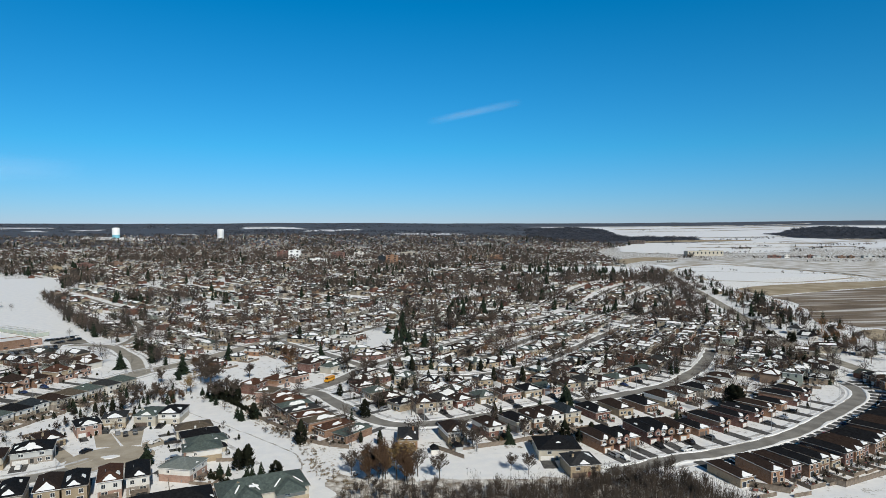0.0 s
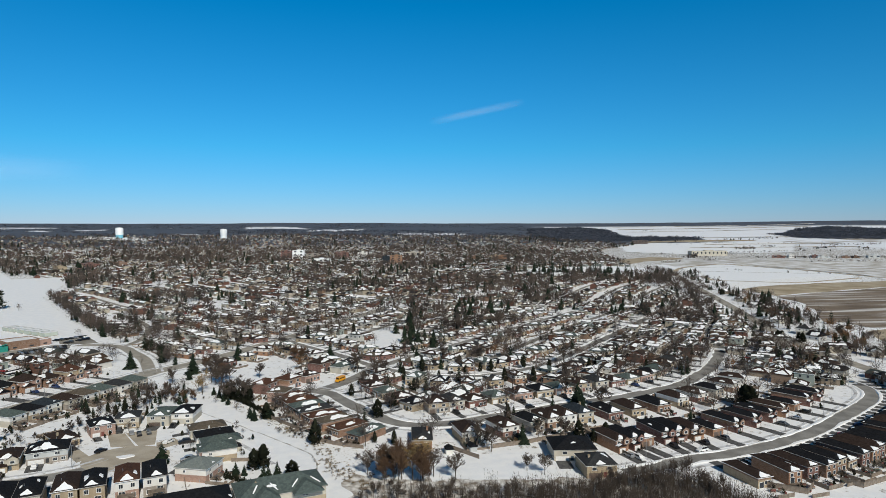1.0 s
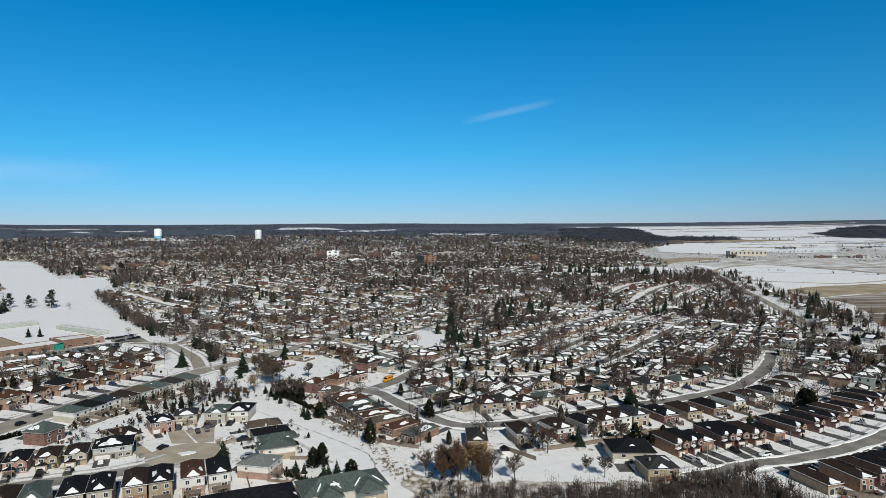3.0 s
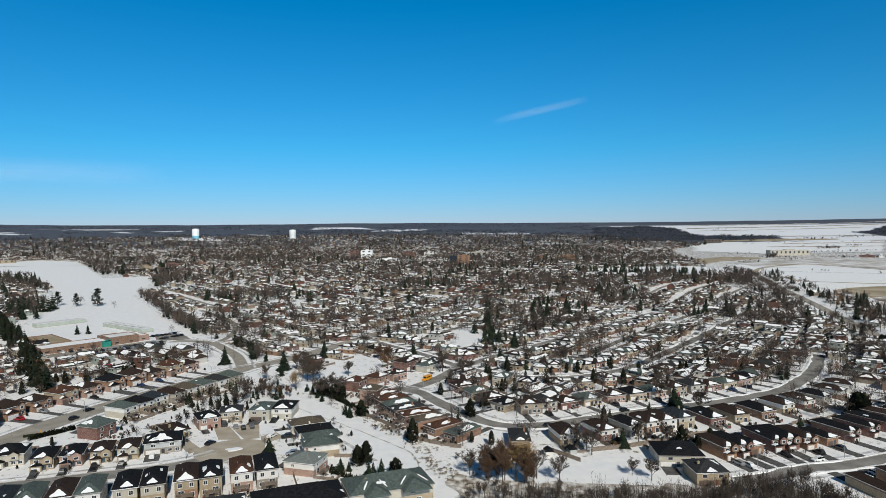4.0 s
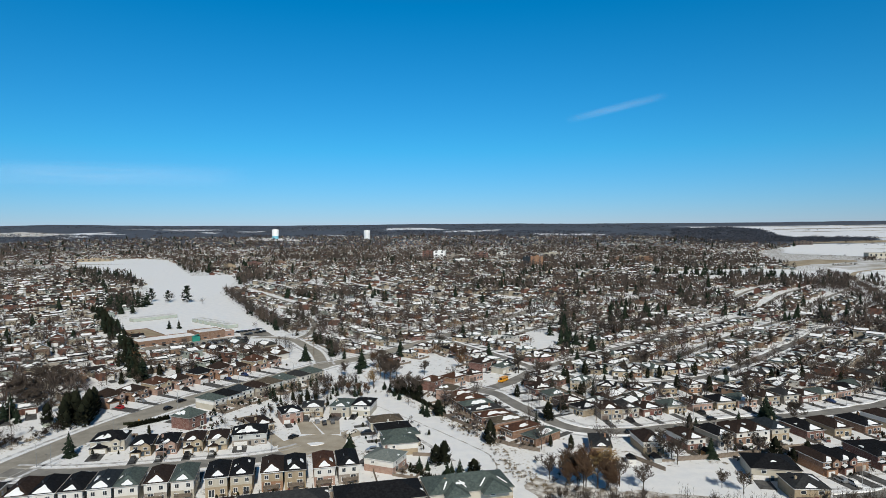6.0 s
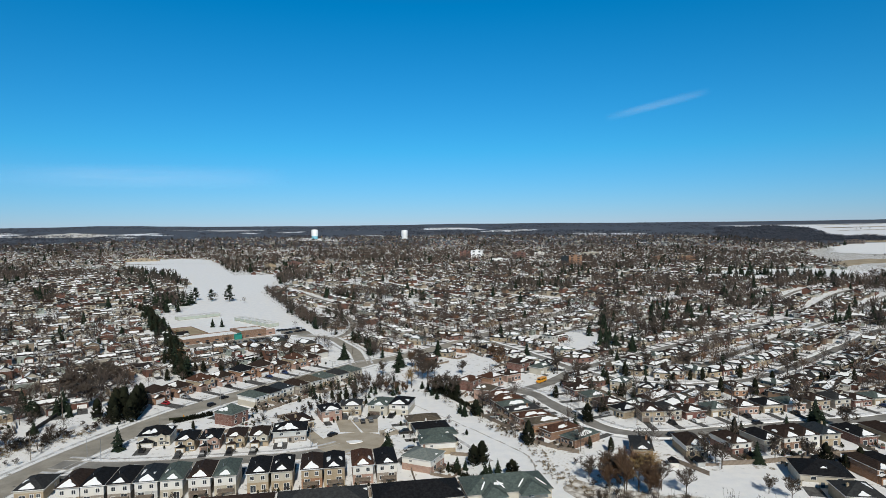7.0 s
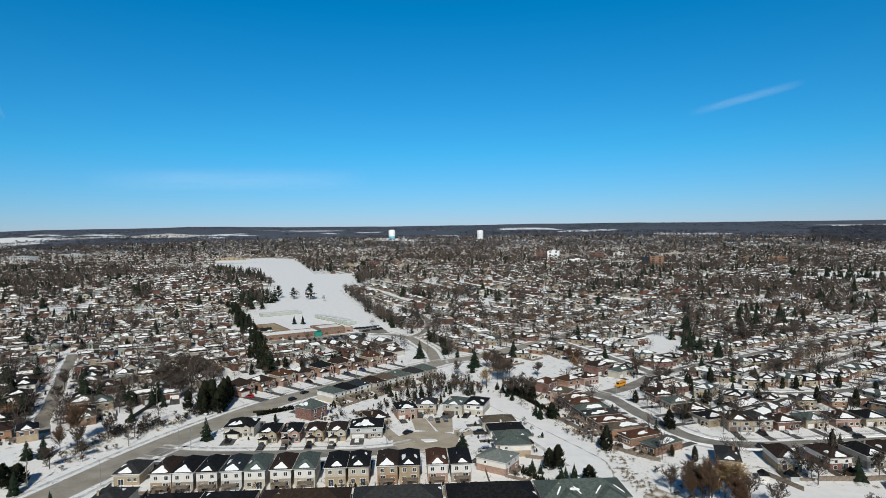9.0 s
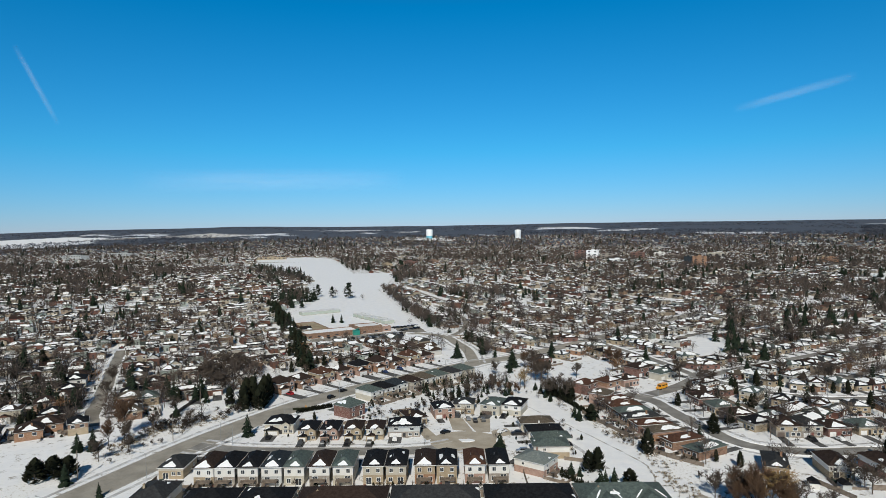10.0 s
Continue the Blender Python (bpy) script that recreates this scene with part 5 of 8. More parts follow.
row(E, 1, [26], 11, [spec(10, 10, 1.5, "brown", "red", "red", detail=0, garage=1, var=1)], "houses on the inner street")
row(B, 1, [34 + 16 * k for k in range(14)], 16, FAR_SPECS, "houses along the road into town")
row(B, -1, [40 + 16 * k for k in range(14)], 16, FAR_SPECS[2:] + FAR_SPECS[:2], "houses along the road into town")


# ---- simpler houses further off ----
MID = {}


def mid_house(x, y, heading, kind):
    side = snow_side(heading)
    key = (kind, side)
    m = turned(x, y, heading)
    if key in MID:
        return copy_thing(MID[key], m)
    w, d, st, rk, pitch = [(11, 9, 1, "hip", 0.42), (12, 9.5, 1, "side", 0.36), (9.5, 10, 2, "hip", 0.45), (10, 9, 1.5, "side", 0.4), (8.5, 11, 1.5, "gable", 0.45), (12.5, 10, 1, "hip", 0.42)][kind]
    ze = {1: 2.8, 1.5: 3.7, 2: 5.2}[st]
    rng = random.Random(str(key))
    ob = new("house")
    tagged(ob, ["low brick bungalow with a snow-patched hipped roof", "long brick bungalow with a snowy gabled roof", "two-storey house with a hipped roof under snow", "split-level house with a partly snowy roof", "narrow two-storey gabled house with snow on its roof", "wide bungalow with a hipped roof half under snow"][kind], "house", "houses of the town")
    s = Shape()
    s.box(-w / 2, w / 2, -d / 2, d / 2, -0.3, ze - 0.05)
    if rk == "gable":
        for q in (-d / 2, d / 2):
            s.poly([(-w / 2, q, ze - 0.05), (w / 2, q, ze - 0.05), (0, q, ze + w / 2 * pitch)])
    if rk == "side":
        for q in (-w / 2, w / 2):
            s.poly([(q, -d / 2, ze - 0.05), (q, d / 2, ze - 0.05), (q, 0, ze + d / 2 * pitch)])
    part("wall", s.mesh("wall", M["mid_wall"]), ob)
    part("roof", roof_mesh(w, d, ze, pitch, 0.45, rk).mesh("roof", M["mid_roof"]), ob)
    f = roof_faces(w, d, ze, pitch, 0.45, rk)
    full = side if side in f else sorted(f)[0]
    for k, pts in f.items():
        c = rng.uniform(0.8, 1.05) if k == full else rng.uniform(0.35, 0.8)
        if k == full or rng.random() < 0.75:
            part("snow_patch", snow_on(pts, c, rng, (rng.uniform(-0.08, 0.08), 0)).mesh("snow_patch", M["roof_snow"]), ob)
    for q, sx in ((side, -w * 0.25), (side, w * 0.22)):
        ww = d if q in ("left", "right") else w
        t = on_wall(q, w, d, sx * ww / w, ze - 2.0)
        a = part("window", shared(("wf", 1.8, 1.3), lambda: window_frame(1.8, 1.3)), ob, m=t)
        part("pane", shared(("wp", 1.8, 1.3), lambda: window_pane(1.8, 1.3)), a)
    ob.matrix_basis = m
    MID[key] = ob
    return ob


for x, y, hd in ((-152, 424, -34), (-146, 440, -34), (-162, 436, -34), (-137, 424, -34), (-128, 408, -34), (-176, 424, -34), (-186, 434, -34), (-170, 447, -34)):
    if free(x, y, 3.5) and off_road(x, y, 5):
        mid_house(x, y, hd, int(x) % 6)
        take(x, y, 4.5)
for x, y, hd in ((322, 303, 190), (301.5, 279, 210), (283, 257.5, 230), (308, 289.5, 200), (297, 313, 210), (315.4, 316.3, 180), (313, 299, 190), (303, 327, 200), (254.6, 302.6, 220), (291, 342, 200), (252.6, 319, 220), (312, 338.5, 190)):
    if free(x, y, 4.5) and off_road(x, y, 5):
        take(x, y, 5)
        mid_house(x, y, hd, int(x) % 6)
FAR_HOUSES = []
ZONE_LINES = []
rng_z = random.Random(11)


OLD_GARDENS = [(150, 340), (175, 322), (300, 330), (345, 430), (372, 545), (335, 565)]


def zone(poly, angle, block=62, pitch=15.5, reach=2600, mid=320, empty=0.08, road=True, loose=0):
    u = Vector((math.cos(radians(angle)), math.sin(radians(angle)), 0))
    v = Vector((-u.y, u.x, 0))
    us = [u.x * x + u.y * y for x, y in poly]
    vs = [v.x * x + v.y * y for x, y in poly]
    q = min(vs) + 20
    while q < max(vs):
        run = []
        k = min(us)
        while k < max(us) + 20:
            wob = 15 * noise.noise((k * 0.005, q * 0.008, 5))
            p = u * k + v * (q + wob)
            ok = inside(p.x, p.y, poly) and math.hypot(p.x, p.y) < reach and (not road or off_road(p.x, p.y, 16) and not inside(p.x, p.y, OLD_GARDENS))
            if ok:
                run.append((p.x, p.y))
            if (not ok or k + 20 >= max(us) + 20) and run:
                if len(run) > 4 and road and math.hypot(*run[len(run) // 2]) < 1300:
                    street(run[::3] + [run[-1]] if len(run) > 6 else [run[0], run[-1]], 5.2, walks=False, level=0.03, mat=M["back_street"], label="narrow grey residential street in the town")
                run = []
            k += 20
        for sgn in (-1, 1):
            k = min(us) + rng_z.uniform(0, 8)
            while k < max(us):
                k += pitch * rng_z.uniform(0.86, 1.2)
                wob = 15 * noise.noise((k * 0.005, q * 0.008, 5))
                p = u * k + v * (q + wob + sgn * rng_z.uniform(14.5, 18) + loose * rng_z.uniform(-1, 1))
                r = math.hypot(p.x, p.y)
                if r > reach or not inside(p.x, p.y, poly) or rng_z.random() < empty or inside(p.x, p.y, TOWN_PARK) or inside(p.x, p.y, PARK) or inside(p.x, p.y, CREEK) or inside(p.x, p.y, WOOD_EDGE):
                    continue
                if not free(p.x, p.y, 5.0, roads=r < 1300):
                    continue
                if r > 650 and 1.3 * noise.noise((p.x * 0.006, p.y * 0.006, 2.0)) + 0.6 * noise.noise((p.x * 0.02, p.y * 0.02, 4.0)) > 0.28 and rng_z.random() < 0.6:
                    continue
                take(p.x, p.y, 4.7)
                if r < 620:
                    YARDS.append((p.x, p.y, angle + (90 if sgn < 0 else -90), 11, 9))
                hd = angle + (90 if sgn < 0 else -90) + rng_z.uniform(-5, 5)
                if r < mid:
                    mid_house(p.x, p.y, hd, rng_z.randrange(6))
                else:
                    FAR_HOUSES.append((p.x, p.y, land(p.x, p.y), hd, rng_z.uniform(0.72, 1.05), rng_z.uniform(0.75, 1.05), rng_z.choice((0.8, 0.85, 0.9, 1.05, 1.2))))
        q += block


ZL = [(-211.5, 271.3), (-188.6, 359.7), (-195.4, 446.8), (-301.5, 477.6), (-338.1, 578), (-364.9, 650.4), (-455.2, 853.5), (-526.5, 1000.4), (-710, 1150.6), (-1291.2, 1408.1), (-1813.7, 1149.2), (-1471.1, 419.3), (-349.1, 160.5), (-240, 204.9)]
ZC = [(-104, 424), (-158.8, 516.7), (-210.4, 616.8), (-325.3, 837.6), (-335.5, 1039.5), (-408, 1010.1), (-630.2, 1423.8), (-779.5, 1566), (-517.4, 2347.8), (529.4, 2265.4), (854.8, 1938.9), (591, 1137.1), (100.1, 665.8), (-36.8, 493.5)]
ZR = [(-22.3, 483.5), (88, 663.6), (516.2, 1083.5), (530.6, 912.9), (430.7, 672), (357.9, 490.5), (316.7, 396.5), (304.3, 313), (282.8, 293), (246.6, 330.8), (168.4, 302.3), (44.7, 291.2), (25.4, 333.6), (37.9, 406.8)]
ZE = [(289.4, 261.7), (317.5, 291.8), (316.3, 188.7), (254.2, 165.4), (230.3, 196.9)]
ZF = [(-779.5, 1566), (-517.4, 2347.8), (-1314.9, 2410.6), (-2175.2, 1675.8), (-1815.7, 1146), (-1293.7, 1405.8), (-709.7, 1179.3), (-757.5, 1463.9)]
zone(ZR, 50, 44, 11)
zone(OLD_GARDENS, 48, 23, 11.5, road=False, empty=0.2)
zone(ZL, 41, 48, 12)
zone(ZC, 127, 52, 12.5)
zone(ZE, 35)
zone([(205, 268), (262, 282), (318, 290), (322, 400), (300, 415), (250, 345), (215, 305)], 48, 42, 12.5, road=False)
zone([(338, 290), (348, 395), (372, 400), (360, 270)], 80, 60, 22, road=False)
zone([(-206, 372), (-192, 425), (-150, 440), (-122, 410), (-150, 352)], 58, 34, 13, road=False)
zone(ZF, 60, 58, 19, 2700, 0, 0.25, road=False, loose=10)
ZB = [(-1314.9, 2410.6), (-517.4, 2347.8), (529.4, 2265.4), (854.8, 1938.9), (1185.2, 2314.1), (956.8, 3234.9), (-423.2, 3544.1), (-1451.5, 3223.8), (-2120.3, 2373.7)]
zone(ZB, 100, 55, 26, 3500, 0, 0.3, road=False, loose=24)
ZN = [(-2172.3, 1679.6), (-1310.7, 2412.9), (-2116.2, 2377.4), (-2579, 1612), (-1937.4, 858.1), (-1813.7, 1149.2)]
zone(ZN, 30, 60, 26, 3200, 0, 0.4, road=False, loose=20)


def scatter(name, shapes, spots, mats, label, category):
    """Many far things of a few shapes as one mesh. spots: x, y, z, heading, scale x, y, z."""
    V, Fl, Mi, base = [], [], [], 0
    arrs = [(np.array(s.v), s.f, s.m) for s in shapes]
    for k, (x, y, z, hd, sx, sy, sz) in enumerate(spots):
        v, f, mi = arrs[k % len(arrs)]
        a = radians(hd - 90)
        c, sn = math.cos(a), math.sin(a)
        px, py, pz = v[:, 0] * sx, v[:, 1] * sy, v[:, 2] * sz
        V.append(np.stack([x + px * c - py * sn, y + px * sn + py * c, z + pz], 1))
        Fl += [tuple(i + base for i in q) for q in f]
        Mi += mi
        base += len(v)
    me = bpy.data.meshes.new(name)
    me.from_pydata(np.concatenate(V).tolist(), [], Fl)
    for m in mats:
        me.materials.append(m)
    me.polygons.foreach_set("material_index", Mi)
    me.update()
    return tagged(new(name, me), label, category, kind="stuff")


def far_house_shape(w, d, ze, pitch, kind, rng, full=True):
    s = Shape()
    s.box(-w / 2, w / 2, -d / 2, d / 2, -1.0, ze)
    for pts in roof_faces(w, d, ze, pitch, 0.5, kind).values():
        i = len(s.v)
        s.poly(pts, 1)
    if kind == "side":
        for q in (-w / 2, w / 2):
            s.poly([(q, -d / 2, ze), (q, d / 2, ze), (q, 0, ze + d / 2 * pitch)])
    if kind == "gable":
        for q in (-d / 2, d / 2):
            s.poly([(-w / 2, q, ze), (w / 2, q, ze), (0, q, ze + w / 2 * pitch)])
    if not full:
        return s
    for pts in roof_faces(w, d, ze, pitch, 0.5, kind).values():
        if rng.random() < 0.5:
            blanket(s, pts, rng)
        else:
            tongue(s, pts, rng, rng.choice((0, 1, 2)))
    for x in (-w * 0.25, w * 0.2):
        for y, sg in ((d / 2 + 0.04, 1), (-d / 2 - 0.04, -1)):
            s.poly([(x - 0.9 * sg, y, ze - 1.9), (x + 0.9 * sg, y, ze - 1.9), (x + 0.9 * sg, y, ze - 0.7), (x - 0.9 * sg, y, ze - 0.7)], 3)
    return s


def blanket(s, pts, rng, mat=2, lift=0.1):
    """Old snow over most of one slope, bare along the eave and in bites at its rim."""
    p = [Vector(q) for q in pts]
    hi = (p[2], p[-1])
    a, b = rng.choice(((0.04, 0.96), (0.04, 0.96), (0.3, 0.96), (0.04, 0.7)))
    t0, t1 = rng.uniform(0.05, 0.28), rng.uniform(0.75, 0.96)
    at = lambda q, t: p[0].lerp(p[1], q).lerp(hi[1].lerp(hi[0], q), min(max(t, 0.03), 0.97)) + Vector((0, 0, lift))
    low = [at(a + (b - a) * j / 6, t0 + rng.uniform(-0.05, 0.16)) for j in range(7)]
    top = [at(a + (b - a) * j / 6, t1 - rng.uniform(0, 0.14)) for j in range(6, -1, -1)]
    s.poly(low + top, mat)


def tongue(s, pts, rng, n, mat=2, lift=0.09):
    """Ragged tongues of old snow on one slope, low towards the eave or high by the ridge."""
    p = [Vector(q) for q in pts]
    hi = (p[2], p[-1])
    for k in range(n):
        a = rng.uniform(0.02, 0.7)
        b = min(a + rng.uniform(0.2, 0.55), 0.97)
        t0 = rng.choice((0.03, 0.06, 0.3))
        t1 = t0 + rng.uniform(0.2, 0.6)
        at = lambda q, t: p[0].lerp(p[1], q).lerp(hi[1].lerp(hi[0], q), min(t, 0.94)) + Vector((0, 0, lift))
        low = [at(a + (b - a) * j / 4, t0 * rng.uniform(0.6, 1.5)) for j in range(5)]
        top = [at(a + (b - a) * j / 4, (t0 + (t1 - t0) * (1 - abs(j - 2) * 0.3)) * rng.uniform(0.7, 1.0) + 0.03) for j in range(4, -1, -1)]
        s.poly(low + top, mat)


def town_house_shape(w, d, ze, pitch, kind, wing, rng):
    """Body, eaves, front wing with garage, windows, chimney, driveway and perhaps a car."""
    s = far_house_shape(w, d, ze, pitch, kind, rng, False)
    e = 0.5
    for x0, x1, y0, y1 in ((-w / 2 - e, w / 2 + e, d / 2 + e, d / 2 + e + 0.1), (-w / 2 - e, w / 2 + e, -d / 2 - e - 0.1, -d / 2 - e), (-w / 2 - e - 0.1, -w / 2 - e, -d / 2 - e, d / 2 + e), (w / 2 + e, w / 2 + e + 0.1, -d / 2 - e, d / 2 + e)):
        s.box(x0, x1, y0, y1, ze - 0.22, ze - 0.02, 4)
    for q in roof_faces(w, d, ze, pitch, 0.5, kind).values():
        blanket(s, q, rng) if rng.random() < 0.8 else tongue(s, q, rng, rng.choice((1, 2, 3)))
    gx = w * 0.24 * rng.choice((-1, 1))
    y1 = d / 2
    if wing:
        a, zz = 3.0, min(ze, 2.9)
        y1 = d / 2 + wing
        s.box(gx - a, gx + a, d / 2 - 1, y1, -0.5, zz)
        top = zz + a * pitch
        for sg in (-1, 1):
            face = [(gx + sg * (a + 0.4), y1 + 0.4, zz - 0.1), (gx + sg * (a + 0.4), d / 2 - 2.5, zz - 0.1), (gx, d / 2 - 2.5, top), (gx, y1 + 0.4, top)]
            s.poly(face if sg > 0 else face[::-1], 1)
            tongue(s, face, rng, rng.choice((0, 1, 1)))
        s.poly([(gx - a, y1 + 0.01, zz), (gx + a, y1 + 0.01, zz), (gx, y1 + 0.01, top - 0.1)])
    g = 1.3 if rng.random() < 0.5 else 2.3
    s.box(gx - g, gx + g, y1 - 0.1, y1 + 0.06, 0, 2.2, 4)
    s.box(gx - g - 0.2, gx + g + 0.2, y1 + 0.1, 16.5, -0.1, 0.06, 5)
    s.box(-gx - 0.5, -gx + 0.5, d / 2, d / 2 + 0.08, 0.1, 2.15, 3)
    for sd in (-1, 1):
        for y in (-d * 0.2, d * 0.2):
            s.box(sd * (w / 2 + 0.03) - 0.05, sd * (w / 2 + 0.03) + 0.05, y - 0.6, y + 0.6, ze - 1.8, ze - 0.8, 3)
        x = w * 0.3 * sd
        s.box(x - 1.0, x + 1.0, -d / 2 - 0.09, -d / 2, ze - 2.1, ze - 0.7, 4)
        s.box(x - 0.85, x + 0.85, -d / 2 - 0.13, -d / 2, ze - 1.95, ze - 0.85, 3)
    cx = rng.uniform(-0.3, 0.3) * w
    s.box(cx - 0.4, cx + 0.4, -0.9, -0.2, ze, ze + d / 2 * pitch + 0.9)
    if rng.random() < 0.55:
        y = y1 + 3.2
        s.box(gx - 0.85, gx + 0.85, y - 2.2, y + 2.2, 0.25, 0.85, 6)
        s.box(gx - 0.7, gx + 0.7, y - 1.4, y + 1.0, 0.85, 1.4, 3)
    if rng.random() < 0.6:
        s.box(-w * 0.3, w * 0.1, -d / 2 - 3.0, -d / 2, 0.3, 0.5, 5)
    return s


rng_h = random.Random(4)
town = [town_house_shape(*q, rng_h) for q in [(11, 9, 3.9, 0.34, "hip", 3), (12, 9, 3.5, 0.32, "side", 0), (9.5, 10, 5.4, 0.38, "hip", 3), (10, 9, 4.4, 0.36, "side", 2.5), (11.5, 9, 3.6, 0.34, "hip", 0), (13, 10, 3.8, 0.30, "side", 3), (9, 10, 5.4, 0.36, "gable", 2.5), (10, 11, 4.6, 0.34, "gable", 2)] * 3]
NEARER = [q for q in FAR_HOUSES if math.hypot(q[0], q[1]) < 720]
FAR_HOUSES = [q for q in FAR_HOUSES if math.hypot(q[0], q[1]) >= 720]
scatter("town_houses", town, NEARER, [M["far_wall"], M["far_roof"], M["roof_snow"], M["glass"], M["trim"], M["driveway"], M["car_mix"]], "crowd of low town houses with patchy snow on their roofs", "houses")
shapes = [far_house_shape(*q, rng_h) for q in [(11, 9, 2.9, 0.40, "hip"), (12, 9, 2.8, 0.38, "side"), (10, 10, 4.8, 0.45, "hip"), (10, 9, 3.2, 0.42, "side"), (11, 9, 2.8, 0.4, "hip"), (13, 10, 2.9, 0.36, "side"), (9, 9, 4.8, 0.45, "side"), (12, 8, 2.8, 0.4, "hip")] * 4]
scatter("distant_houses", shapes, FAR_HOUSES, [M["far_wall"], M["far_roof"], M["roof_snow"], M["glass"]], "crowd of distant town houses with snow-patched roofs", "houses")


# ---- trees ----
def bare_tree(rng, h, spread, levels, kids, trunk=0.16, drop=0.0, twig=0.055):
    wood, twigs = Shape(), Shape()

    def grow(p, d, length, r, lvl):
        bend = Vector((rng.uniform(-1, 1), rng.uniform(-1, 1), rng.uniform(-0.3, 0.6))) * 0.22
        q = p + d * (length * 0.5)
        d2 = (d + bend).normalized()
        e = q + d2 * (length * 0.5)
        s = wood if lvl < 2 else twigs
        if lvl < 2:
            s.tube(p, q, r, r * 0.8, 5 if lvl == 0 else 3)
            s.tube(q, e, r * 0.8, r * 0.55, 5 if lvl == 0 else 3)
        elif lvl < levels:
            s.tube(p, e, r, r * 0.5, 3)
        else:
            w = d2.cross(Vector((rng.uniform(-1, 1), rng.uniform(-1, 1), 0.3))).normalized() * twig
            s.poly([p - w, p + w, e + bend])
            s.poly([q - w * 0.7, q + w * 0.7, q + bend * length * 2.2 + d * length * 0.3])
            return
        n = kids[min(lvl, len(kids) - 1)]
        for k in range(n):
            t = (0.35 if lvl == 0 else 0.2) + (1.0 - (0.35 if lvl == 0 else 0.2)) * (k + 0.7 * rng.random()) / n
            b = p + (q - p) * (t / 0.5) if t < 0.5 else q + (e - q) * ((t - 0.5) / 0.5)
            a = rng.uniform(0, 2 * math.pi)
            side = Vector((math.cos(a), math.sin(a), 0))
            nd = (d2 * rng.uniform(0.45, 0.9) + side * spread * rng.uniform(0.6, 1.15) + Vector((0, 0, 0.15 - drop * lvl))).normalized()
            grow(b, nd, length * rng.uniform(0.42, 0.66) * (1.15 - 0.35 * t), max(r * 0.5, 0.022), lvl + 1)

    grow(Vector((0, 0, -0.3)), Vector((0, 0, 1)), h * 0.72, trunk, 0)
    return wood, twigs


def conifer(rng, h, width, layers, gaps=0.0):
    wood, leaf = Shape(), Shape()
    wood.tube((0, 0, -0.3), (0, 0, h * 0.95), 0.16 * h / 9, 0.03, 6)
    for k in range(layers):
        t = k / (layers - 1)
        z = h * (0.08 + 0.90 * t)
        if gaps and rng.random() < gaps:
            continue
        r = width * (1 - t) ** 0.8 * rng.uniform(0.8, 1.15) + 0.12
        n = max(5, int(10 * (1 - t * 0.5)))
        for j in range(n):
            a = 2 * math.pi * (j + rng.random()) / n
            q = r * rng.uniform(0.6, 1.15)
            c, s = math.cos(a), math.sin(a)
            wd = q * 0.36 + 0.1
            dz = -q * rng.uniform(0.18, 0.5)
            up = Vector((c * q * 0.25, s * q * 0.25, z + h * 0.05))
            tip = Vector((c * q, s * q, z + dz))
            l = Vector((c * q * 0.62 - s * wd, s * q * 0.62 + c * wd, z + dz * 0.7))
            rr = Vector((c * q * 0.62 + s * wd, s * q * 0.62 - c * wd, z + dz * 0.7))
            leaf.poly([up, l, tip])
            leaf.poly([up, tip, rr])
    return wood, leaf


def pine_tree(rng, h):
    """Tall pine: bare lower trunk, uneven limbs, ragged flat clumps of needles."""
    wood, leaf = Shape(), Shape()
    wood.tube((0, 0, -0.3), (0.2, 0.1, h * 0.55), 0.3, 0.17, 6)
    wood.tube((0.2, 0.1, h * 0.55), (0.1, 0, h * 0.97), 0.17, 0.04, 6)
    a = rng.uniform(0, 6.283)
    for k in range(22):
        t = (k + rng.uniform(-0.4, 0.4)) / 21
        z = h * (0.13 + 0.84 * t)
        a += 2.4 + rng.uniform(-0.5, 0.5)
        reach = h * (0.30 * (1 - max(0, t)) ** 0.75 + 0.03) * rng.uniform(0.55, 1.15)
        c = Vector((math.cos(a) * reach, math.sin(a) * reach, z + reach * rng.uniform(0.0, 0.25)))
        wood.tube((0.15, 0.05, z - 0.2), c, 0.09, 0.02, 3)
        for part_of in (1.0, 0.55):
            m = Vector((c.x * part_of, c.y * part_of, z + (c.z - z) * part_of))
            size = h * rng.uniform(0.055, 0.10)
            for j in range(26):
                d = Vector((rng.gauss(0, 1), rng.gauss(0, 1), rng.gauss(0, 0.5)))
                b = m + d * size * 0.6
                q = Vector((rng.gauss(0, 1), rng.gauss(0, 1), rng.gauss(0.3, 0.6))).normalized() * size * rng.uniform(0.5, 0.9)
                w = q.cross(Vector((rng.gauss(0, 1), rng.gauss(0, 1), rng.gauss(0, 1)))).normalized() * size * 0.3
                leaf.poly([b - w, b + w, b + q])
    return wood, leaf


def cedar(rng, h, width, n=170):
    wood, leaf = Shape(), Shape()
    wood.tube((0, 0, -0.3), (0, 0, h * 0.8), 0.1, 0.03, 5)
    for k in range(n):
        t = rng.random()
        z = h * (0.03 + 0.95 * t)
        r = width * (1 - t ** 2.2) ** 0.7 * rng.uniform(0.75, 1.1) + 0.05
        a = rng.uniform(0, 6.283)
        c, s = math.cos(a), math.sin(a)
        q = (0.35 + 0.25 * rng.random()) * (170 / n) ** 0.5
        leaf.poly([(c * r * 0.6 - s * q, s * r * 0.6 + c * q, z), (c * r * 0.6 + s * q, s * r * 0.6 - c * q, z), (c * r, s * r, z + q * 2.2)])
    return wood, leaf


TREES = {}


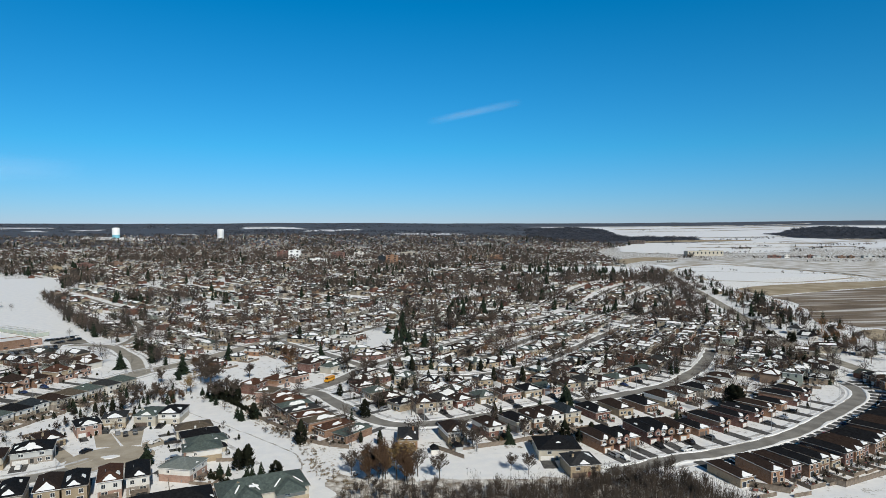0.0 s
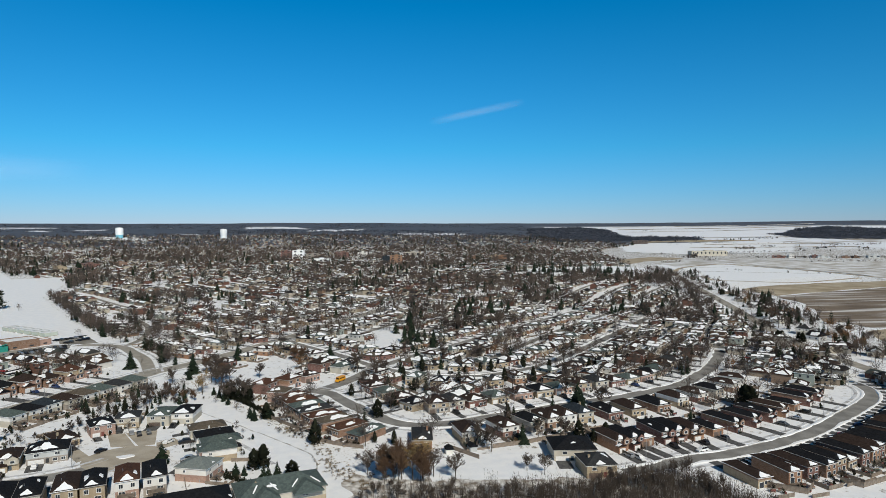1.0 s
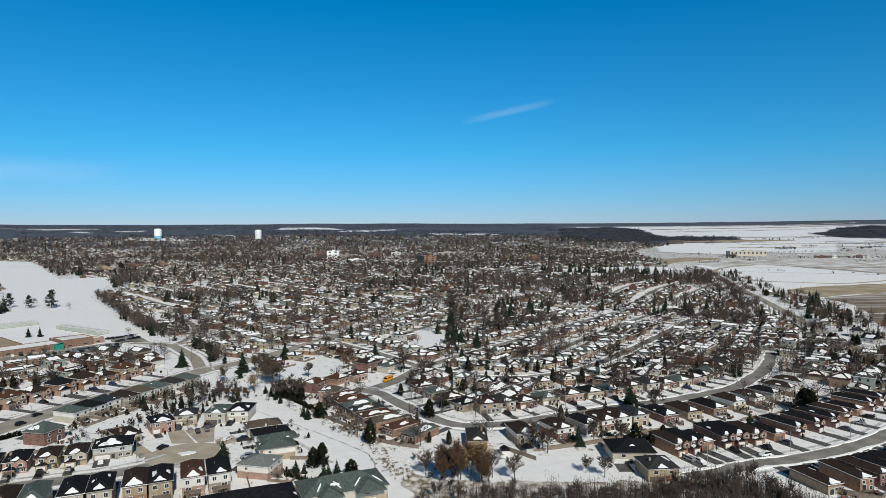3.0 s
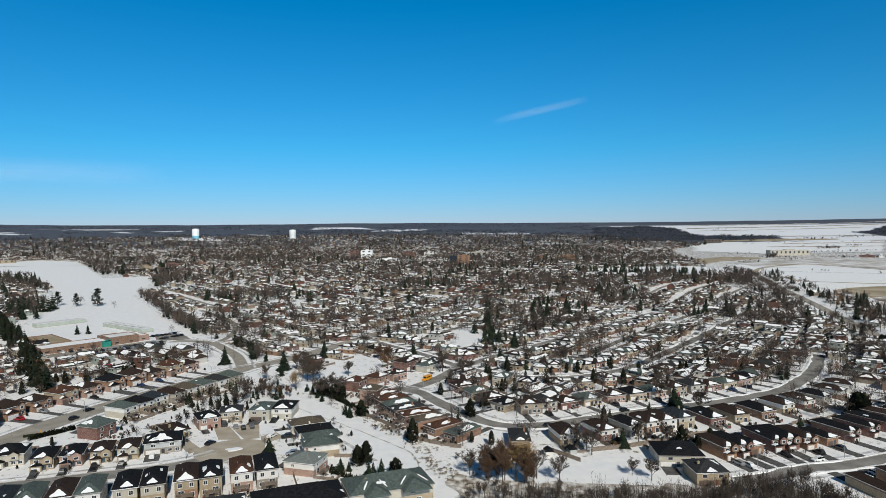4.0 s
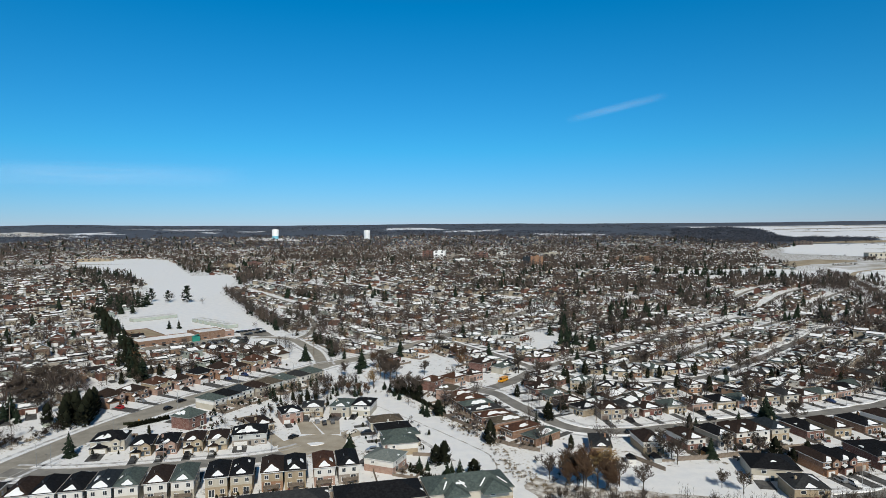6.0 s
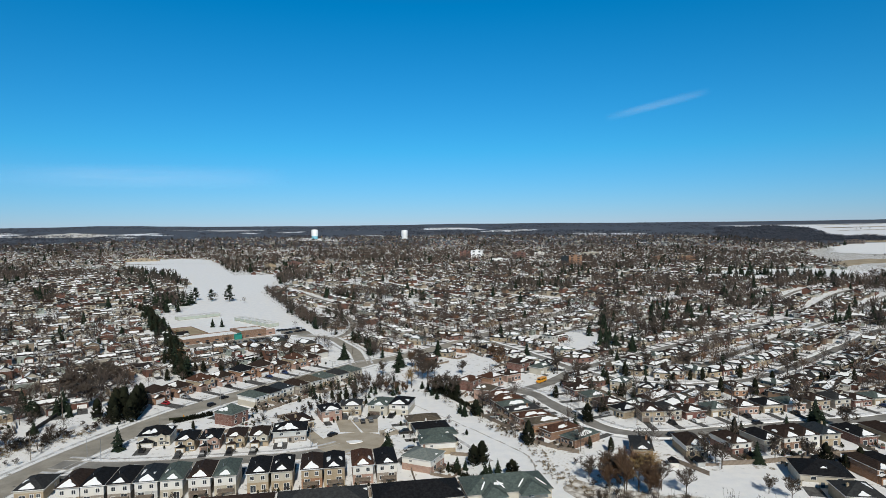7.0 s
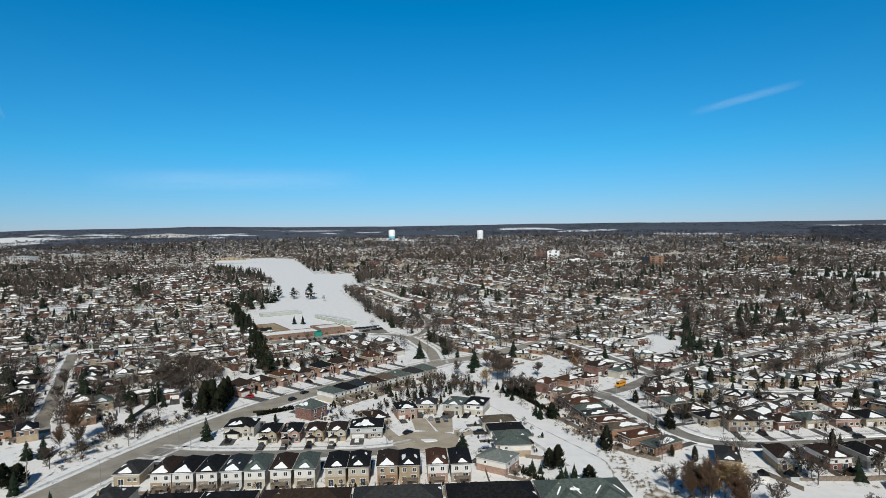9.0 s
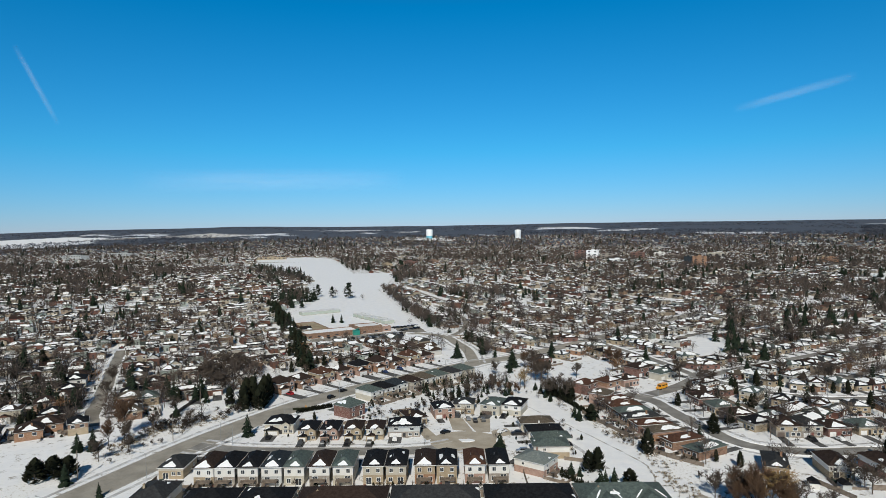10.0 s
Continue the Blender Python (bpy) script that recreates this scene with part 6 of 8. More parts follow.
def tree_kind(key, made, wood_mat, leaf_mat, label, category, group, crown):
    wood, leaf = made
    tm, lm = wood.mesh("trunk", wood_mat), leaf.mesh(crown, leaf_mat)
    TREES[key] = (tm, lm, label, category, group, crown, [])


rt = random.Random(21)
for k in range(5):
    tree_kind(("bare", k), bare_tree(rt, 10, 0.8, 4, (9, 7, 6, 5), 0.2, 0, 0.07), M["bark"], M["near_twig"], "leafless broadleaf tree with grey-brown branches", "tree", "bare trees", "crown")
for k in range(5):
    tree_kind(("slim", k), bare_tree(rt, 9, 0.42, 3, (12, 8, 6), 0.08, 0, 0.06), M["bark"], M["near_twig"], "slim leafless sapling in the thicket", "tree", "thicket saplings", "crown")
for k in range(3):
    tree_kind(("bush", k), bare_tree(rt, 3.2, 1.0, 3, (9, 6, 4), 0.05), M["bark"], M["twig"], "leafless twiggy bush standing in snow", "bush", "bare bushes", "crown")
for k in range(2):
    tree_kind(("copse", k), bare_tree(rt, 8.5, 0.42, 3, (20, 11, 7), 0.09, 0, 0.032), M["bark"], M["oak_twig"], "many-branched leafless tree with brown twigs", "tree", "brown copse", "crown")
for k in range(2):
    tree_kind(("willow", k), bare_tree(rt, 11, 0.6, 4, (9, 6, 4, 3), 0.22, 0.18), M["bark"], M["willow"], "tall tree with golden-brown hanging twigs", "tree", "golden willows", "crown")
for k in range(2):
    tree_kind(("russet", k), bare_tree(rt, 9, 0.7, 4, (8, 6, 5, 3), 0.18), M["bark"], M["russet"], "tree holding on to its russet dead leaves", "tree", "russet trees", "crown")
for k in range(4):
    tree_kind(("fir", k), conifer(rt, 10, 2.3 + 0.3 * k, 15), M["bark"], M["needles"], "dark green pointed spruce tree", "tree", "spruces", "crown")
for k in range(3):
    tree_kind(("pine", k), pine_tree(random.Random(40 + k), 15), M["bark"], M["needles"], "tall dark pine with uneven layered branches", "tree", "pines", "crown")
for k in range(3):
    tree_kind(("cedar", k), cedar(rt, 7, 1.9), M["bark"], M["cedar"], "dense dark evergreen cedar", "tree", "cedars", "crown")


MID_TREES = {}
BUILT = [0]


def tree(kind, k, x, y, size=1.0, wide=1.0, guard=1.2, single=True):
    """A tree or bush as a thing of its own, or, further off, one of many."""
    tm, lm, label, category, group, crown, _ = TREES[(kind, k)]
    take(x, y, guard)
    if not single or (category == "tree" and BUILT[0] >= 300):
        MID_TREES.setdefault(kind, []).append((x, y, land(x, y), (x * 37 + y * 91) % 360, size * wide, size * wide, size))
        return
    if category == "tree":
        BUILT[0] += 1
    t = new("tree" if category == "tree" else "bush", tm)
    tagged(t, label, category, group)
    t.matrix_basis = pose(x, y, land(x, y), 0, 0, (x * 37 + y * 91) % 360) @ Matrix.Diagonal((size * wide, size * wide, size, 1))
    c = new(crown, lm)
    c.parent = t


rt = random.Random(5)
# single trees
for x, y, s in ((-108, 400, 1.15), (-68, 380, 1.25), (-48, 413, 1.0), (-47.5, 234.6, 0.8), (-152.6, 228.7, 0.95), (64.5, 427, 1.3), (71, 435.2, 1.5), (76.4, 441.4, 1.3), (82.5, 438, 1.2), (128.6, 281.9, 1.1), (90.9, 261.5, 0.7), (-19.9, 220.4, 0.45), (-16.9, 219.1, 0.4),
                (-183.7, 169, 0.8), (-164.5, 163.9, 0.5), (162.8, 241.4, 0.8), (-47.1, 329.6, 0.42), (-43.4, 323.7, 0.5), (-40.3, 316.4, 0.48), (-37, 310, 0.4), (-21.5, 282, 0.6), (-23.7, 286.4, 0.6), (-66.7, 365.1, 0.7), (-9.7, 211.1, 0.6), (-8.3, 213.2, 0.55), (-5.5, 214.5, 0.6), (476, 614, 1.4), (476, 605, 1.3), (491, 628, 1.5), (484, 630, 1.4), (470, 583, 1.0), (431, 451, 0.9), (390, 393, 0.9), (86.4, 233.4, 0.8), (111.7, 270, 0.7), (127.7, 274.8, 0.85), (-243.9, 266, 1.3), (-238.2, 268.7, 1.1), (-355.1, 298.9, 1.5), (-263.2, 238.9, 1.0), (-256.1, 237.3, 0.8), (-258.7, 243.8, 1.1), (-206.9, 196.1, 0.75), (-202.1, 199, 0.9), (-210.2, 270.8, 0.9), (-212, 277.5, 1.1), (-202.3, 268.9, 0.7), (-217.8, 276.4, 0.95), (-253.6, 273.6, 0.9), (-276.8, 301.7, 1.1), (-219.6, 269.1, 0.8), (-235.6, 280.5, 1.0), (-308, 300.7, 1.1), (-200.7, 244.8, 0.6), (-48.8, 422.2, 1.0), (-7, 484, 1.1), (10.2, 411.1, 1.0), (65.2, 395.4, 0.9), (-15.8, 284.3, 0.75), (-21.6, 283.3, 0.5), (-259.2, 527, 0.8), (-251.2, 528, 0.8)):
    tree("fir", rt.randrange(4), x, y, s, 1.3)
for x, y, s in ((-377.5, 726, 1.05), (-353.7, 718, 0.95), (-330.3, 716.5, 1.3)):
    tree("pine", rt.randrange(3), x, y, s)
for x, y in ((-653, 1059), (-645, 1062), (-634, 1051), (-629, 1062), (-622, 1058), (-615, 1063), (-606, 1052), (-594, 1041), (-582, 1029), (-574, 1031), (-567, 1027), (-517, 864), (-557, 909), (-527, 895), (-540, 900), (-570, 925), (-590, 960), (-610, 1000), (-640, 1030), (-367, 676), (-361, 677), (-366, 694), (-385, 656), (-370, 641), (-374, 657), (-366, 659), (-398, 672), (-390, 664), (-380, 648), (-574, 1265), (-567, 1264), (-553, 1290), (-545, 1288), (-533, 1276)):
    tree("fir", rt.randrange(4), x, y, rt.uniform(1.0, 1.75), 1.35, single=False)
for x, y, s in ((-306.3, 702.5, 0.75), (-357, 735, 1.0), (-186, 531, 0.6)):
    tree("bare", rt.randrange(2), x, y, s, single=False)
for x, y, s, w in ((-14.2, 223.6, 1.0, 1.5), (-11.2, 224.8, 1.15, 1.4), (6, 247, 1.25, 1.3), (32.4, 277.1, 1.1, 1.5), (29.5, 343.4, 0.75, 1.9), (110, 234.4, 1.0, 1.5), (349, 403, 1.0, 1.7), (350, 408, 0.9, 1.7), (335, 411, 1.1, 1.9), (341, 414, 1.0, 1.8), (-16.5, 283.8, 0.95, 1.6), (-0.6, 214.1, 0.8, 2.0), (-169.5, 263.5, 1.35, 1.5), (-174, 260, 1.1, 1.4), (21.8, 315.9, 0.8, 1.3), (40.6, 291.3, 0.9, 1.5), (203.6, 262.7, 1.4, 2.2), (208.8, 265.6, 1.2, 2.0), (120.6, 232.6, 0.9, 1.6), (114.4, 229.7, 0.7, 1.4), (-196.3, 168.5, 1.0, 2.2), (-192.2, 172.4, 1.1, 2.2), (-188.8, 175.3, 1.0, 2.2), (-199.8, 172, 0.9, 2.2)):
    tree("cedar", rt.randrange(3), x, y, s, w)
for x, y, s in ((-178, 264.6, 1.6), (-176.3, 270.3, 1.8), (-181.8, 272.6, 1.7), (-174.5, 277.3, 1.75), (-186.6, 265.7, 1.3), (-176.5, 283.8, 1.6), (-171.8, 270, 1.6), (-183, 279, 1.5)):      # dark clump by the road
    tree("cedar", rt.randrange(3), x, y, s, 1.3)
for k in range(12):                                                                      # cedars standing along the corridor
    t = k / 11
    tree("cedar" if k % 3 else "bare", rt.randrange(3), -41 + 13 * t + rt.uniform(-1.5, 1.5), 320 - 10 * t + rt.uniform(-1.5, 2.5), rt.uniform(0.8, 1.2), 1.3)
for k in range(46):                                                                      # clipped dark hedge
    t = k / 45
    tree("cedar", rt.randrange(3), -31.5 + 18.3 * t + rt.uniform(-0.3, 0.3), 313.2 - 29.7 * t + rt.uniform(-0.3, 0.3), rt.uniform(0.30, 0.38), 1.3, 0.5, single=False)
for k in range(20):                                                                      # low dark hedge beside the wide road
    t = k / 19
    tree("cedar", rt.randrange(3), -148.2 + 11 * t + rt.uniform(-0.3, 0.3), 263.2 + 12.5 * t + rt.uniform(-0.3, 0.3), rt.uniform(0.26, 0.34), 1.7, 0.5, single=False)
for k in range(15):                                                                      # young cedars along a garden edge
    t = k / 14
    tree("cedar", rt.randrange(3), -23.3 + 10.4 * t, 218.1 - 9.2 * t, rt.uniform(0.26, 0.36), 1.0, 0.4)
for k in range(170):                                                                     # tall dark conifer belt behind the left houses
    t = k / 169
    a, b, q = ((-378, 617), (-252, 443), t / 0.6) if t < 0.6 else ((-252, 443), (-184, 340), (t - 0.6) / 0.4)
    tree("cedar" if k % 3 else "fir", rt.randrange(3), a[0] + (b[0] - a[0]) * q + rt.uniform(-5, 5), a[1] + (b[1] - a[1]) * q + rt.uniform(-5, 5), rt.uniform(0.8, 1.35), 1.25, single=False)
for k in range(26):                                                                      # spruces on the park's edge
    tree("fir", rt.randrange(4), -536.9 - 251.7 * k / 25 + rt.uniform(-8, 8), 979.8 + 282.5 * k / 25 + rt.uniform(-8, 8), rt.uniform(1.0, 1.6), single=False)
for k in range(14):
    tree("fir" if k % 2 else "bare", rt.randrange(4), -393.3 - rt.uniform(0, 50), 723.2 + rt.uniform(-30, 60), rt.uniform(0.9, 1.4), single=False)
tree("copse", 0, -201, 214, 1.9, 1.25)
for x, y, s in ((-193.8, 222.5, 0.95), (-202.8, 247.1, 0.9), (-190.4, 189.8, 0.9), (-231.7, 305.2, 1.2), (-222, 298.5, 1.3), (-221.1, 307, 1.2), (-225.8, 324.2, 1.3), (-227.2, 333.6, 1.2), (-233.3, 327.7, 1.3), (-213, 290, 1.1), (-205, 285, 1.2), (-278.4, 288.6, 1.1), (-257.7, 262.3, 1.0), (-217.5, 314, 1.2), (-218.6, 322.9, 1.2), (-232.5, 312.7, 1.1), (-212.7, 323.4, 1.2), (-209.1, 290.1, 0.8), (-196.9, 283.8, 0.7), (-188.5, 239.6, 0.6), (-53.1, 355.9, 1.15), (-46.2, 345.7, 1.2), (-50, 351, 1.0), (-71.1, 335.3, 0.6), (-64.9, 326.3, 0.6), (-77.4, 306.3, 0.7), (-74.2, 316.2, 0.7), (-80, 311, 0.8), (72.2, 226.9, 1.0), (104.6, 234.7, 0.9), (136.9, 272.5, 1.1), (79.9, 206.7, 0.6), (137.9, 323.2, 1.0), (102.6, 376.8, 1.1), (154, 369, 1.2), (391, 414, 1.1), (320, 348, 1.1), (330, 349, 1.0), (395, 393, 0.9), (355, 445, 1.0), (355, 454, 1.1), (82, 386.5, 1.0), (85.7, 360.7, 0.9), (30.8, 208.9, 1.15), (24.8, 212.2, 0.85), (36, 206.5, 1.0), (47, 207, 1.0), (54, 204, 0.9), (-44, 358.4, 1.0), (-28.2, 361.7, 0.9), (-193.8, 206.2, 1.1), (-187.5, 201.4, 0.7), (68.5, 234.4, 1.0), (94.2, 237.6, 0.9), (127, 294.4, 1.1), (26.4, 367.1, 1.2), (40.5, 354, 1.0), (84.8, 201.9, 0.75), (71.5, 231.2, 0.7), (-73.5, 356.7, 0.9)):
    tree("bare", rt.randrange(5), x, y, s, 1.25 if s > 1.1 else 1.0)
for x, y, s in ((39.5, 205, 1.3), (43, 206, 1.1), (-53, 331, 1.05), (-55.5, 333, 0.8)):
    tree("willow", rt.randrange(2), x, y, s)
for x, y, s in ((-6.1, 377.3, 1.05), (-9, 380, 0.9), (431, 514, 1.1), (454, 523, 0.9), (459, 532, 0.9), (116.3, 395.4, 0.9), (284.3, 324.2, 0.9), (330.3, 459.6, 1.0)):
    tree("russet", rt.randrange(2), x, y, s)
for x, y, s in ((-60, 378, 1.2), (-54, 372, 1.3), (-47, 354, 1.2), (-6, 396, 1.2), (-11, 404, 1.2), (37, 356, 1.0), (-200.5, 205, 1.2)):
    tree("copse" if s == 1.2 else "bare", rt.randrange(2), x, y, s, 1.25)
for k in range(34):                                                                      # brown bushes below the crossing
    x, y = -68 + rt.gauss(0, 9), 322 + rt.gauss(0, 10)
    if free(x, y, 0.3):
        tree("bush" if k % 4 else "copse", rt.randrange(2), x, y, rt.uniform(0.5, 1.1) if k % 4 else rt.uniform(0.4, 0.65), 1.1, 0.3)
for k in range(40):                                                                      # trees and hedges on the crossing road's east side
    p, t = at_length(C, rt.uniform(14, 90))
    q = rt.uniform(8, 17)
    tree(("bare", "bare", "cedar", "fir")[k % 4], rt.randrange(3), p.x + t.y * q, p.y - t.x * q, rt.uniform(0.5, 1.1), 1.15, 0.5, single=False)
for k in range(30):                                                                      # garden trees behind the brick houses
    t = rt.random()
    tree("bare" if k % 3 else "cedar", rt.randrange(3), -196 + 58 * t + rt.gauss(0, 4), 335 + 78 * t + rt.gauss(0, 4), rt.uniform(0.5, 1.0), 1.15, 0.5, single=False)
for k in range(260):                                                                     # dark growth between the old gardens
    x, y = rt.uniform(-407, -252), rt.uniform(225, 334)
    if inside(x, y, [(-420, 330), (-364, 345), (-250, 240), (-262, 222), (-300, 220)]) and free(x, y, 0.4):
        tree(("bare", "bare", "cedar", "fir", "bare")[k % 5], rt.randrange(3), x, y, rt.uniform(0.7, 1.35), 1.3, 0.5, single=False)
for k in range(46):                                                                      # tall old trees behind the upper street
    t = rt.random()
    x, y = 60 + 125 * t + rt.gauss(0, 4), 500 + 22 * t + 9 * math.sin(9 * t) + rt.gauss(0, 5)
    if off_road(x, y, 1.5):
        tree("fir" if k % 5 == 0 else "bare", rt.randrange(4), x, y, rt.uniform(0.85, 1.3), 1.15, 0.8, single=False)
for k in range(44):                                                                      # trees along the side street by the park
    p, t = at_length(N, rt.uniform(10, 170))
    q = rt.choice((-1, 1)) * rt.uniform(4, 12)
    tree("bare" if k % 4 else "fir", rt.randrange(4), p.x + t.y * q, p.y - t.x * q, rt.uniform(0.6, 1.2), 1.1, 0.5, single=False)
for k in range(34):                                                                      # garden trees below the school
    x, y = rt.uniform(-205, -122), rt.uniform(385, 452)
    if free(x, y, 0.5) and off_road(x, y, 2):
        tree("fir" if k % 5 == 0 else "bare", rt.randrange(4), x, y, rt.uniform(0.5, 0.95), 1.1, 0.5, single=False)
for k in range(22):                                                                      # bare grove behind the roadside bank
    x, y = -214 + rt.gauss(0, 8), 302 + rt.gauss(0, 14)
    if free(x, y, 0.3):
        tree("bare", rt.randrange(4), x, y, rt.uniform(0.9, 1.4), 1.1, 0.5, single=False)
for k in range(11):                                                                      # brown copse at the corridor's end
    x, y = 36 + rt.uniform(-7, 9), 205 + rt.uniform(-7, 9)
    tree("copse", rt.randrange(2), x, y, rt.uniform(0.85, 1.45), 1.15, 0.4)
THICKET = [(31.7, 201.7), (51.9, 193.9), (78.2, 187.8), (92.5, 188.4), (113, 192.8), (129.4, 195.3), (137, 180.7), (146.3, 158.9), (71, 156.4), (20.4, 163.3), (21.3, 193.9)]
made = 0
for k in range(900):
    x, y = rt.uniform(18, 148), rt.uniform(155, 203)
    if made < 110 and inside(x, y, THICKET) and free(x, y, 0.7, roads=True):
        tree("slim" if rt.random() < 0.8 else "bush", rt.randrange(3), x, y, rt.uniform(0.5, 0.85), 1.0, 0.6)
        made += 1
BRUSH = []
for k in range(3400):
    x, y = rt.uniform(18, 148), rt.uniform(150, 203)
    if len(BRUSH) < 1100 and inside(x, y, THICKET) and off_road(x, y, 1.5) and free(x, y, 0.2) and rt.random() < (x - 10) / 70:
        BRUSH.append((x, y, 0, rt.uniform(0, 360), rt.uniform(0.8, 1.2), rt.uniform(0.8, 1.2), rt.uniform(0.5, 0.95) if x > 60 else rt.uniform(0.35, 0.7)))
BANK = [(-193.5, 226.3), (-196.3, 217.4), (-190.3, 197.8), (-189.1, 202.8), (-197, 208.1), (-194.8, 207.5), (-197.1, 215.8), (-195, 220.5), (-195.6, 227.6), (-194.2, 232.6), (-186.4, 233.4), (-186.6, 238.5), (-182.3, 241.6), (-179.8, 250.1), (-178.9, 257.4)]
for k in range(40):                                                                      # dark bushes by the wide road
    x, y = rt.choice(BANK)
    x, y = x + rt.gauss(0, 2), y + rt.gauss(0, 2.5)
    if free(x, y, 0.3):
        tree("bush", rt.randrange(3), x, y, rt.uniform(0.8, 1.5), 1.2, 0.3)
for x, y, s in ((-222.1, 269.3, 1.0), (-228.6, 273.9, 1.0), (-252.2, 273.5, 1.1), (-264.1, 285.3, 1.2), (-216.6, 266.5, 0.9), (-256.6, 324.5, 0.7), (-244.6, 313.9, 0.8), (-83.7, 298.8, 0.7), (-81.6, 304.4, 0.75), (-77.6, 304.8, 0.6)):
    tree("cedar" if s < 0.95 else "fir", rt.randrange(3), x, y, s, 1.2, single=False)
for k in range(26):                                                                      # twiggy growth between the gardens
    x, y = rt.choice(((-93.3, 286), (-95.6, 299.6), (-75.1, 316.4), (-71.4, 329), (-65, 329.5), (-88, 292)))
    x, y = x + rt.gauss(0, 2.5), y + rt.gauss(0, 2.5)
    if free(x, y, 0.3):
        tree("bush", rt.randrange(3), x, y, rt.uniform(0.7, 1.3), 1.1, 0.3)
for k in range(16):                                                                      # shrubs on the roadside bank
    t = rt.random()
    x, y = -186 - 14 * t + rt.uniform(-3, 3) + 9 * math.sin(3 * t), 190 + 80 * t + rt.uniform(-3, 3)
    if free(x, y, 0.5):
        tree("bush" if k % 4 else "slim", rt.randrange(3), x, y, rt.uniform(0.6, 1.2), 1.0, 0.5)
for k in range(40):                                                                      # scrub along the corridor and the road
    t = rt.random()
    x, y = [(20 + 12 * t + rt.uniform(-5, 5), 240 - 40 * t + rt.uniform(-6, 6)), (-179 - 20 * t + rt.uniform(-6, 6), 262 - 92 * t + rt.uniform(-4, 4)), (-10 + 30 * t, 266 - 25 * t + rt.uniform(-4, 4))][k % 3]
    if free(x, y, 0.6):
        tree("bush", rt.randrange(3), x, y, rt.uniform(0.5, 1.1), 1.0, 0.5)
for k in range(150):                                                                     # trees between park and houses
    t = k / 149
    x, y = (-162.2 - 63.6 * t * 2, 514.8 + 104.8 * t * 2) if t < 0.5 else (-225.8 - 110.9 * (t - 0.5) * 2, 619.6 + 218.2 * (t - 0.5) * 2)
    tree("bare" if k % 4 else "fir", rt.randrange(4), x + 7 + rt.uniform(-6, 6), y + rt.uniform(-4, 8), rt.uniform(0.7, 1.15), single=False)

FAR_BARE, FAR_FIR = [], []
# wood at the town's edge and conifers in the town park
for k in range(750):
    x, y = rt.uniform(425, 660), rt.uniform(670, 1180)
    if inside(x, y, WOOD_EDGE):
        FAR_BARE.append((x, y, 0, rt.uniform(0, 360), 1.1, 1.1, rt.uniform(0.5, 0.8)))
for k in range(70):
    tree("fir", rt.randrange(4), 335 + 190 * k / 69 + rt.uniform(-9, 9), 1150 - 95 * k / 69 + rt.uniform(-9, 9), rt.uniform(1.2, 1.9), 1.2, single=False)
# belts and groves of trees through the town
GROVES = [([(100.8, 691.9), (124, 624.6), (106.1, 535.9), (68.6, 512.4)], 50, 0.15, 1.3), ([(62.9, 505), (85.5, 505), (78, 450), (57, 450)], 24, 0.8, 1.15), ([(136.4, 652.5), (202.3, 661.2), (163.4, 526.8), (104.3, 501.2)], 75, 0.4, 1.2),
          ([(150, 990), (340, 1006), (255, 761), (114, 782)], 120, 0.12, 1.2), ([(265, 800), (315, 768), (244, 595), (199, 611)], 80, 0.15, 1.2), ([(-851, 1319), (-726, 1322), (-497, 903), (-559, 866)], 150, 0.5, 1.2), ([(-436, 743), (-374, 707), (-330, 606), (-354, 602)], 60, 0.5, 1.2),
          ([(-1146, 1311), (-1062, 1313), (-743, 918), (-799, 913)], 140, 0.35, 1.2), ([(-668, 825), (-637, 828), (-546, 708), (-572, 705)], 70, 0.6, 1.1), ([(-420, 1160), (-336, 1060), (-330, 900), (-390, 1020)], 90, 0.2, 1.2), ([(-60, 1250), (260, 1180), (300, 1290), (-20, 1380)], 90, 0.2, 1.4), ([(-500, 1560), (-180, 1500), (-160, 1600), (-480, 1700)], 90, 0.25, 1.4),
          ([(-240, 760), (-150, 720), (-130, 770), (-220, 820)], 80, 0.3, 1.2), ([(0, 860), (90, 850), (100, 900), (10, 920)], 70, 0.4, 1.2), ([(300, 1500), (600, 1420), (640, 1560), (330, 1640)], 90, 0.3, 1.4), ([(-900, 800), (-780, 760), (-760, 850), (-870, 900)], 110, 0.5, 1.2)]
for poly, n, firs, tall in GROVES:
    xs, ys = [p[0] for p in poly], [p[1] for p in poly]
    for k in range(n * 3):
        x, y = rt.uniform(min(xs), max(xs)), rt.uniform(min(ys), max(ys))
        if n > 0 and inside(x, y, poly):
            n -= 1
            if (free(x, y, 0.5) or rt.random() < 0.1) and off_road(x, y, 1.5) and not inside(x, y, PARK):
                (FAR_FIR if rt.random() < firs else FAR_BARE).append((x, y, land(x, y), rt.uniform(0, 360), rt.uniform(0.9, 1.3) * tall, rt.uniform(0.9, 1.3) * tall, rt.uniform(0.8, 1.2) * tall))
                take(x, y, 1.2)
for ax, ay, bx, by, n, deep in ((-826, 1694, -560, 1210, 120, 45), (-560, 1205, -440, 1262, 60, 16), (-1150, 3215, -960, 3215, 26, 20)):
    for k in range(n):                                                                   # belt along the park's far side
        t, o = rt.random(), rt.uniform(5, deep)
        x, y = ax + (bx - ax) * t + o * 0.87, ay + (by - ay) * t + o * 0.49
        (FAR_FIR if rt.random() < (0.15 if ay < 3000 else 0.9) else FAR_BARE).append((x, y, land(x, y), rt.uniform(0, 360), rt.uniform(0.9, 1.4), rt.uniform(0.9, 1.4), rt.uniform(0.7, 1.1)))
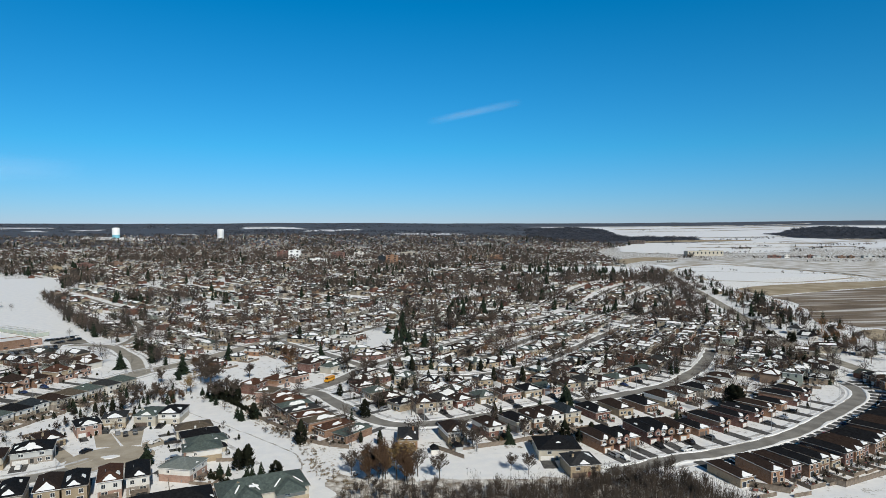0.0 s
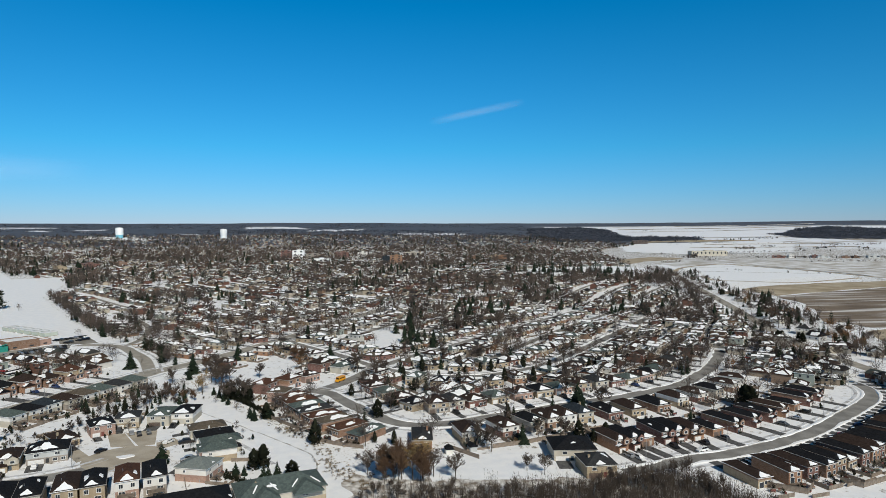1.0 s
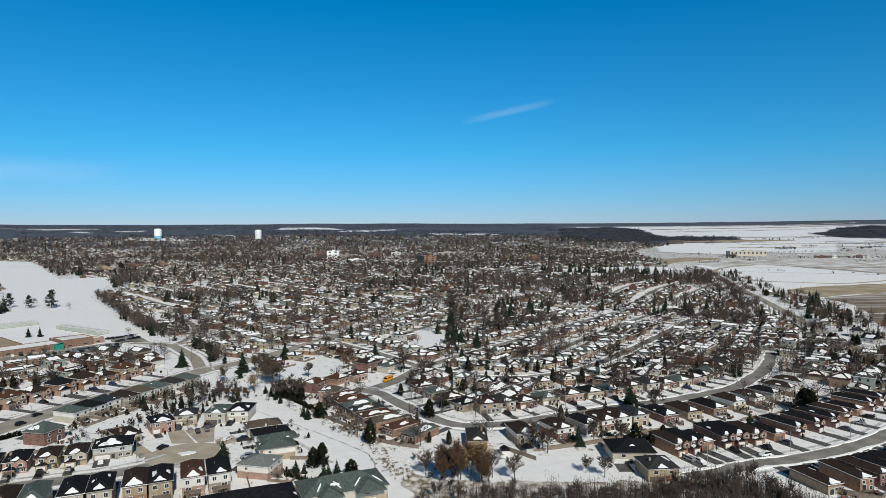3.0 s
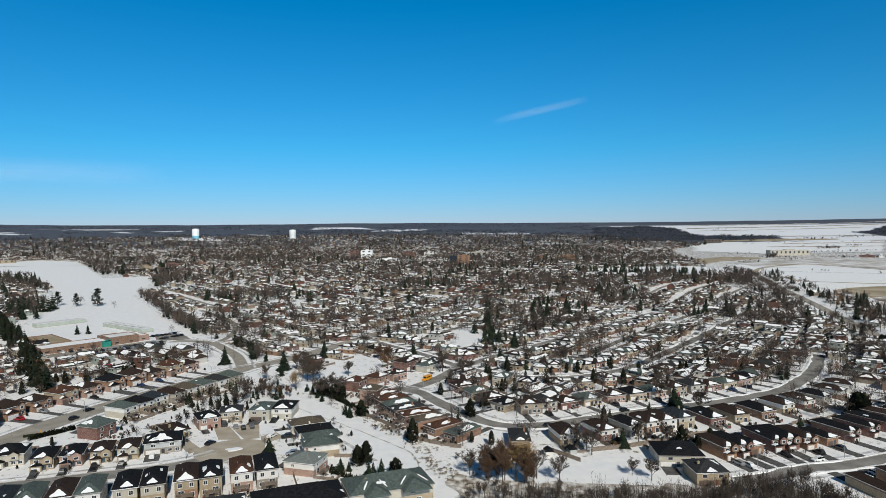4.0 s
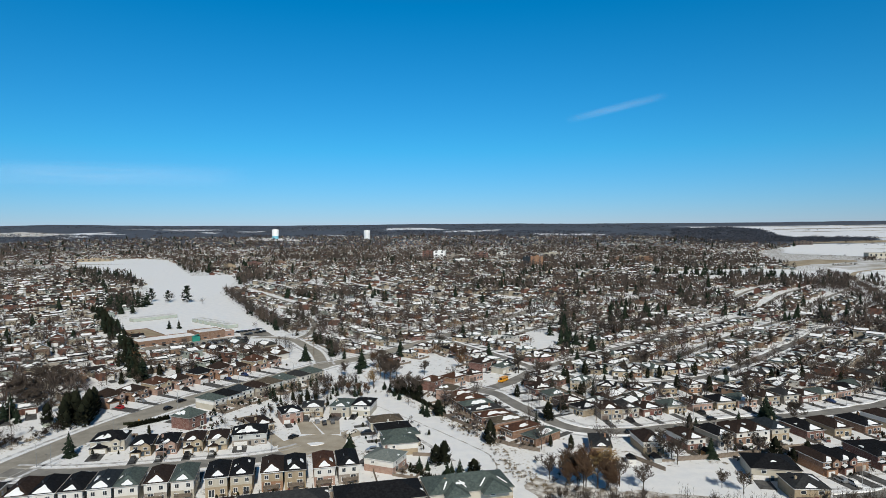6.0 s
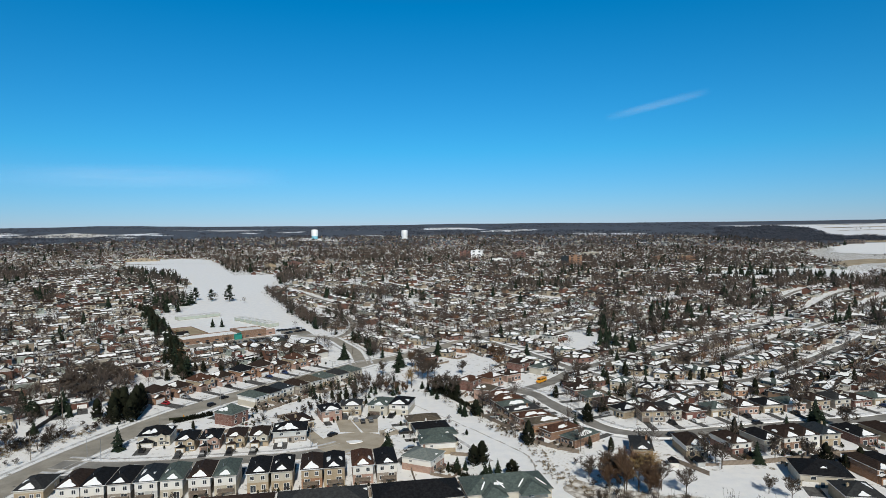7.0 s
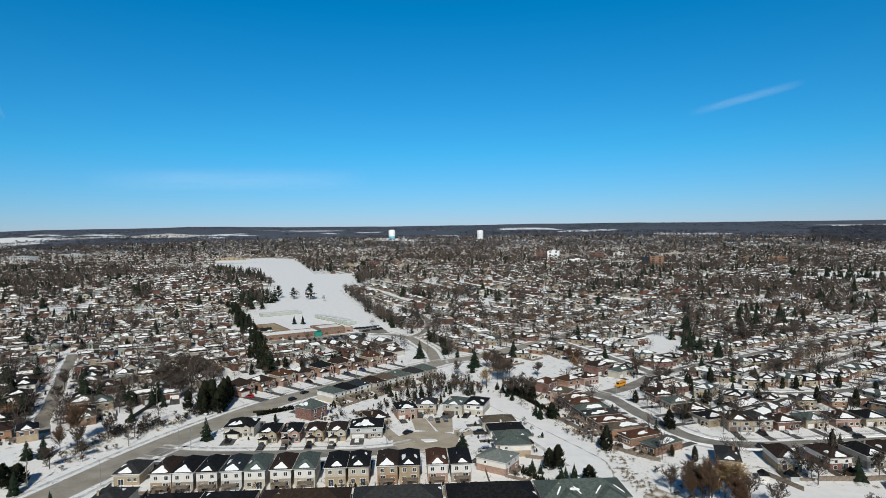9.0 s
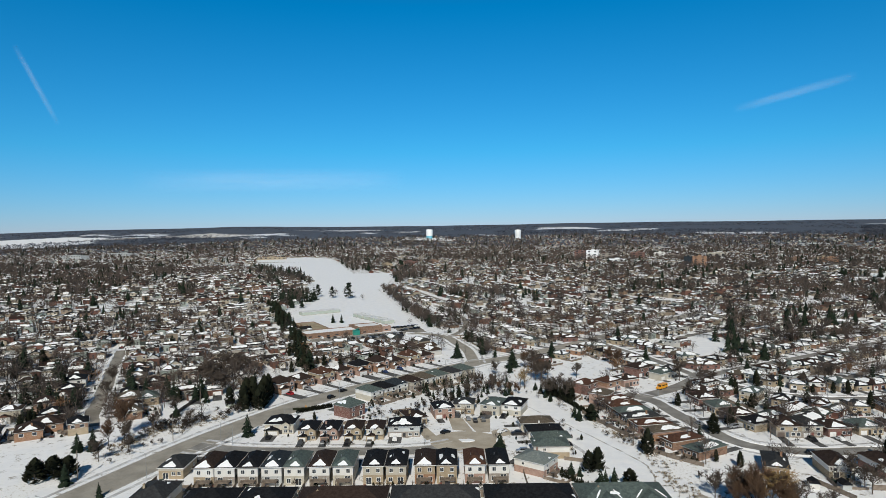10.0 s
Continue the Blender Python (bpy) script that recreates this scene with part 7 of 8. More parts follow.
for k in range(110):                                                                     # back gardens below the crossing
    x, y = rt.uniform(-112, -57), rt.uniform(303, 352)
    if inside(x, y, [(-112, 305), (-96, 345), (-66, 352), (-57, 312), (-85, 303)]) and free(x, y, 0.5) and off_road(x, y, 2.5):
        tree(rt.choice(("bare", "bare", "bush", "cedar", "fir")), rt.randrange(2), x, y, rt.uniform(0.35, 0.7), guard=0.6, single=False)
for cx, cy, dx, dy, n in ((-1350, 1160, 190, 160, 130), (-930, 870, 120, 130, 110), (-1160, 1010, 130, 60, 70), (-720, 690, 60, 50, 40)):
    for k in range(n):                                                                   # dark old groves in the western town
        x, y = cx + rt.gauss(0, dx / 2), cy + rt.gauss(0, dy / 2)
        big = rt.uniform(0.9, 1.5)
        if not inside(x, y, PARK):
            (FAR_FIR if rt.random() < 0.28 else FAR_BARE).append((x, y, land(x, y), rt.uniform(0, 360), big * 1.2, big * 1.2, big))
# garden trees among the houses, nearer ones as things, further ones together
NEAR_LEFT = [(-212, 262), (-190, 350), (-200, 445), (-420, 560), (-520, 420), (-400, 180), (-225, 215)]
NEAR_RIGHT = [(140, 300), (60, 400), (200, 560), (360, 520), (325, 400), (300, 290), (230, 270)]
NEAR_MID = [(-90, 400), (-150, 520), (-60, 600), (60, 640), (40, 480), (-20, 420)]
INNER = [(-175.2, 259.2), (-95.5, 380.2), (79.9, 348.7), (263.1, 363.7), (287.3, 233.1), (130.6, 194.2), (42.6, 242.1), (-52, 207.9), (-145.5, 214.9)]
for poly, n in ((INNER, 420), ([(-112, 318), (-80, 372), (-50, 330), (-72, 300)], 16), ([(-42, 332), (-32, 366), (-8, 374), (-14, 342)], 26), (ZE, 300), (NEAR_LEFT, 700), ([(-300, 195), (-214, 222), (-235, 285), (-330, 320)], 150), (NEAR_RIGHT, 340), (OLD_GARDENS, 420), ([(285, 330), (322, 330), (345, 420), (380, 520), (330, 520), (300, 430)], 190), ([(340, 370), (400, 380), (450, 560), (400, 540)], 70), (NEAR_MID, 350), (ZR, 1700), (ZL, 4700), (ZC, 7000), (ZF, 2900), (ZB, 6000), (ZN, 2300)):
    xs, ys = [p[0] for p in poly], [p[1] for p in poly]
    for k in range(n * 4):
        if n <= 0:
            break
        x, y = rt.uniform(min(xs), max(xs)), rt.uniform(min(ys), max(ys))
        r = math.hypot(x, y)
        if not inside(x, y, poly) or r > 3500:
            continue
        n -= 1
        clump = 1.3 * noise.noise((x * 0.006, y * 0.006, 2.0)) + 0.6 * noise.noise((x * 0.02, y * 0.02, 4.0))
        if r < 1300 and not free(x, y, 0.6) or (poly is INNER and not off_road(x, y, 4.5)):
            continue
        if rt.random() < 0.2 - 2.4 * clump or inside(x, y, TOWN_PARK):
            continue
        if inside(x, y, CREEK) or inside(x, y, PARK):
            continue
        small = poly is INNER and x < -15
        if small and rt.random() < 0.55:
            continue
        fir = rt.random() < (0.06 if r < 650 else 0.10) + 1.5 * max(0, noise.noise((x * 0.013, y * 0.013, 9)) - 0.14)
        if r < 560:
            if fir:
                tree(rt.choice(("fir", "cedar")), rt.randrange(3), x, y, rt.uniform(0.25, 0.6) if small else rt.uniform(0.45, 1.15), guard=0.8)
            else:
                tree("russet" if rt.random() < 0.06 else "bare", rt.randrange(2), x, y, rt.uniform(0.25, 0.5) if small else rt.uniform(0.45, 1.1), guard=0.8)
        else:
            big = rt.choice((0.7, 0.8, 0.9, 1.0, 1.2, 1.5)) * (1.0 if r < 900 else 1.15)
            (FAR_FIR if fir else FAR_BARE).append((x, y, land(x, y), rt.uniform(0, 360), rt.uniform(0.8, 1.2) * big, rt.uniform(0.8, 1.2) * big, rt.uniform(0.75, 1.1) * big))


def bare_far(rng, n, thick, h=10.0):
    s = Shape()
    s.tube((0, 0, -0.5), (0, 0, h * 0.55), 0.22, 0.1, 3)
    for k in range(n):
        a, e = rng.uniform(0, 6.283), rng.uniform(0.1, 1.5)
        d = Vector((math.cos(a) * math.cos(e), math.sin(a) * math.cos(e), math.sin(e)))
        b = Vector((0, 0, h * rng.uniform(0.2, 0.55))) + d * rng.uniform(0, 0.25) * h
        q = b + d * h * rng.uniform(0.14, 0.36)
        w = d.cross(Vector((rng.uniform(-1, 1), rng.uniform(-1, 1), rng.uniform(-1, 1)))).normalized() * rng.uniform(0.5, 1.3) * thick
        s.poly([b, q + w, q - w * 0.5])
    return s


def fir_far(rng):
    s = Shape()
    for k in range(7):
        t = k / 7
        z, r = 10.5 * (0.05 + 0.85 * t), 2.6 * (1 - t) + 0.3
        for j in range(5):
            a = 6.283 * (j + rng.random()) / 5
            q = r * rng.uniform(0.7, 1.2)
            s.poly([(0, 0, z + 2.6), (math.cos(a - 0.6) * q, math.sin(a - 0.6) * q, z), (math.cos(a + 0.6) * q, math.sin(a + 0.6) * q, z - 0.3)])
    return s


# hedgerows and farmyard trees across the fields
HEDGEROWS = [(1337, 1923, 1412, 1895, 40, 0.9), (1481, 1806, 1670, 1898, 60, 0.7), (1670, 1898, 1760, 1733, 60, 0.8), (920, 1553, 1172, 1495, 70, 0.5), (1172, 1495, 1440, 1419, 120, 0.6), (1440, 1419, 1700, 1300, 60, 0.6), (1300, 2300, 1900, 2150, 30, 0.6), (1060, 1330, 1500, 1210, 50, 0.6), (900, 1700, 1500, 1750, 70, 0.7), (1500, 1750, 2300, 1600, 90, 0.7), (700, 1330, 1000, 1440, 45, 0.6), (1000, 1560, 1430, 1400, 50, 0.6), (1350, 2010, 2050, 1970, 90, 0.9), (1200, 2450, 2100, 2500, 70, 1.1), (900, 1500, 980, 1570, 40, 1.0), (800, 2150, 1200, 2350, 60, 1.0), (660, 1130, 905, 960, 25, 0.5)]
for x0, y0, x1, y1, n, tall in HEDGEROWS:
    for k in range(n):
        t = rt.random()
        x, y = x0 + (x1 - x0) * t + rt.uniform(-6, 6), y0 + (y1 - y0) * t + rt.uniform(-6, 6)
        if noise.noise((x * 0.011, y * 0.011, 3)) > -0.1:
            (FAR_FIR if rt.random() < 0.12 else FAR_BARE).append((x, y, land(x, y), rt.uniform(0, 360), tall, tall, tall * rt.uniform(0.6, 1.1)))
for k in range(150):                                                                     # gardens of the farmhouses
    p, t = at_length(I, rt.uniform(60, 520))
    s = rt.uniform(12, 62)
    x, y = p.x + t.y * s, p.y - t.x * s
    if free(x, y, 1):
        tree(("bare", "bare", "fir", "cedar", "cedar", "bare", "russet")[k % 7], rt.randrange(2), x, y, rt.uniform(0.6, 1.2), 1.2, single=False)
for k in range(330):                                                                     # along the rural road
    p, t = at_length(I, rt.uniform(40, 900))
    s = rt.choice((-1, 1, 1)) * rt.uniform(8, 42) * (-1)
    if not free(p.x + t.y * s, p.y - t.x * s, 1):
        continue
    if math.hypot(p.x, p.y) < 800:
        tree("fir" if rt.random() < 0.35 else "bare", rt.randrange(4), p.x + t.y * s, p.y - t.x * s, rt.uniform(0.5, 1.1), single=False)
    else:
        (FAR_FIR if rt.random() < 0.4 else FAR_BARE).append((p.x + t.y * s, p.y - t.x * s, 0, rt.uniform(0, 360), 0.9, 0.9, rt.uniform(0.5, 1.1)))
rb = random.Random(8)
scatter("distant_bare_trees", [bare_far(rb, 38, 0.5, 12.0) for k in range(8)], FAR_BARE, [M["far_twig"]], "many distant leafless grey-brown trees between the houses", "trees")
scatter("distant_conifers", [fir_far(rb) for k in range(5)], FAR_FIR, [M["needles"]], "many distant dark conifers between the houses", "trees")
for kind, spots in MID_TREES.items():
    if kind in ("bare", "russet", "slim"):
        made = [bare_far(rb, 130, 0.14 if kind != "slim" else 0.08, 11.0 if kind != "slim" else 9.0) for k in range(8)]
    elif kind == "cedar":
        made = [cedar(rb, 7, 1.9)[1] for k in range(4)]
    else:
        made = [conifer(rb, 10, 2.6, 9)[1] for k in range(4)]
    mat = {"bare": M["far_twig"], "slim": M["twig"], "russet": M["russet"], "cedar": M["cedar"]}.get(kind, M["needles"])
    scatter("garden_trees", made, spots, [mat], {"bare": "many leafless brown garden trees between the houses", "russet": "garden trees holding russet dead leaves", "cedar": "rows of dense dark cedars between gardens"}.get(kind, "many dark green spruces between the houses"), "trees")

def brush_far(rng):
    """A clump of thin upright stems with rising twigs."""
    s = Shape()
    for k in range(6):
        b = Vector((rng.uniform(-1.3, 1.3), rng.uniform(-1.3, 1.3), -0.2))
        h = rng.uniform(5, 9)
        e = b + Vector((rng.uniform(-0.8, 0.8), rng.uniform(-0.8, 0.8), h))
        w = Vector((rng.uniform(-1, 1), rng.uniform(-1, 1), 0)).normalized()
        s.poly([b - w * 0.06, b + w * 0.06, e])
        for j in range(11):
            t = rng.uniform(0.2, 0.95)
            p = b.lerp(e, t)
            a = rng.uniform(0, 6.283)
            d = Vector((math.cos(a) * 0.45, math.sin(a) * 0.45, 1)) * h * rng.uniform(0.1, 0.26) * (1.1 - 0.6 * t)
            q = d.cross(Vector((rng.uniform(-1, 1), rng.uniform(-1, 1), 0.2))).normalized() * rng.uniform(0.03, 0.055)
            s.poly([p - q, p + q, p + d])
    return s


scatter("thicket_brush", [brush_far(rb) for k in range(8)], BRUSH, [M["brush"]], "dense thicket of bare upright stems and twigs", "thicket")

# garden fences and shrubs of the whole quarter
CLUTTER = []
for x, y, hd, w, d in YARDS:
    if math.hypot(x, y) < 430:
        m = turned(x, y, hd)
        for k in range(5):
            p = m @ Vector((rb.uniform(-w / 2, w / 2), -d / 2 - rb.uniform(0.8, 6.5), 0))
            if free(p.x, p.y, 0.1) and not inside(p.x, p.y, CREEK):
                CLUTTER.append((p.x, p.y, 0, rb.uniform(0, 360), rb.uniform(0.4, 1.6), rb.uniform(0.4, 1.2), rb.uniform(0.4, 1.2)))


def clutter_shape(rng):
    """A covered table, bin or box in a back garden."""
    s = Shape()
    s.box(-0.6, 0.6, -0.4, 0.4, 0.35, 0.95, bottom=True)
    s.box(-0.5, 0.5, -0.32, 0.32, 0.95, 1.1)
    for x in (-0.5, 0.5):
        s.box(x - 0.06, x + 0.06, -0.3, 0.3, -0.05, 0.35)
    return s


scatter("garden_clutter", [clutter_shape(rb)], CLUTTER, [M["clutter"]], "many small covered tables, bins and boxes in gardens", "garden clutter")
fences = Shape()
SHRUBS = []
ry = random.Random(14)
for x, y, hd, w, d in YARDS:
    m = turned(x, y, hd)
    back = -d / 2 - ry.uniform(7, 10)
    lines = [((-w / 2 - 0.7, -d / 2), (-w / 2 - 0.7, back)), ((-w / 2 - 0.7, back), (w / 2 + 0.7, back))]
    for (x0, y0), (x1, y1) in lines:
        a, b = m @ Vector((x0, y0, 0)), m @ Vector((x1, y1, 0))
        if ry.random() < 0.75 and free((a.x + b.x) / 2, (a.y + b.y) / 2, 0.2) and free(b.x, b.y, 0.2) and off_road(a.x, a.y, 1) and not inside(b.x, b.y, CREEK):
            q = (b - a).normalized().cross(Vector((0, 0, 1))) * 0.05
            hh = ry.uniform(0.9, 1.5)
            fences.poly([a - q, b - q, b - q + Vector((0, 0, hh)), a - q + Vector((0, 0, hh))])
            fences.poly([a + q, b + q, b + q + Vector((0, 0, hh)), a + q + Vector((0, 0, hh))])
            fences.poly([a - q + Vector((0, 0, hh)), b - q + Vector((0, 0, hh)), b + q + Vector((0, 0, hh)), a + q + Vector((0, 0, hh))])
    for k in range(5):
        p = m @ Vector((ry.uniform(-w / 2, w / 2), ry.choice((1, -1, -1)) * (d / 2 + ry.uniform(0.8, 6)), 0))
        if free(p.x, p.y, 0.4):
            SHRUBS.append((p.x, p.y, 0, ry.uniform(0, 360), ry.uniform(0.16, 0.34), ry.uniform(0.16, 0.34), ry.uniform(0.12, 0.3)))
GARDENS = [(-135, 262), (-100, 318), (-72, 312), (-60, 292), (-95, 258)]
for k in range(130):
    x, y = ry.uniform(-135, -60), ry.uniform(258, 318)
    if inside(x, y, GARDENS) and free(x, y, 0.2):
        big = ry.uniform(0.12, 0.42)
        SHRUBS.append((x, y, 0, ry.uniform(0, 360), big, big, big * ry.uniform(0.7, 1.1)))
tagged(new("garden_fences", fences.mesh("garden_fences", M["wood"])), "many weathered wooden fences between the gardens", "fences", kind="stuff")
scatter("garden_shrubs", [bare_far(rb, 60, 0.5) for k in range(4)], SHRUBS[::2], [M["twig"]], "many small bare garden shrubs", "shrubs")
scatter("evergreen_shrubs", [cedar(rb, 7, 2.6, 60)[1] for k in range(3)], SHRUBS[1::2], [M["cedar"]], "many small dark evergreen shrubs by the houses", "shrubs")

# dead weeds on the corridor's bank
WEEDS = []
for k in range(260):
    t = rt.random()
    i = min(int(t * 6), 5)
    line = [(-30, 305), (-6.5, 268.8), (-1.6, 260.9), (10.4, 238.3), (12, 224), (17, 213), (24, 203)]
    q = t * 6 - i
    x, y = line[i][0] + (line[i + 1][0] - line[i][0]) * q + rt.gauss(0, 2.2), line[i][1] + (line[i + 1][1] - line[i][1]) * q + rt.gauss(0, 1.5)
    WEEDS.append((x, y, 0, rt.uniform(0, 360), rt.uniform(0.08, 0.22), rt.uniform(0.08, 0.22), rt.uniform(0.05, 0.13)))
for k in range(240):
    x, y = rt.choice(BANK)
    x, y = x + rt.gauss(0, 3), y + rt.gauss(0, 5)
    if off_road(x, y, 3):
        WEEDS.append((x, y, 0, rt.uniform(0, 360), rt.uniform(0.1, 0.28), rt.uniform(0.1, 0.28), rt.uniform(0.06, 0.16)))
scatter("dead_weeds", [bare_far(rb, 40, 0.6) for k in range(4)], WEEDS, [M["dead_grass"]], "tufts of tan dead weeds on a snowy bank", "weeds")

# woods on the far ridge
NW_FIELD = [(-2656, 2132), (-2665, 2429), (-2600, 2750), (-2950, 2800), (-3150, 2450)]
FAR_WOOD = []
for k in range(16000):
    a, r = radians(rt.uniform(-52, 62)), rt.uniform(1750, 4750)
    x, y = -r * math.sin(a), r * math.cos(a)
    if any(inside(x, y, q) for q in (ZC, ZF, ZL, NW_FIELD)) or (rt.random() < 0.7 and (inside(x, y, ZB) or inside(x, y, ZN))):
        continue
    if noise.noise((x * 0.0016, y * 0.0016, 12)) + 0.5 * noise.noise((x * 0.006, y * 0.006, 2)) > (-0.12 if a > -0.3 else 0.6) * (1 if r > 2400 else 1.6):
        for j in range(2):
            FAR_WOOD.append((x + rt.uniform(-25, 25), y + rt.uniform(-25, 25), land(x, y) - 1, rt.uniform(0, 360), rt.uniform(1.6, 3.2), rt.uniform(1.6, 3.2), rt.uniform(0.9, 1.4) if r < 3900 else rt.uniform(0.4, 0.75)))
for poly in (EAST_WOOD, NORTH_WOOD, BELT_WOOD):
    xs, ys = [q[0] for q in poly], [q[1] for q in poly]
    for k in range(int((max(xs) - min(xs)) * (max(ys) - min(ys)) / 260)):
        x, y = rt.uniform(min(xs), max(xs)), rt.uniform(min(ys), max(ys))
        wx, wy = x + 60 * noise.noise((x * 0.006, y * 0.006, 3)), y + 60 * noise.noise((x * 0.006, y * 0.006, 8))
        if inside(wx, wy, poly):
            FAR_WOOD.append((x, y, land(x, y) - 1, rt.uniform(0, 360), rt.uniform(2.0, 3.6), rt.uniform(2.0, 3.6), rt.uniform(0.55, 1.2)))
scatter("far_woods", [bare_far(rb, 14, 0.6) for k in range(6)], FAR_WOOD, [M["hazed_wood_twig"]], "bare dark woods on the far ridge", "woods")


# ---- school by the park ----
SU, SV = Vector((0.700, -0.714, 0)), Vector((0.714, 0.700, 0))


def block(name, parent, ob_mat, w, d, h, m, label="", cover="membrane"):
    """A flat-roofed wing with a parapet; returns the wall part."""
    s = Shape()
    s.box(-w / 2, w / 2, -d / 2, d / 2, -0.3, h)
    for x0, x1, y0, y1 in ((-w / 2, w / 2, d / 2 - 0.4, d / 2), (-w / 2, w / 2, -d / 2, -d / 2 + 0.4), (-w / 2, -w / 2 + 0.4, -d / 2 + 0.4, d / 2 - 0.4), (w / 2 - 0.4, w / 2, -d / 2 + 0.4, d / 2 - 0.4)):
        s.box(x0, x1, y0, y1, h, h + 0.6)
    a = part(name, s.mesh(name, ob_mat), parent, m=m, label=label)
    r = Shape()
    r.box(-w / 2 + 0.4, w / 2 - 0.4, -d / 2 + 0.4, d / 2 - 0.4, h + 0.004, h + 0.15)
    part("roof_cover", r.mesh("roof_cover", M[cover]), a, label={"roof_snow": "flat roof under snow", "stubble": "flat roof of tan gravel", "membrane": "flat roof half under snow"}[cover])
    return a


school = tagged(new("school"), "low tan brick school with flat snowy roofs", "school")
ang = math.degrees(math.atan2(SU.y, SU.x))
SCHOOL_AT = Vector((-241, 442, 0))
for a0, a1, b0, b1, h, mat, cover in ((0, 43.4, 0, 18, 3.6, "brownb", "roof_snow"), (7, 25, 18.4, 62, 3.8, "brownb", "stubble"), (43.8, 64.4, 0, 17, 5.4, "brownb", "membrane"), (64.8, 73, 2, 10, 3.8, "pink", "roof_snow"), (46, 60, 17.4, 30, 3.6, "brownb", "roof_snow")):
    c = SCHOOL_AT + SV * (a0 + a1) / 2 - SU * (b0 + b1) / 2
    w, d = b1 - b0, a1 - a0
    b = block("wing", school, WALLS[mat], w, d, h, pose(c.x, c.y, 0, 0, 0, ang), cover=cover)
    for side in ("back", "right"):
        L = w if side == "back" else d
        n = max(1, int(L / 7))
        for k in range(n):
            part("window", shared(("wfs", 2.6, 1.0), lambda: window_pane(2.6, 1.0)), b, m=on_wall(side, w, d, -L / 2 + L * (k + 0.5) / n, 1.0))
c = SCHOOL_AT + SV * 41 + SU * 1.6
s = Shape()
s.box(-1.5, 1.5, -2.6, 2.6, -0.3, 3.8)
s.poly([(-1.5, -2.6, 3.8), (1.5, -2.6, 3.8), (1.5, 2.6, 5.0), (-1.5, 2.6, 5.0)])
part("entrance_hall", s.mesh("entrance_hall", M["teal"]), school, m=pose(c.x, c.y, 0, 0, 0, ang), label="teal clad entrance hall")
take(-232, 463, 16), take(-222, 472, 16), take(-262, 490, 20), take(-245, 475, 16), take(-206, 488, 18)


def portable():
    s = Shape()
    s.box(-5, 5, -3.6, 3.6, 0.3, 3.2)
    return s


for k in range(6):
    for p0, p1 in (((-312, 570), (-290, 595)), ((-251, 568), (-208, 533))):
        x, y = p0[0] + (p1[0] - p0[0]) * k / 5, p0[1] + (p1[1] - p0[1]) * k / 5
        q = tagged(new("portable_classroom"), "pale grey portable classroom with a snowy flat roof", "classroom", "portable classrooms")
        part("wall", shared("port_w", lambda: portable().mesh("wall", WALLS["sage"])), q)

        def lid():
            s = Shape()
            s.box(-5.2, 5.2, -3.8, 3.8, 3.2, 3.45, bottom=True)
            return s.mesh("roof", M["membrane"])

        def foot():
            s = Shape()
            s.box(-4.9, 4.9, -3.5, 3.5, -0.1, 0.3)
            return s.mesh("skirting", M["wood"])
        part("roof", shared("port_r", lid), q)
        part("skirting", shared("port_f", foot), q)
        q.matrix_basis = pose(x, y, 0, 0, 0, math.degrees(math.atan2(p1[1] - p0[1], p1[0] - p0[0])) + 90)
sheet("parking_lot", [tuple((SCHOOL_AT + SV * a - SU * b).xy) for a, b in ((-2, -1.5), (40, -1.5), (74, -3), (80, -12), (74, -24), (66, -32), (40, -32), (24, -19), (-2, -13))], M["back_street"], 0.09, "grey asphalt car park beside the school", "car park", 1.5, 4)
sheet("parking_lot", [(-158, 494), (-170, 512), (-181.8, 522.2), (-193, 514.6), (-184, 494), (-176, 490)], M["back_street"], 0.1, "snow-edged asphalt car park behind the school", "car park", 1.5, 4)


# ---- vehicles ----
def car_meshes(tall):
    body, glass, wheel = Shape(), Shape(), Shape()
    h = 1.72 if tall else 1.46
    prof = [(2.3, 0.32), (2.32, 0.72), (1.25, 0.98), (0.45, h), (-1.15 if not tall else -1.75, h + 0.02), (-1.85 if not tall else -2.2, 1.05), (-2.3, 0.98), (-2.32, 0.35)]
    n = len(prof)
    for sgn in (-1, 1):
        i = len(body.v)
        for y, z in prof:
            inset = 0.16 if z > 1.2 else 0.0
            body.v.append((sgn * (0.9 - inset), y, z))
        body.f.append(tuple(range(i, i + n)))
        body.m.append(0)
    for k in range(n):
        j = (k + 1) % n
        body.f.append((k, j, n + j, n + k))
        body.m.append(0)
    e = 0.014
    y0, y1 = prof[4][0], prof[5][0]
    low = [(0.9 + e, 1.02, 1.06), (-0.9 - e, 1.02, 1.06), (-0.9 - e, y1 + 0.1, 1.10), (0.9 + e, y1 + 0.1, 1.10)]
    up = [(0.75 + e, 0.52 + e, h - 0.07), (-0.75 - e, 0.52 + e, h - 0.07), (-0.75 - e, y0 - 0.1 - e, h - 0.09), (0.75 + e, y0 - 0.1 - e, h - 0.09)]
    glass.v += low + up
    for i in range(4):
        glass.f.append((i, (i + 1) % 4, 4 + (i + 1) % 4, 4 + i))
        glass.m.append(0)
    k = 12
    for sgn in (-0.11, 0.11):
        wheel.v += [(sgn, 0.33 * math.cos(6.2832 * i / k), 0.33 * math.sin(6.2832 * i / k)) for i in range(k)]
    wheel.f += [tuple(range(k)), tuple(range(k, 2 * k))] + [(i, (i + 1) % k, k + (i + 1) % k, k + i) for i in range(k)]
    wheel.m += [0] * (k + 2)
    return body.mesh("body", CARS["black"]), glass.mesh("cabin_glass", M["car_glass"]), wheel.mesh("wheel", M["tyre"])


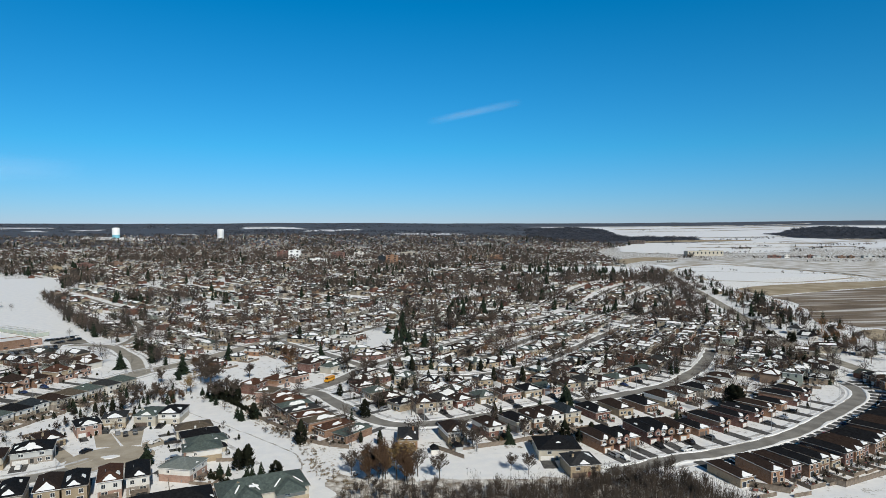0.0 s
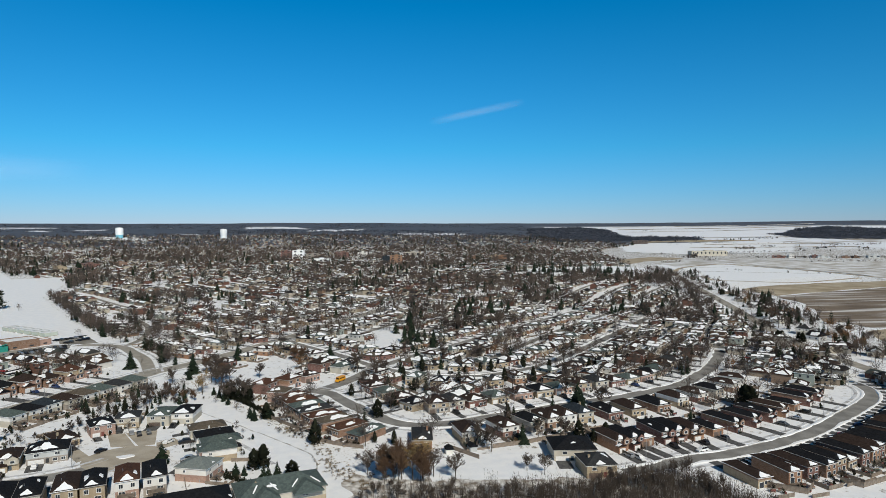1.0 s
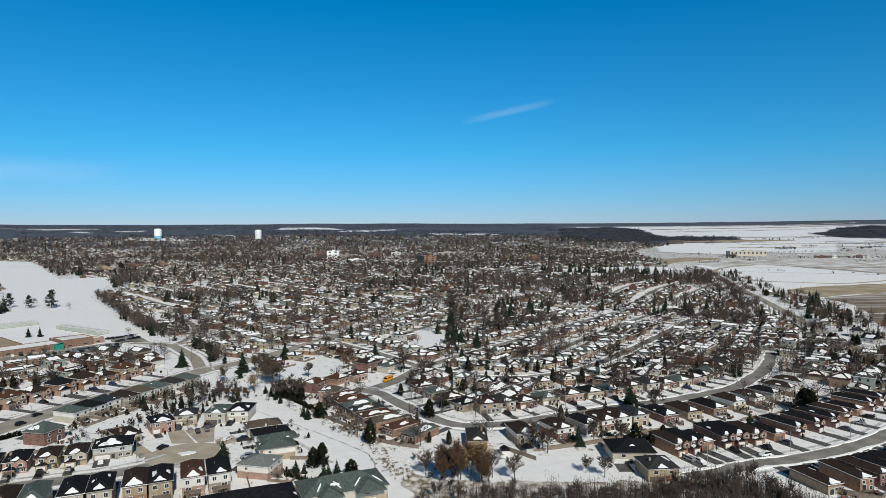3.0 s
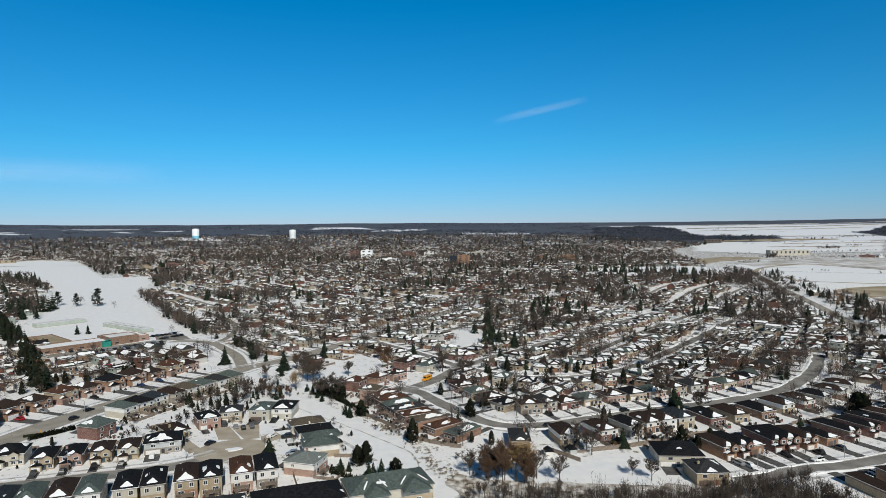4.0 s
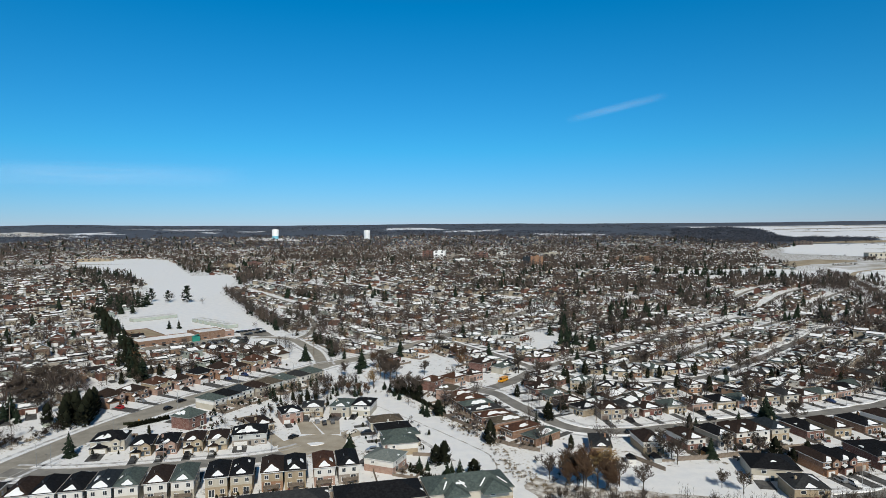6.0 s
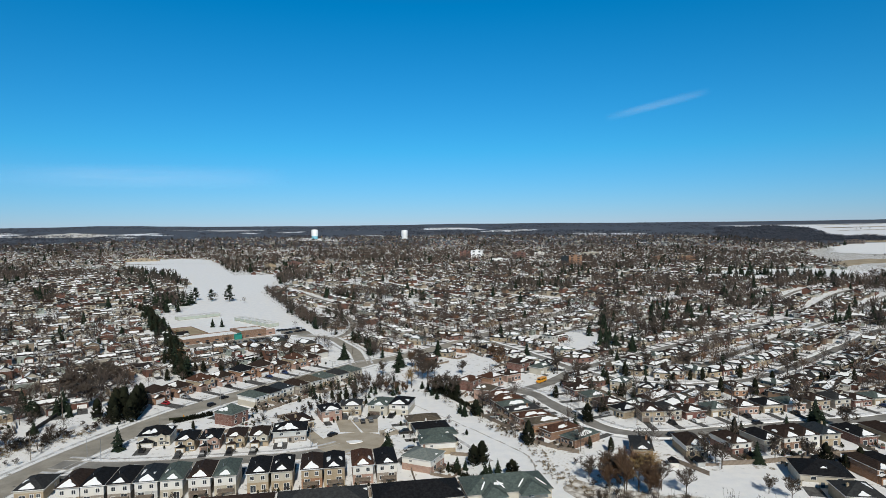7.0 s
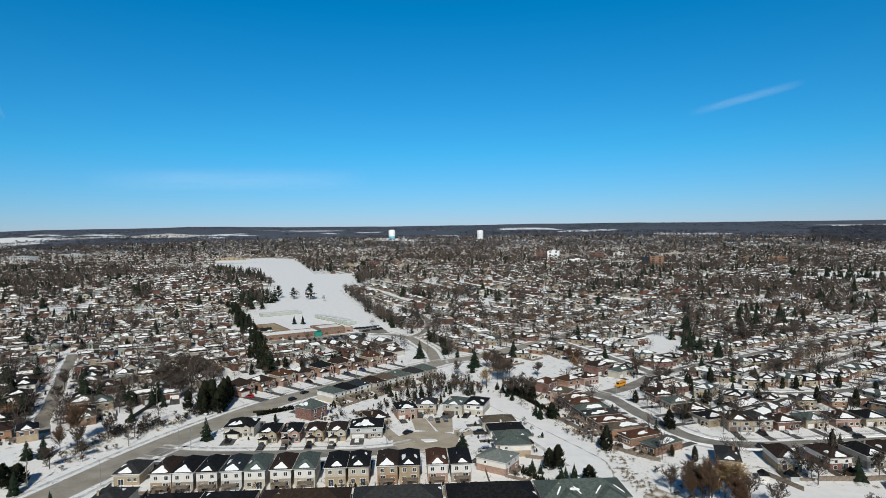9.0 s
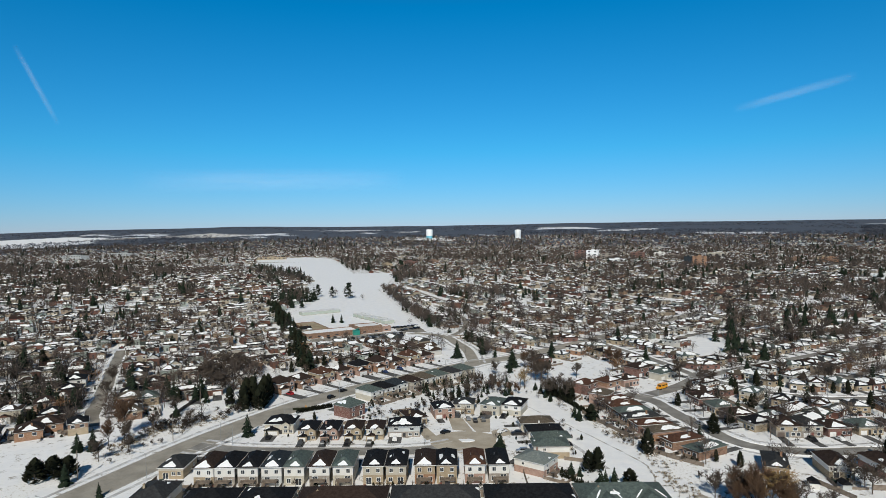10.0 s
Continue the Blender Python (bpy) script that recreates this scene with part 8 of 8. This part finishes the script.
CAR_PARTS = {t: car_meshes(t) for t in (False, True)}
CAR_PROTO = {}


def car(x, y, heading, colour, tall, where="parked on a driveway"):
    key = (colour, tall, where)
    m = turned(x, y, heading, 0.06)
    if key in CAR_PROTO:
        return copy_thing(CAR_PROTO[key], m)
    ob = tagged(new("car"), f"{colour} {'sport utility car' if tall else 'saloon car'} {where}", "car", "parked cars")
    b, g, w = CAR_PARTS[tall]
    part("body", b, ob, CARS[colour])
    part("cabin_glass", g, ob)
    for wx in (-0.82, 0.82):
        for wy in (-1.4, 1.42):
            part("wheel", w, ob, m=pose(wx, wy, 0.33))
    ob.matrix_basis = m
    CAR_PROTO[key] = ob
    return ob


rc = random.Random(3)
COLOURS = ["black", "black", "black", "grey", "silver", "white", "blue", "grey", "grey", "silver", "white", "black", "red"]
for x, y, hd in CAR_SPOTS[:66]:
    car(x, y, hd, rc.choice(COLOURS), rc.random() < 0.55)
for x, y, hd, col, tall in ((-144.8, 290.5, 73, "black", True), (64.3, 260.6, 8, "black", True), (71, 261.6, 14, "black", False), (103.9, 279.3, 20, "black", True), (151, 213.6, 192, "white", True), (-48.6, 241.1, 100, "red", False), (-50.3, 246.9, 95, "white", False), (-73.8, 251.7, 60, "black", False), (-65.3, 269.6, 110, "black", True), (-62.1, 271.3, 110, "grey", True), (-68.9, 271.8, 110, "silver", False), (-51.1, 258.1, 60, "white", False), (28.2, 288.6, 120, "silver", False), (-144.5, 303.6, 65, "black", False), (-101.2, 273.9, 100, "black", False), (123.8, 209.8, 280, "white", True), (-172.6, 261.1, 75, "white", False)):
    car(x, y, hd, col, tall, "standing on the street")
for r0, (x0, y0, x1, y1, n) in enumerate(((-197.5, 463.5, -176.5, 481, 10), (-193, 456, -172.5, 472, 10), (-208.6, 449, -196, 459.5, 5), (-202.4, 437.5, -189.4, 446.6, 5), (-234, 444, -222, 454, 4), (-192.4, 506.8, -178, 522, 7), (-181, 496, -172, 510, 6))):
    for k in range(n):
        if rc.random() < 0.9:
            car(x0 + (x1 - x0) * k / (n - 1), y0 + (y1 - y0) * k / (n - 1), 134 if r0 < 5 else 165, rc.choice(("black", "black", "grey", "grey", "silver", "white", "black")), rc.random() < 0.5, "in the school car park")

# yellow road marker
marker = tagged(new("road_sign"), "small yellow warning sign on a thin post", "sign")
s = Shape()
s.tube((0, 0, -0.2), (0, 0, 1.9), 0.04, 0.04, 6)
part("post", s.mesh("post", M["metal"]), marker)
s = Shape()
s.box(-0.4, 0.4, -0.09, -0.04, 1.0, 1.95, bottom=True)
part("plate", s.mesh("plate", M["bus_yellow"]), marker, label="yellow plate")
marker.matrix_basis = pose(-147.6, 269.5, 0, 0, 0, -25)

# school bus
bus = tagged(new("school_bus"), "short yellow school bus standing on the street", "bus")
s = Shape()
prof = [(3.6, 0.55), (3.6, 1.3), (2.5, 1.55), (2.3, 2.7), (-3.6, 2.75), (-3.7, 0.55)]
for sgn in (-1.15, 1.15):
    i = len(s.v)
    s.v += [(sgn, y, z) for y, z in prof]
    s.f.append(tuple(range(i, i + 6)))
    s.m.append(0)
for k in range(6):
    s.f.append((k, (k + 1) % 6, 6 + (k + 1) % 6, 6 + k))
    s.m.append(0)
part("body", s.mesh("body", M["bus_yellow"]), bus)
for k in range(5):
    for sgn in (-1.16, 1.16):
        s = Shape()
        y = -3.2 + k * 1.05
        s.box(min(sgn, sgn * 0.99), max(sgn, sgn * 0.99), y, y + 0.8, 1.75, 2.35, bottom=True)
        part("window", s.mesh("window", M["car_glass"]), bus)
s = Shape()
s.poly([(-1.0, 2.5, 1.62), (1.0, 2.5, 1.62), (0.95, 2.33, 2.5), (-0.95, 2.33, 2.5)])
part("windscreen", s.mesh("windscreen", M["car_glass"]), bus, m=pose(0, 0.03, 0))
for wx in (-1.0, 1.0):
    for wy in (-2.2, 2.4):
        part("wheel", CAR_PARTS[True][2], bus, m=pose(wx, wy, 0.45) @ Matrix.Diagonal((1.4, 1.4, 1.4, 1)))
bus.matrix_basis = turned(16.3, 346.5, 236, 0.06)

# ---- poles, fences, sheds ----
LAMP = {}


def street_lamp(x, y, heading):
    m = turned(x, y, heading)
    if LAMP:
        return copy_thing(LAMP["first"], m)
    ob = tagged(new("street_lamp"), "tall galvanised street lamp with a curved arm", "street lamp", "street lamps")
    s = Shape()
    s.tube((0, 0, -0.3), (0, 0, 8.2), 0.11, 0.07, 8)
    part("pole", s.mesh("pole", M["metal"]), ob)
    s = Shape()
    s.tube((0, 0, 8.1), (0, 1.0, 8.6), 0.06, 0.05, 6)
    s.tube((0, 1.0, 8.6), (0, 2.1, 8.65), 0.05, 0.05, 6)
    part("arm", s.mesh("arm", M["metal"]), ob)
    s = Shape()
    s.box(-0.14, 0.14, 1.95, 2.7, 8.56, 8.72, bottom=True)
    part("lamp_head", s.mesh("lamp_head", M["lamp_head"]), ob)
    ob.matrix_basis = m
    LAMP["first"] = ob


for line, side, step, off in ((A, 1, 38, 8.3), (D, -1, 42, 6.2), (H, -1, 38, 6.0), (K, -1, 40, 5.8), (F, 1, 45, 6.0), (B, 1, 45, 8)):
    s = 70 if line is A else 14
    while s < 300:
        p, t = at_length(line, s)
        if (p - line[-1]).length < 2:
            break
        nrm = Vector((t.y, -t.x, 0)) * side
        street_lamp(p.x + nrm.x * off, p.y + nrm.y * off, math.degrees(math.atan2(-nrm.y, -nrm.x)))
        s += step
POLE = {}
for x, y in ((-183.4, 173.8), (-179.2, 216.4), (-254.2, 234.6), (-205.7, 268.6), (-180.1, 286.2), (-106.5, 415.8), (-126.8, 397.1), (-76.9, 431), (-36.7, 489.1), (-13.8, 522.8)):
    if POLE:
        copy_thing(POLE["first"], turned(x, y, 35))
        continue
    ob = tagged(new("utility_pole"), "weathered wooden utility pole with a crossarm", "utility pole", "utility poles")
    s = Shape()
    s.tube((0, 0, -0.3), (0, 0, 10.5), 0.16, 0.11, 8)
    part("pole", s.mesh("pole", M["wood"]), ob)
    s = Shape()
    s.box(-1.2, 1.2, -0.06, 0.06, 9.6, 9.75, bottom=True)
    part("crossarm", s.mesh("crossarm", M["wood"]), ob)
    s = Shape()
    s.tube((0.25, 0.25, 8.2), (0.25, 0.25, 9.1), 0.2, 0.2, 8)
    part("transformer", s.mesh("transformer", M["metal"]), ob)
    ob.matrix_basis = turned(x, y, 35)
    POLE["first"] = ob


def fence(points, h=1.7, mat=None, label="weathered wooden board fence along a garden"):
    ob = tagged(new("fence"), label, "fence", "garden fences")

    def post():
        s = Shape()
        s.box(-0.07, 0.07, -0.07, 0.07, -0.3, h + 0.12)
        return s.mesh("post", mat or M["wood"])

    def panel():
        s = Shape()
        s.box(0.07, 2.33, -0.025, 0.025, 0.08, h, bottom=True)
        s.box(0.07, 2.33, -0.06, 0.06, h - 0.06, h, bottom=True)
        return s.mesh("panel", mat or M["wood"])

    tag = mat.name if mat else "wood"
    for (x0, y0), (x1, y1) in zip(points, points[1:]):
        L = math.hypot(x1 - x0, y1 - y0)
        n = max(1, round(L / 2.4))
        a = math.degrees(math.atan2(y1 - y0, x1 - x0))
        for k in range(n):
            t = k / n
            m = pose(x0 + (x1 - x0) * t, y0 + (y1 - y0) * t, 0, 0, 0, a)
            part("post", shared(("fp", h, tag), post), ob, m=m)
            part("panel", shared(("fn", h, tag), panel), ob, m=m @ Matrix.Diagonal((L / n / 2.4, 1, 1, 1)))


fence([(73.5, 230.1), (87.9, 232.7), (102.4, 237.3)], 1.8)
fence([(102.4, 237.3), (110.9, 246.3), (118.4, 257.4)], 1.6)
fence([(57.2, 232.7), (66, 220.1)], 1.6)
fence([(114.9, 245.1), (120.9, 212)], 1.6)
fence([(152.2, 180.1), (162.1, 172.6), (168.4, 177.5)], 2.0, label="dark brown board fence round a back garden")
fence([(179.7, 179.2), (183.5, 173.9), (208.2, 181.3), (230, 191.7)], 1.9, label="dark board fence behind the long houses")
fence([(-153, 266.5), (-140, 272)], 1.2, M["cedar"], label="dark green screen fence beside the road")
fence([(-23.3, 233), (-12.1, 231.9)], 1.4)
for k in (-8, 6.9, 22.2, 38.8, 55.7, 72.1, 89):
    p = Vector((-126, 183, 0)) + KD * k
    fence([(p.x - KN.x * 0.5, p.y - KN.y * 0.5), (p.x - KN.x * 11, p.y - KN.y * 11)], 1.5)
p, q = Vector((-126, 183, 0)) - KD * 8 - KN * 11.2, Vector((-126, 183, 0)) + KD * 89 - KN * 11.2
fence([(p.x, p.y), (q.x, q.y)], 1.5)
p = Vector((-126, 183, 0)) + KD * 96
fence([(p.x - KN.x * 6, p.y - KN.y * 6), (p.x + KN.x * 8, p.y + KN.y * 8)], 1.6)
fence([(-201.2, 241.1), (-205.5, 256.5), (-211.1, 278.9), (-215.1, 303.5)], 1.8, M["bark"], label="dark weathered fence along the roadside bank")
fence([(3.4, 252.9), (14.6, 243.5), (24.6, 238)], 1.6)
fence([(-20.8, 293.4), (-11.4, 279), (-0, 263.4)], 1.6)


def shed(x, y, heading, mat, label):
    ob = tagged(new("shed"), label, "shed", "garden sheds")
    s = Shape()
    s.box(-1.7, 1.7, -1.4, 1.4, -0.1, 2.1)
    for q in (-1.7, 1.7):
        s.poly([(q, -1.4, 2.1), (q, 1.4, 2.1), (q, 0, 2.9)])
    part("wall", s.mesh("wall", mat), ob)
    part("roof", roof_mesh(3.4, 2.8, 2.1, 0.55, 0.25, "side").mesh("roof", ROOFS["black"]), ob)
    s = Shape()
    s.box(-0.5, 0.5, 1.4, 1.44, 0, 1.9)
    part("shed_door", s.mesh("shed_door", M["trim"]), ob)
    ob.matrix_basis = turned(x, y, heading)


shed(-23.2, 245, 200, WALLS["cream"], "small yellow wooden shed with a dark roof")
shed(65.3, 229.4, 10, WALLS["greysid"], "small grey garden shed in the snow")
shed(86, 235.8, 20, M["new_wood"], "small wooden shed by the fence")
shed(56.1, 228.1, 0, WALLS["white"], "white garden shed with a snowy roof")
shed(-186.2, 265.1, 60, WALLS["sage"], "small pale green shed near the road")

# ---- town landmarks ----
def water_tower(x, y, r, h, skirt, label):
    ob = tagged(new("water_tower"), label, "water tower", "water towers")
    n = 28

    def ring(s, rows, mat=0):
        i = len(s.v)
        for rr, z in rows:
            s.v += [(rr * math.cos(6.2832 * k / n), rr * math.sin(6.2832 * k / n), z) for k in range(n)]
        for j in range(len(rows) - 1):
            for k in range(n):
                q = (k + 1) % n
                s.f.append((i + j * n + k, i + j * n + q, i + j * n + n + q, i + j * n + n + k))
                s.m.append(mat)

    s = Shape()
    ring(s, [(r * 0.92, h * 0.30), (r, h * 0.36), (r, h * 0.9), (r * 0.9, h * 0.96), (r * 0.5, h), (0.01, h * 1.01)])
    part("tank", s.mesh("tank", M["tower"], smooth=True), ob)
    s = Shape()
    ring(s, [(r * 0.93, -3), (r * 0.93, h * 0.31)])
    part("base", s.mesh("base", M["tower_blue"] if skirt else M["tower"], smooth=True), ob, label="pale base of the tank")
    s = Shape()
    ring(s, [(1.2, h), (1.2, h + 2), (0.01, h + 2.4)])
    part("hatch", s.mesh("hatch", M["metal"]), ob)
    ob.matrix_basis = pose(x, y, land(x, y))


water_tower(-986, 3155, 17, 50, True, "fat white water tower with a blue base")
water_tower(-519, 3155, 16, 46, False, "fat white cylindrical water tower")


def big_building(x, y, heading, w, d, h, mat, label, floors):
    ob = tagged(new("town_building"), label, "building", "large town buildings")
    s = Shape()
    s.box(-w / 2, w / 2, -d / 2, d / 2, -1, h)
    s.box(-w * 0.15, w * 0.1, -d * 0.2, d * 0.2, h, h + 2.5)
    part("wall", s.mesh("wall", mat), ob)
    for k in range(floors):
        z = h * (k + 0.4) / floors
        for side in (-1, 1):
            n = max(2, int(w / 12))
            for j in range(n):
                q = Shape()
                x0 = -w / 2 + w * (j + 0.22) / n
                q.box(x0 + w / n * 0.1, x0 + w / n * 0.46, min(side * d / 2, side * (d / 2 + 0.1)), max(side * d / 2, side * (d / 2 + 0.1)), z, z + h / floors * 0.42, bottom=True)
                part("window", q.mesh("window", M["glass"]), ob)
    ob.matrix_basis = turned(x, y, heading, land(x, y))


big_building(-81, 1658, 265, 30, 18, 24, M["tower"], "tall white block of flats in the town", 3)
big_building(-113, 1665, 265, 26, 16, 23, WALLS["red"], "red brick block of flats in the town", 4)
big_building(-46, 1668, 265, 30, 16, 15, WALLS["grey_brick"], "grey block of flats in the town", 3)
big_building(144, 1373, 262, 26, 16, 22, WALLS["orange"], "red brick tower block with dark windows", 5)
big_building(122, 1378, 262, 15, 14, 21, ROOFS["slate"], "dark blue glass-fronted office block", 4)
big_building(30, 1700, 265, 34, 16, 17, WALLS["red"], "low red brick town building", 3)
big_building(85, 1720, 265, 26, 16, 16, WALLS["white"], "low buff brick town building", 3)
big_building(420, 1520, 250, 34, 16, 12, WALLS["orange"], "low brick town building with a flat roof", 3)
big_building(1056, 1636, 268, 108, 22, 14, WALLS["cream"], "long pale yellow farm hall at the fields", 1)
big_building(1230, 2380, 236, 60, 30, 14, M["garage_dark"], "dark hall standing in white fields", 2)
big_building(-1653, 1572, 262, 96, 30, 12, WALLS["greysid"], "long pale grey school building in the suburbs", 2)
big_building(-1600, 1712, 262, 90, 34, 12, WALLS["greysid"], "pale grey hall in the suburbs", 2)
big_building(-522, 1343, 212, 46, 16, 8, WALLS["buff"], "long tan building above the snowy park", 2)
big_building(-494, 1418, 225, 52, 16, 9, WALLS["red"], "long red brick building above the park", 2)
big_building(-448, 1458, 212, 44, 16, 9, WALLS["brownb"], "long brown brick building above the park", 2)
big_building(-1000, 1634, 295, 90, 14, 7, WALLS["buff"], "long low tan hall above the park", 1)
big_building(408, 1530, 258, 22, 16, 13, WALLS["buff"], "tan block of flats with dark windows", 4)
big_building(353, 1525, 258, 26, 16, 12, WALLS["brownb"], "brown brick town building", 3)
big_building(115, 1725, 262, 40, 18, 10, WALLS["grey_brick"], "low grey brick hall in the town", 2)
big_building(620, 2420, 255, 90, 30, 8, WALLS["greysid"], "long pale grey hall at the far edge of town", 1)
big_building(-20, 1500, 262, 40, 22, 10, M["tower"], "long white hall in the town", 1)
big_building(230, 1780, 255, 46, 22, 12, WALLS["cream"], "pale hall in the town", 1)

rf = random.Random(9)
for k in range(10):                                                          # farmyards strung along the far lane
    t = k / 9
    big_building(1175 + 330 * t + rf.uniform(-12, 12), 1500 - 130 * t + rf.uniform(-12, 12), 250 + rf.uniform(-15, 15), rf.uniform(12, 34), rf.uniform(10, 16), rf.uniform(4, 8), rf.choice((WALLS["brownb"], WALLS["greysid"], M["garage_dark"], WALLS["white"], WALLS["red"])), "low farm building at the edge of snowy fields", 1)

# farm houses along the rural road
for k, (x, y, hd) in enumerate(((378, 436, 215), (369, 413, 200), (356, 372, 260), (363, 355, 230), (422, 516, 205), (437, 559, 200), (397, 492, 205), (445, 587, 200), (496, 718, 205), (465, 640, 205), (374.1, 279.3, 190))):
    place_house(x, y, hd, 9.5, 10, 2 if k == 0 else 1.5, ("grey", "black", "brown")[k % 3], ("white", "cream", "greysid")[k % 3], ("cream", "white", "buff")[k % 3], ("hip", "side", "gable")[k % 3], 0.6, 1, 0, 0, k % 4, 0, "farmhouses by the rural road")


# ---- high thin cloud ----
def cloud_material(name, strength):
    m = bpy.data.materials.new(name)
    m.use_nodes = True
    n, l = m.node_tree.nodes, m.node_tree.links
    out = n["Material Output"]
    bsdf = n["Principled BSDF"]
    bsdf.inputs["Base Color"].default_value = (0.9, 0.92, 0.95, 1)
    bsdf.inputs["Roughness"].default_value = 1
    co = n.new("ShaderNodeTexCoord")
    mp = n.new("ShaderNodeMapping")
    mp.inputs["Scale"].default_value = (3.0, 9.0, 1)
    l.new(co.outputs["Generated"], mp.inputs["Vector"])
    t = n.new("ShaderNodeTexNoise")
    t.inputs["Scale"].default_value, t.inputs["Detail"].default_value = 1.6, 6
    l.new(mp.outputs["Vector"], t.inputs["Vector"])
    sp = n.new("ShaderNodeSeparateXYZ")
    l.new(co.outputs["Generated"], sp.inputs[0])

    def math_node(op, a, b):
        q = n.new("ShaderNodeMath")
        q.operation = op
        q.use_clamp = True
        for k, v in enumerate((a, b)):
            if isinstance(v, (int, float)):
                q.inputs[k].default_value = v
            else:
                l.new(v, q.inputs[k])
        return q.outputs[0]

    def hump(s):
        return math_node("MULTIPLY", math_node("MULTIPLY", s, math_node("SUBTRACT", 1.0, s)), 4.0)

    ends = math_node("MULTIPLY", hump(sp.outputs["X"]), math_node("POWER", hump(sp.outputs["Y"]), 2.0))
    alpha = math_node("MULTIPLY", math_node("MULTIPLY", ends, t.outputs["Fac"]), strength)
    tr = n.new("ShaderNodeBsdfTransparent")
    mx = n.new("ShaderNodeMixShader")
    l.new(alpha, mx.inputs[0])
    l.new(tr.outputs[0], mx.inputs[1])
    l.new(bsdf.outputs[0], mx.inputs[2])
    l.new(mx.outputs[0], out.inputs["Surface"])
    return m


def cloud(a, b, width, strength, label):
    """A thin streak high in the sky from one point to another."""
    a, b = Vector(a), Vector(b)
    u = (b - a).normalized()
    toward = (Vector((0, 0, 85)) - (a + b) / 2).normalized()
    v = toward.cross(u).normalized()
    L = (b - a).length
    s = Shape()
    s.poly([(0, -width / 2, 0), (L, -width / 2, 0), (L, width / 2, 0), (0, width / 2, 0)])
    ob = new("cloud", s.mesh("cloud", cloud_material("cloud", strength)))
    w = u.cross(v)
    ob.matrix_basis = Matrix(((u.x, v.x, w.x, a.x), (u.y, v.y, w.y, a.y), (u.z, v.z, w.z, a.z), (0, 0, 0, 1)))
    tagged(ob, label, "cloud", kind="structure")


cloud((677, 4488, 829), (1337, 4314, 965), 70, 0.23, "thin white wisp of high cloud")
cloud((-3420, 2873, 1195), (-3344, 3091, 753), 40, 0.26, "faint straight condensation trail in the sky")
cloud((-3097, 3389, 418), (-1518, 4331, 444), 190, 0.2, "faint pale band of haze cloud")
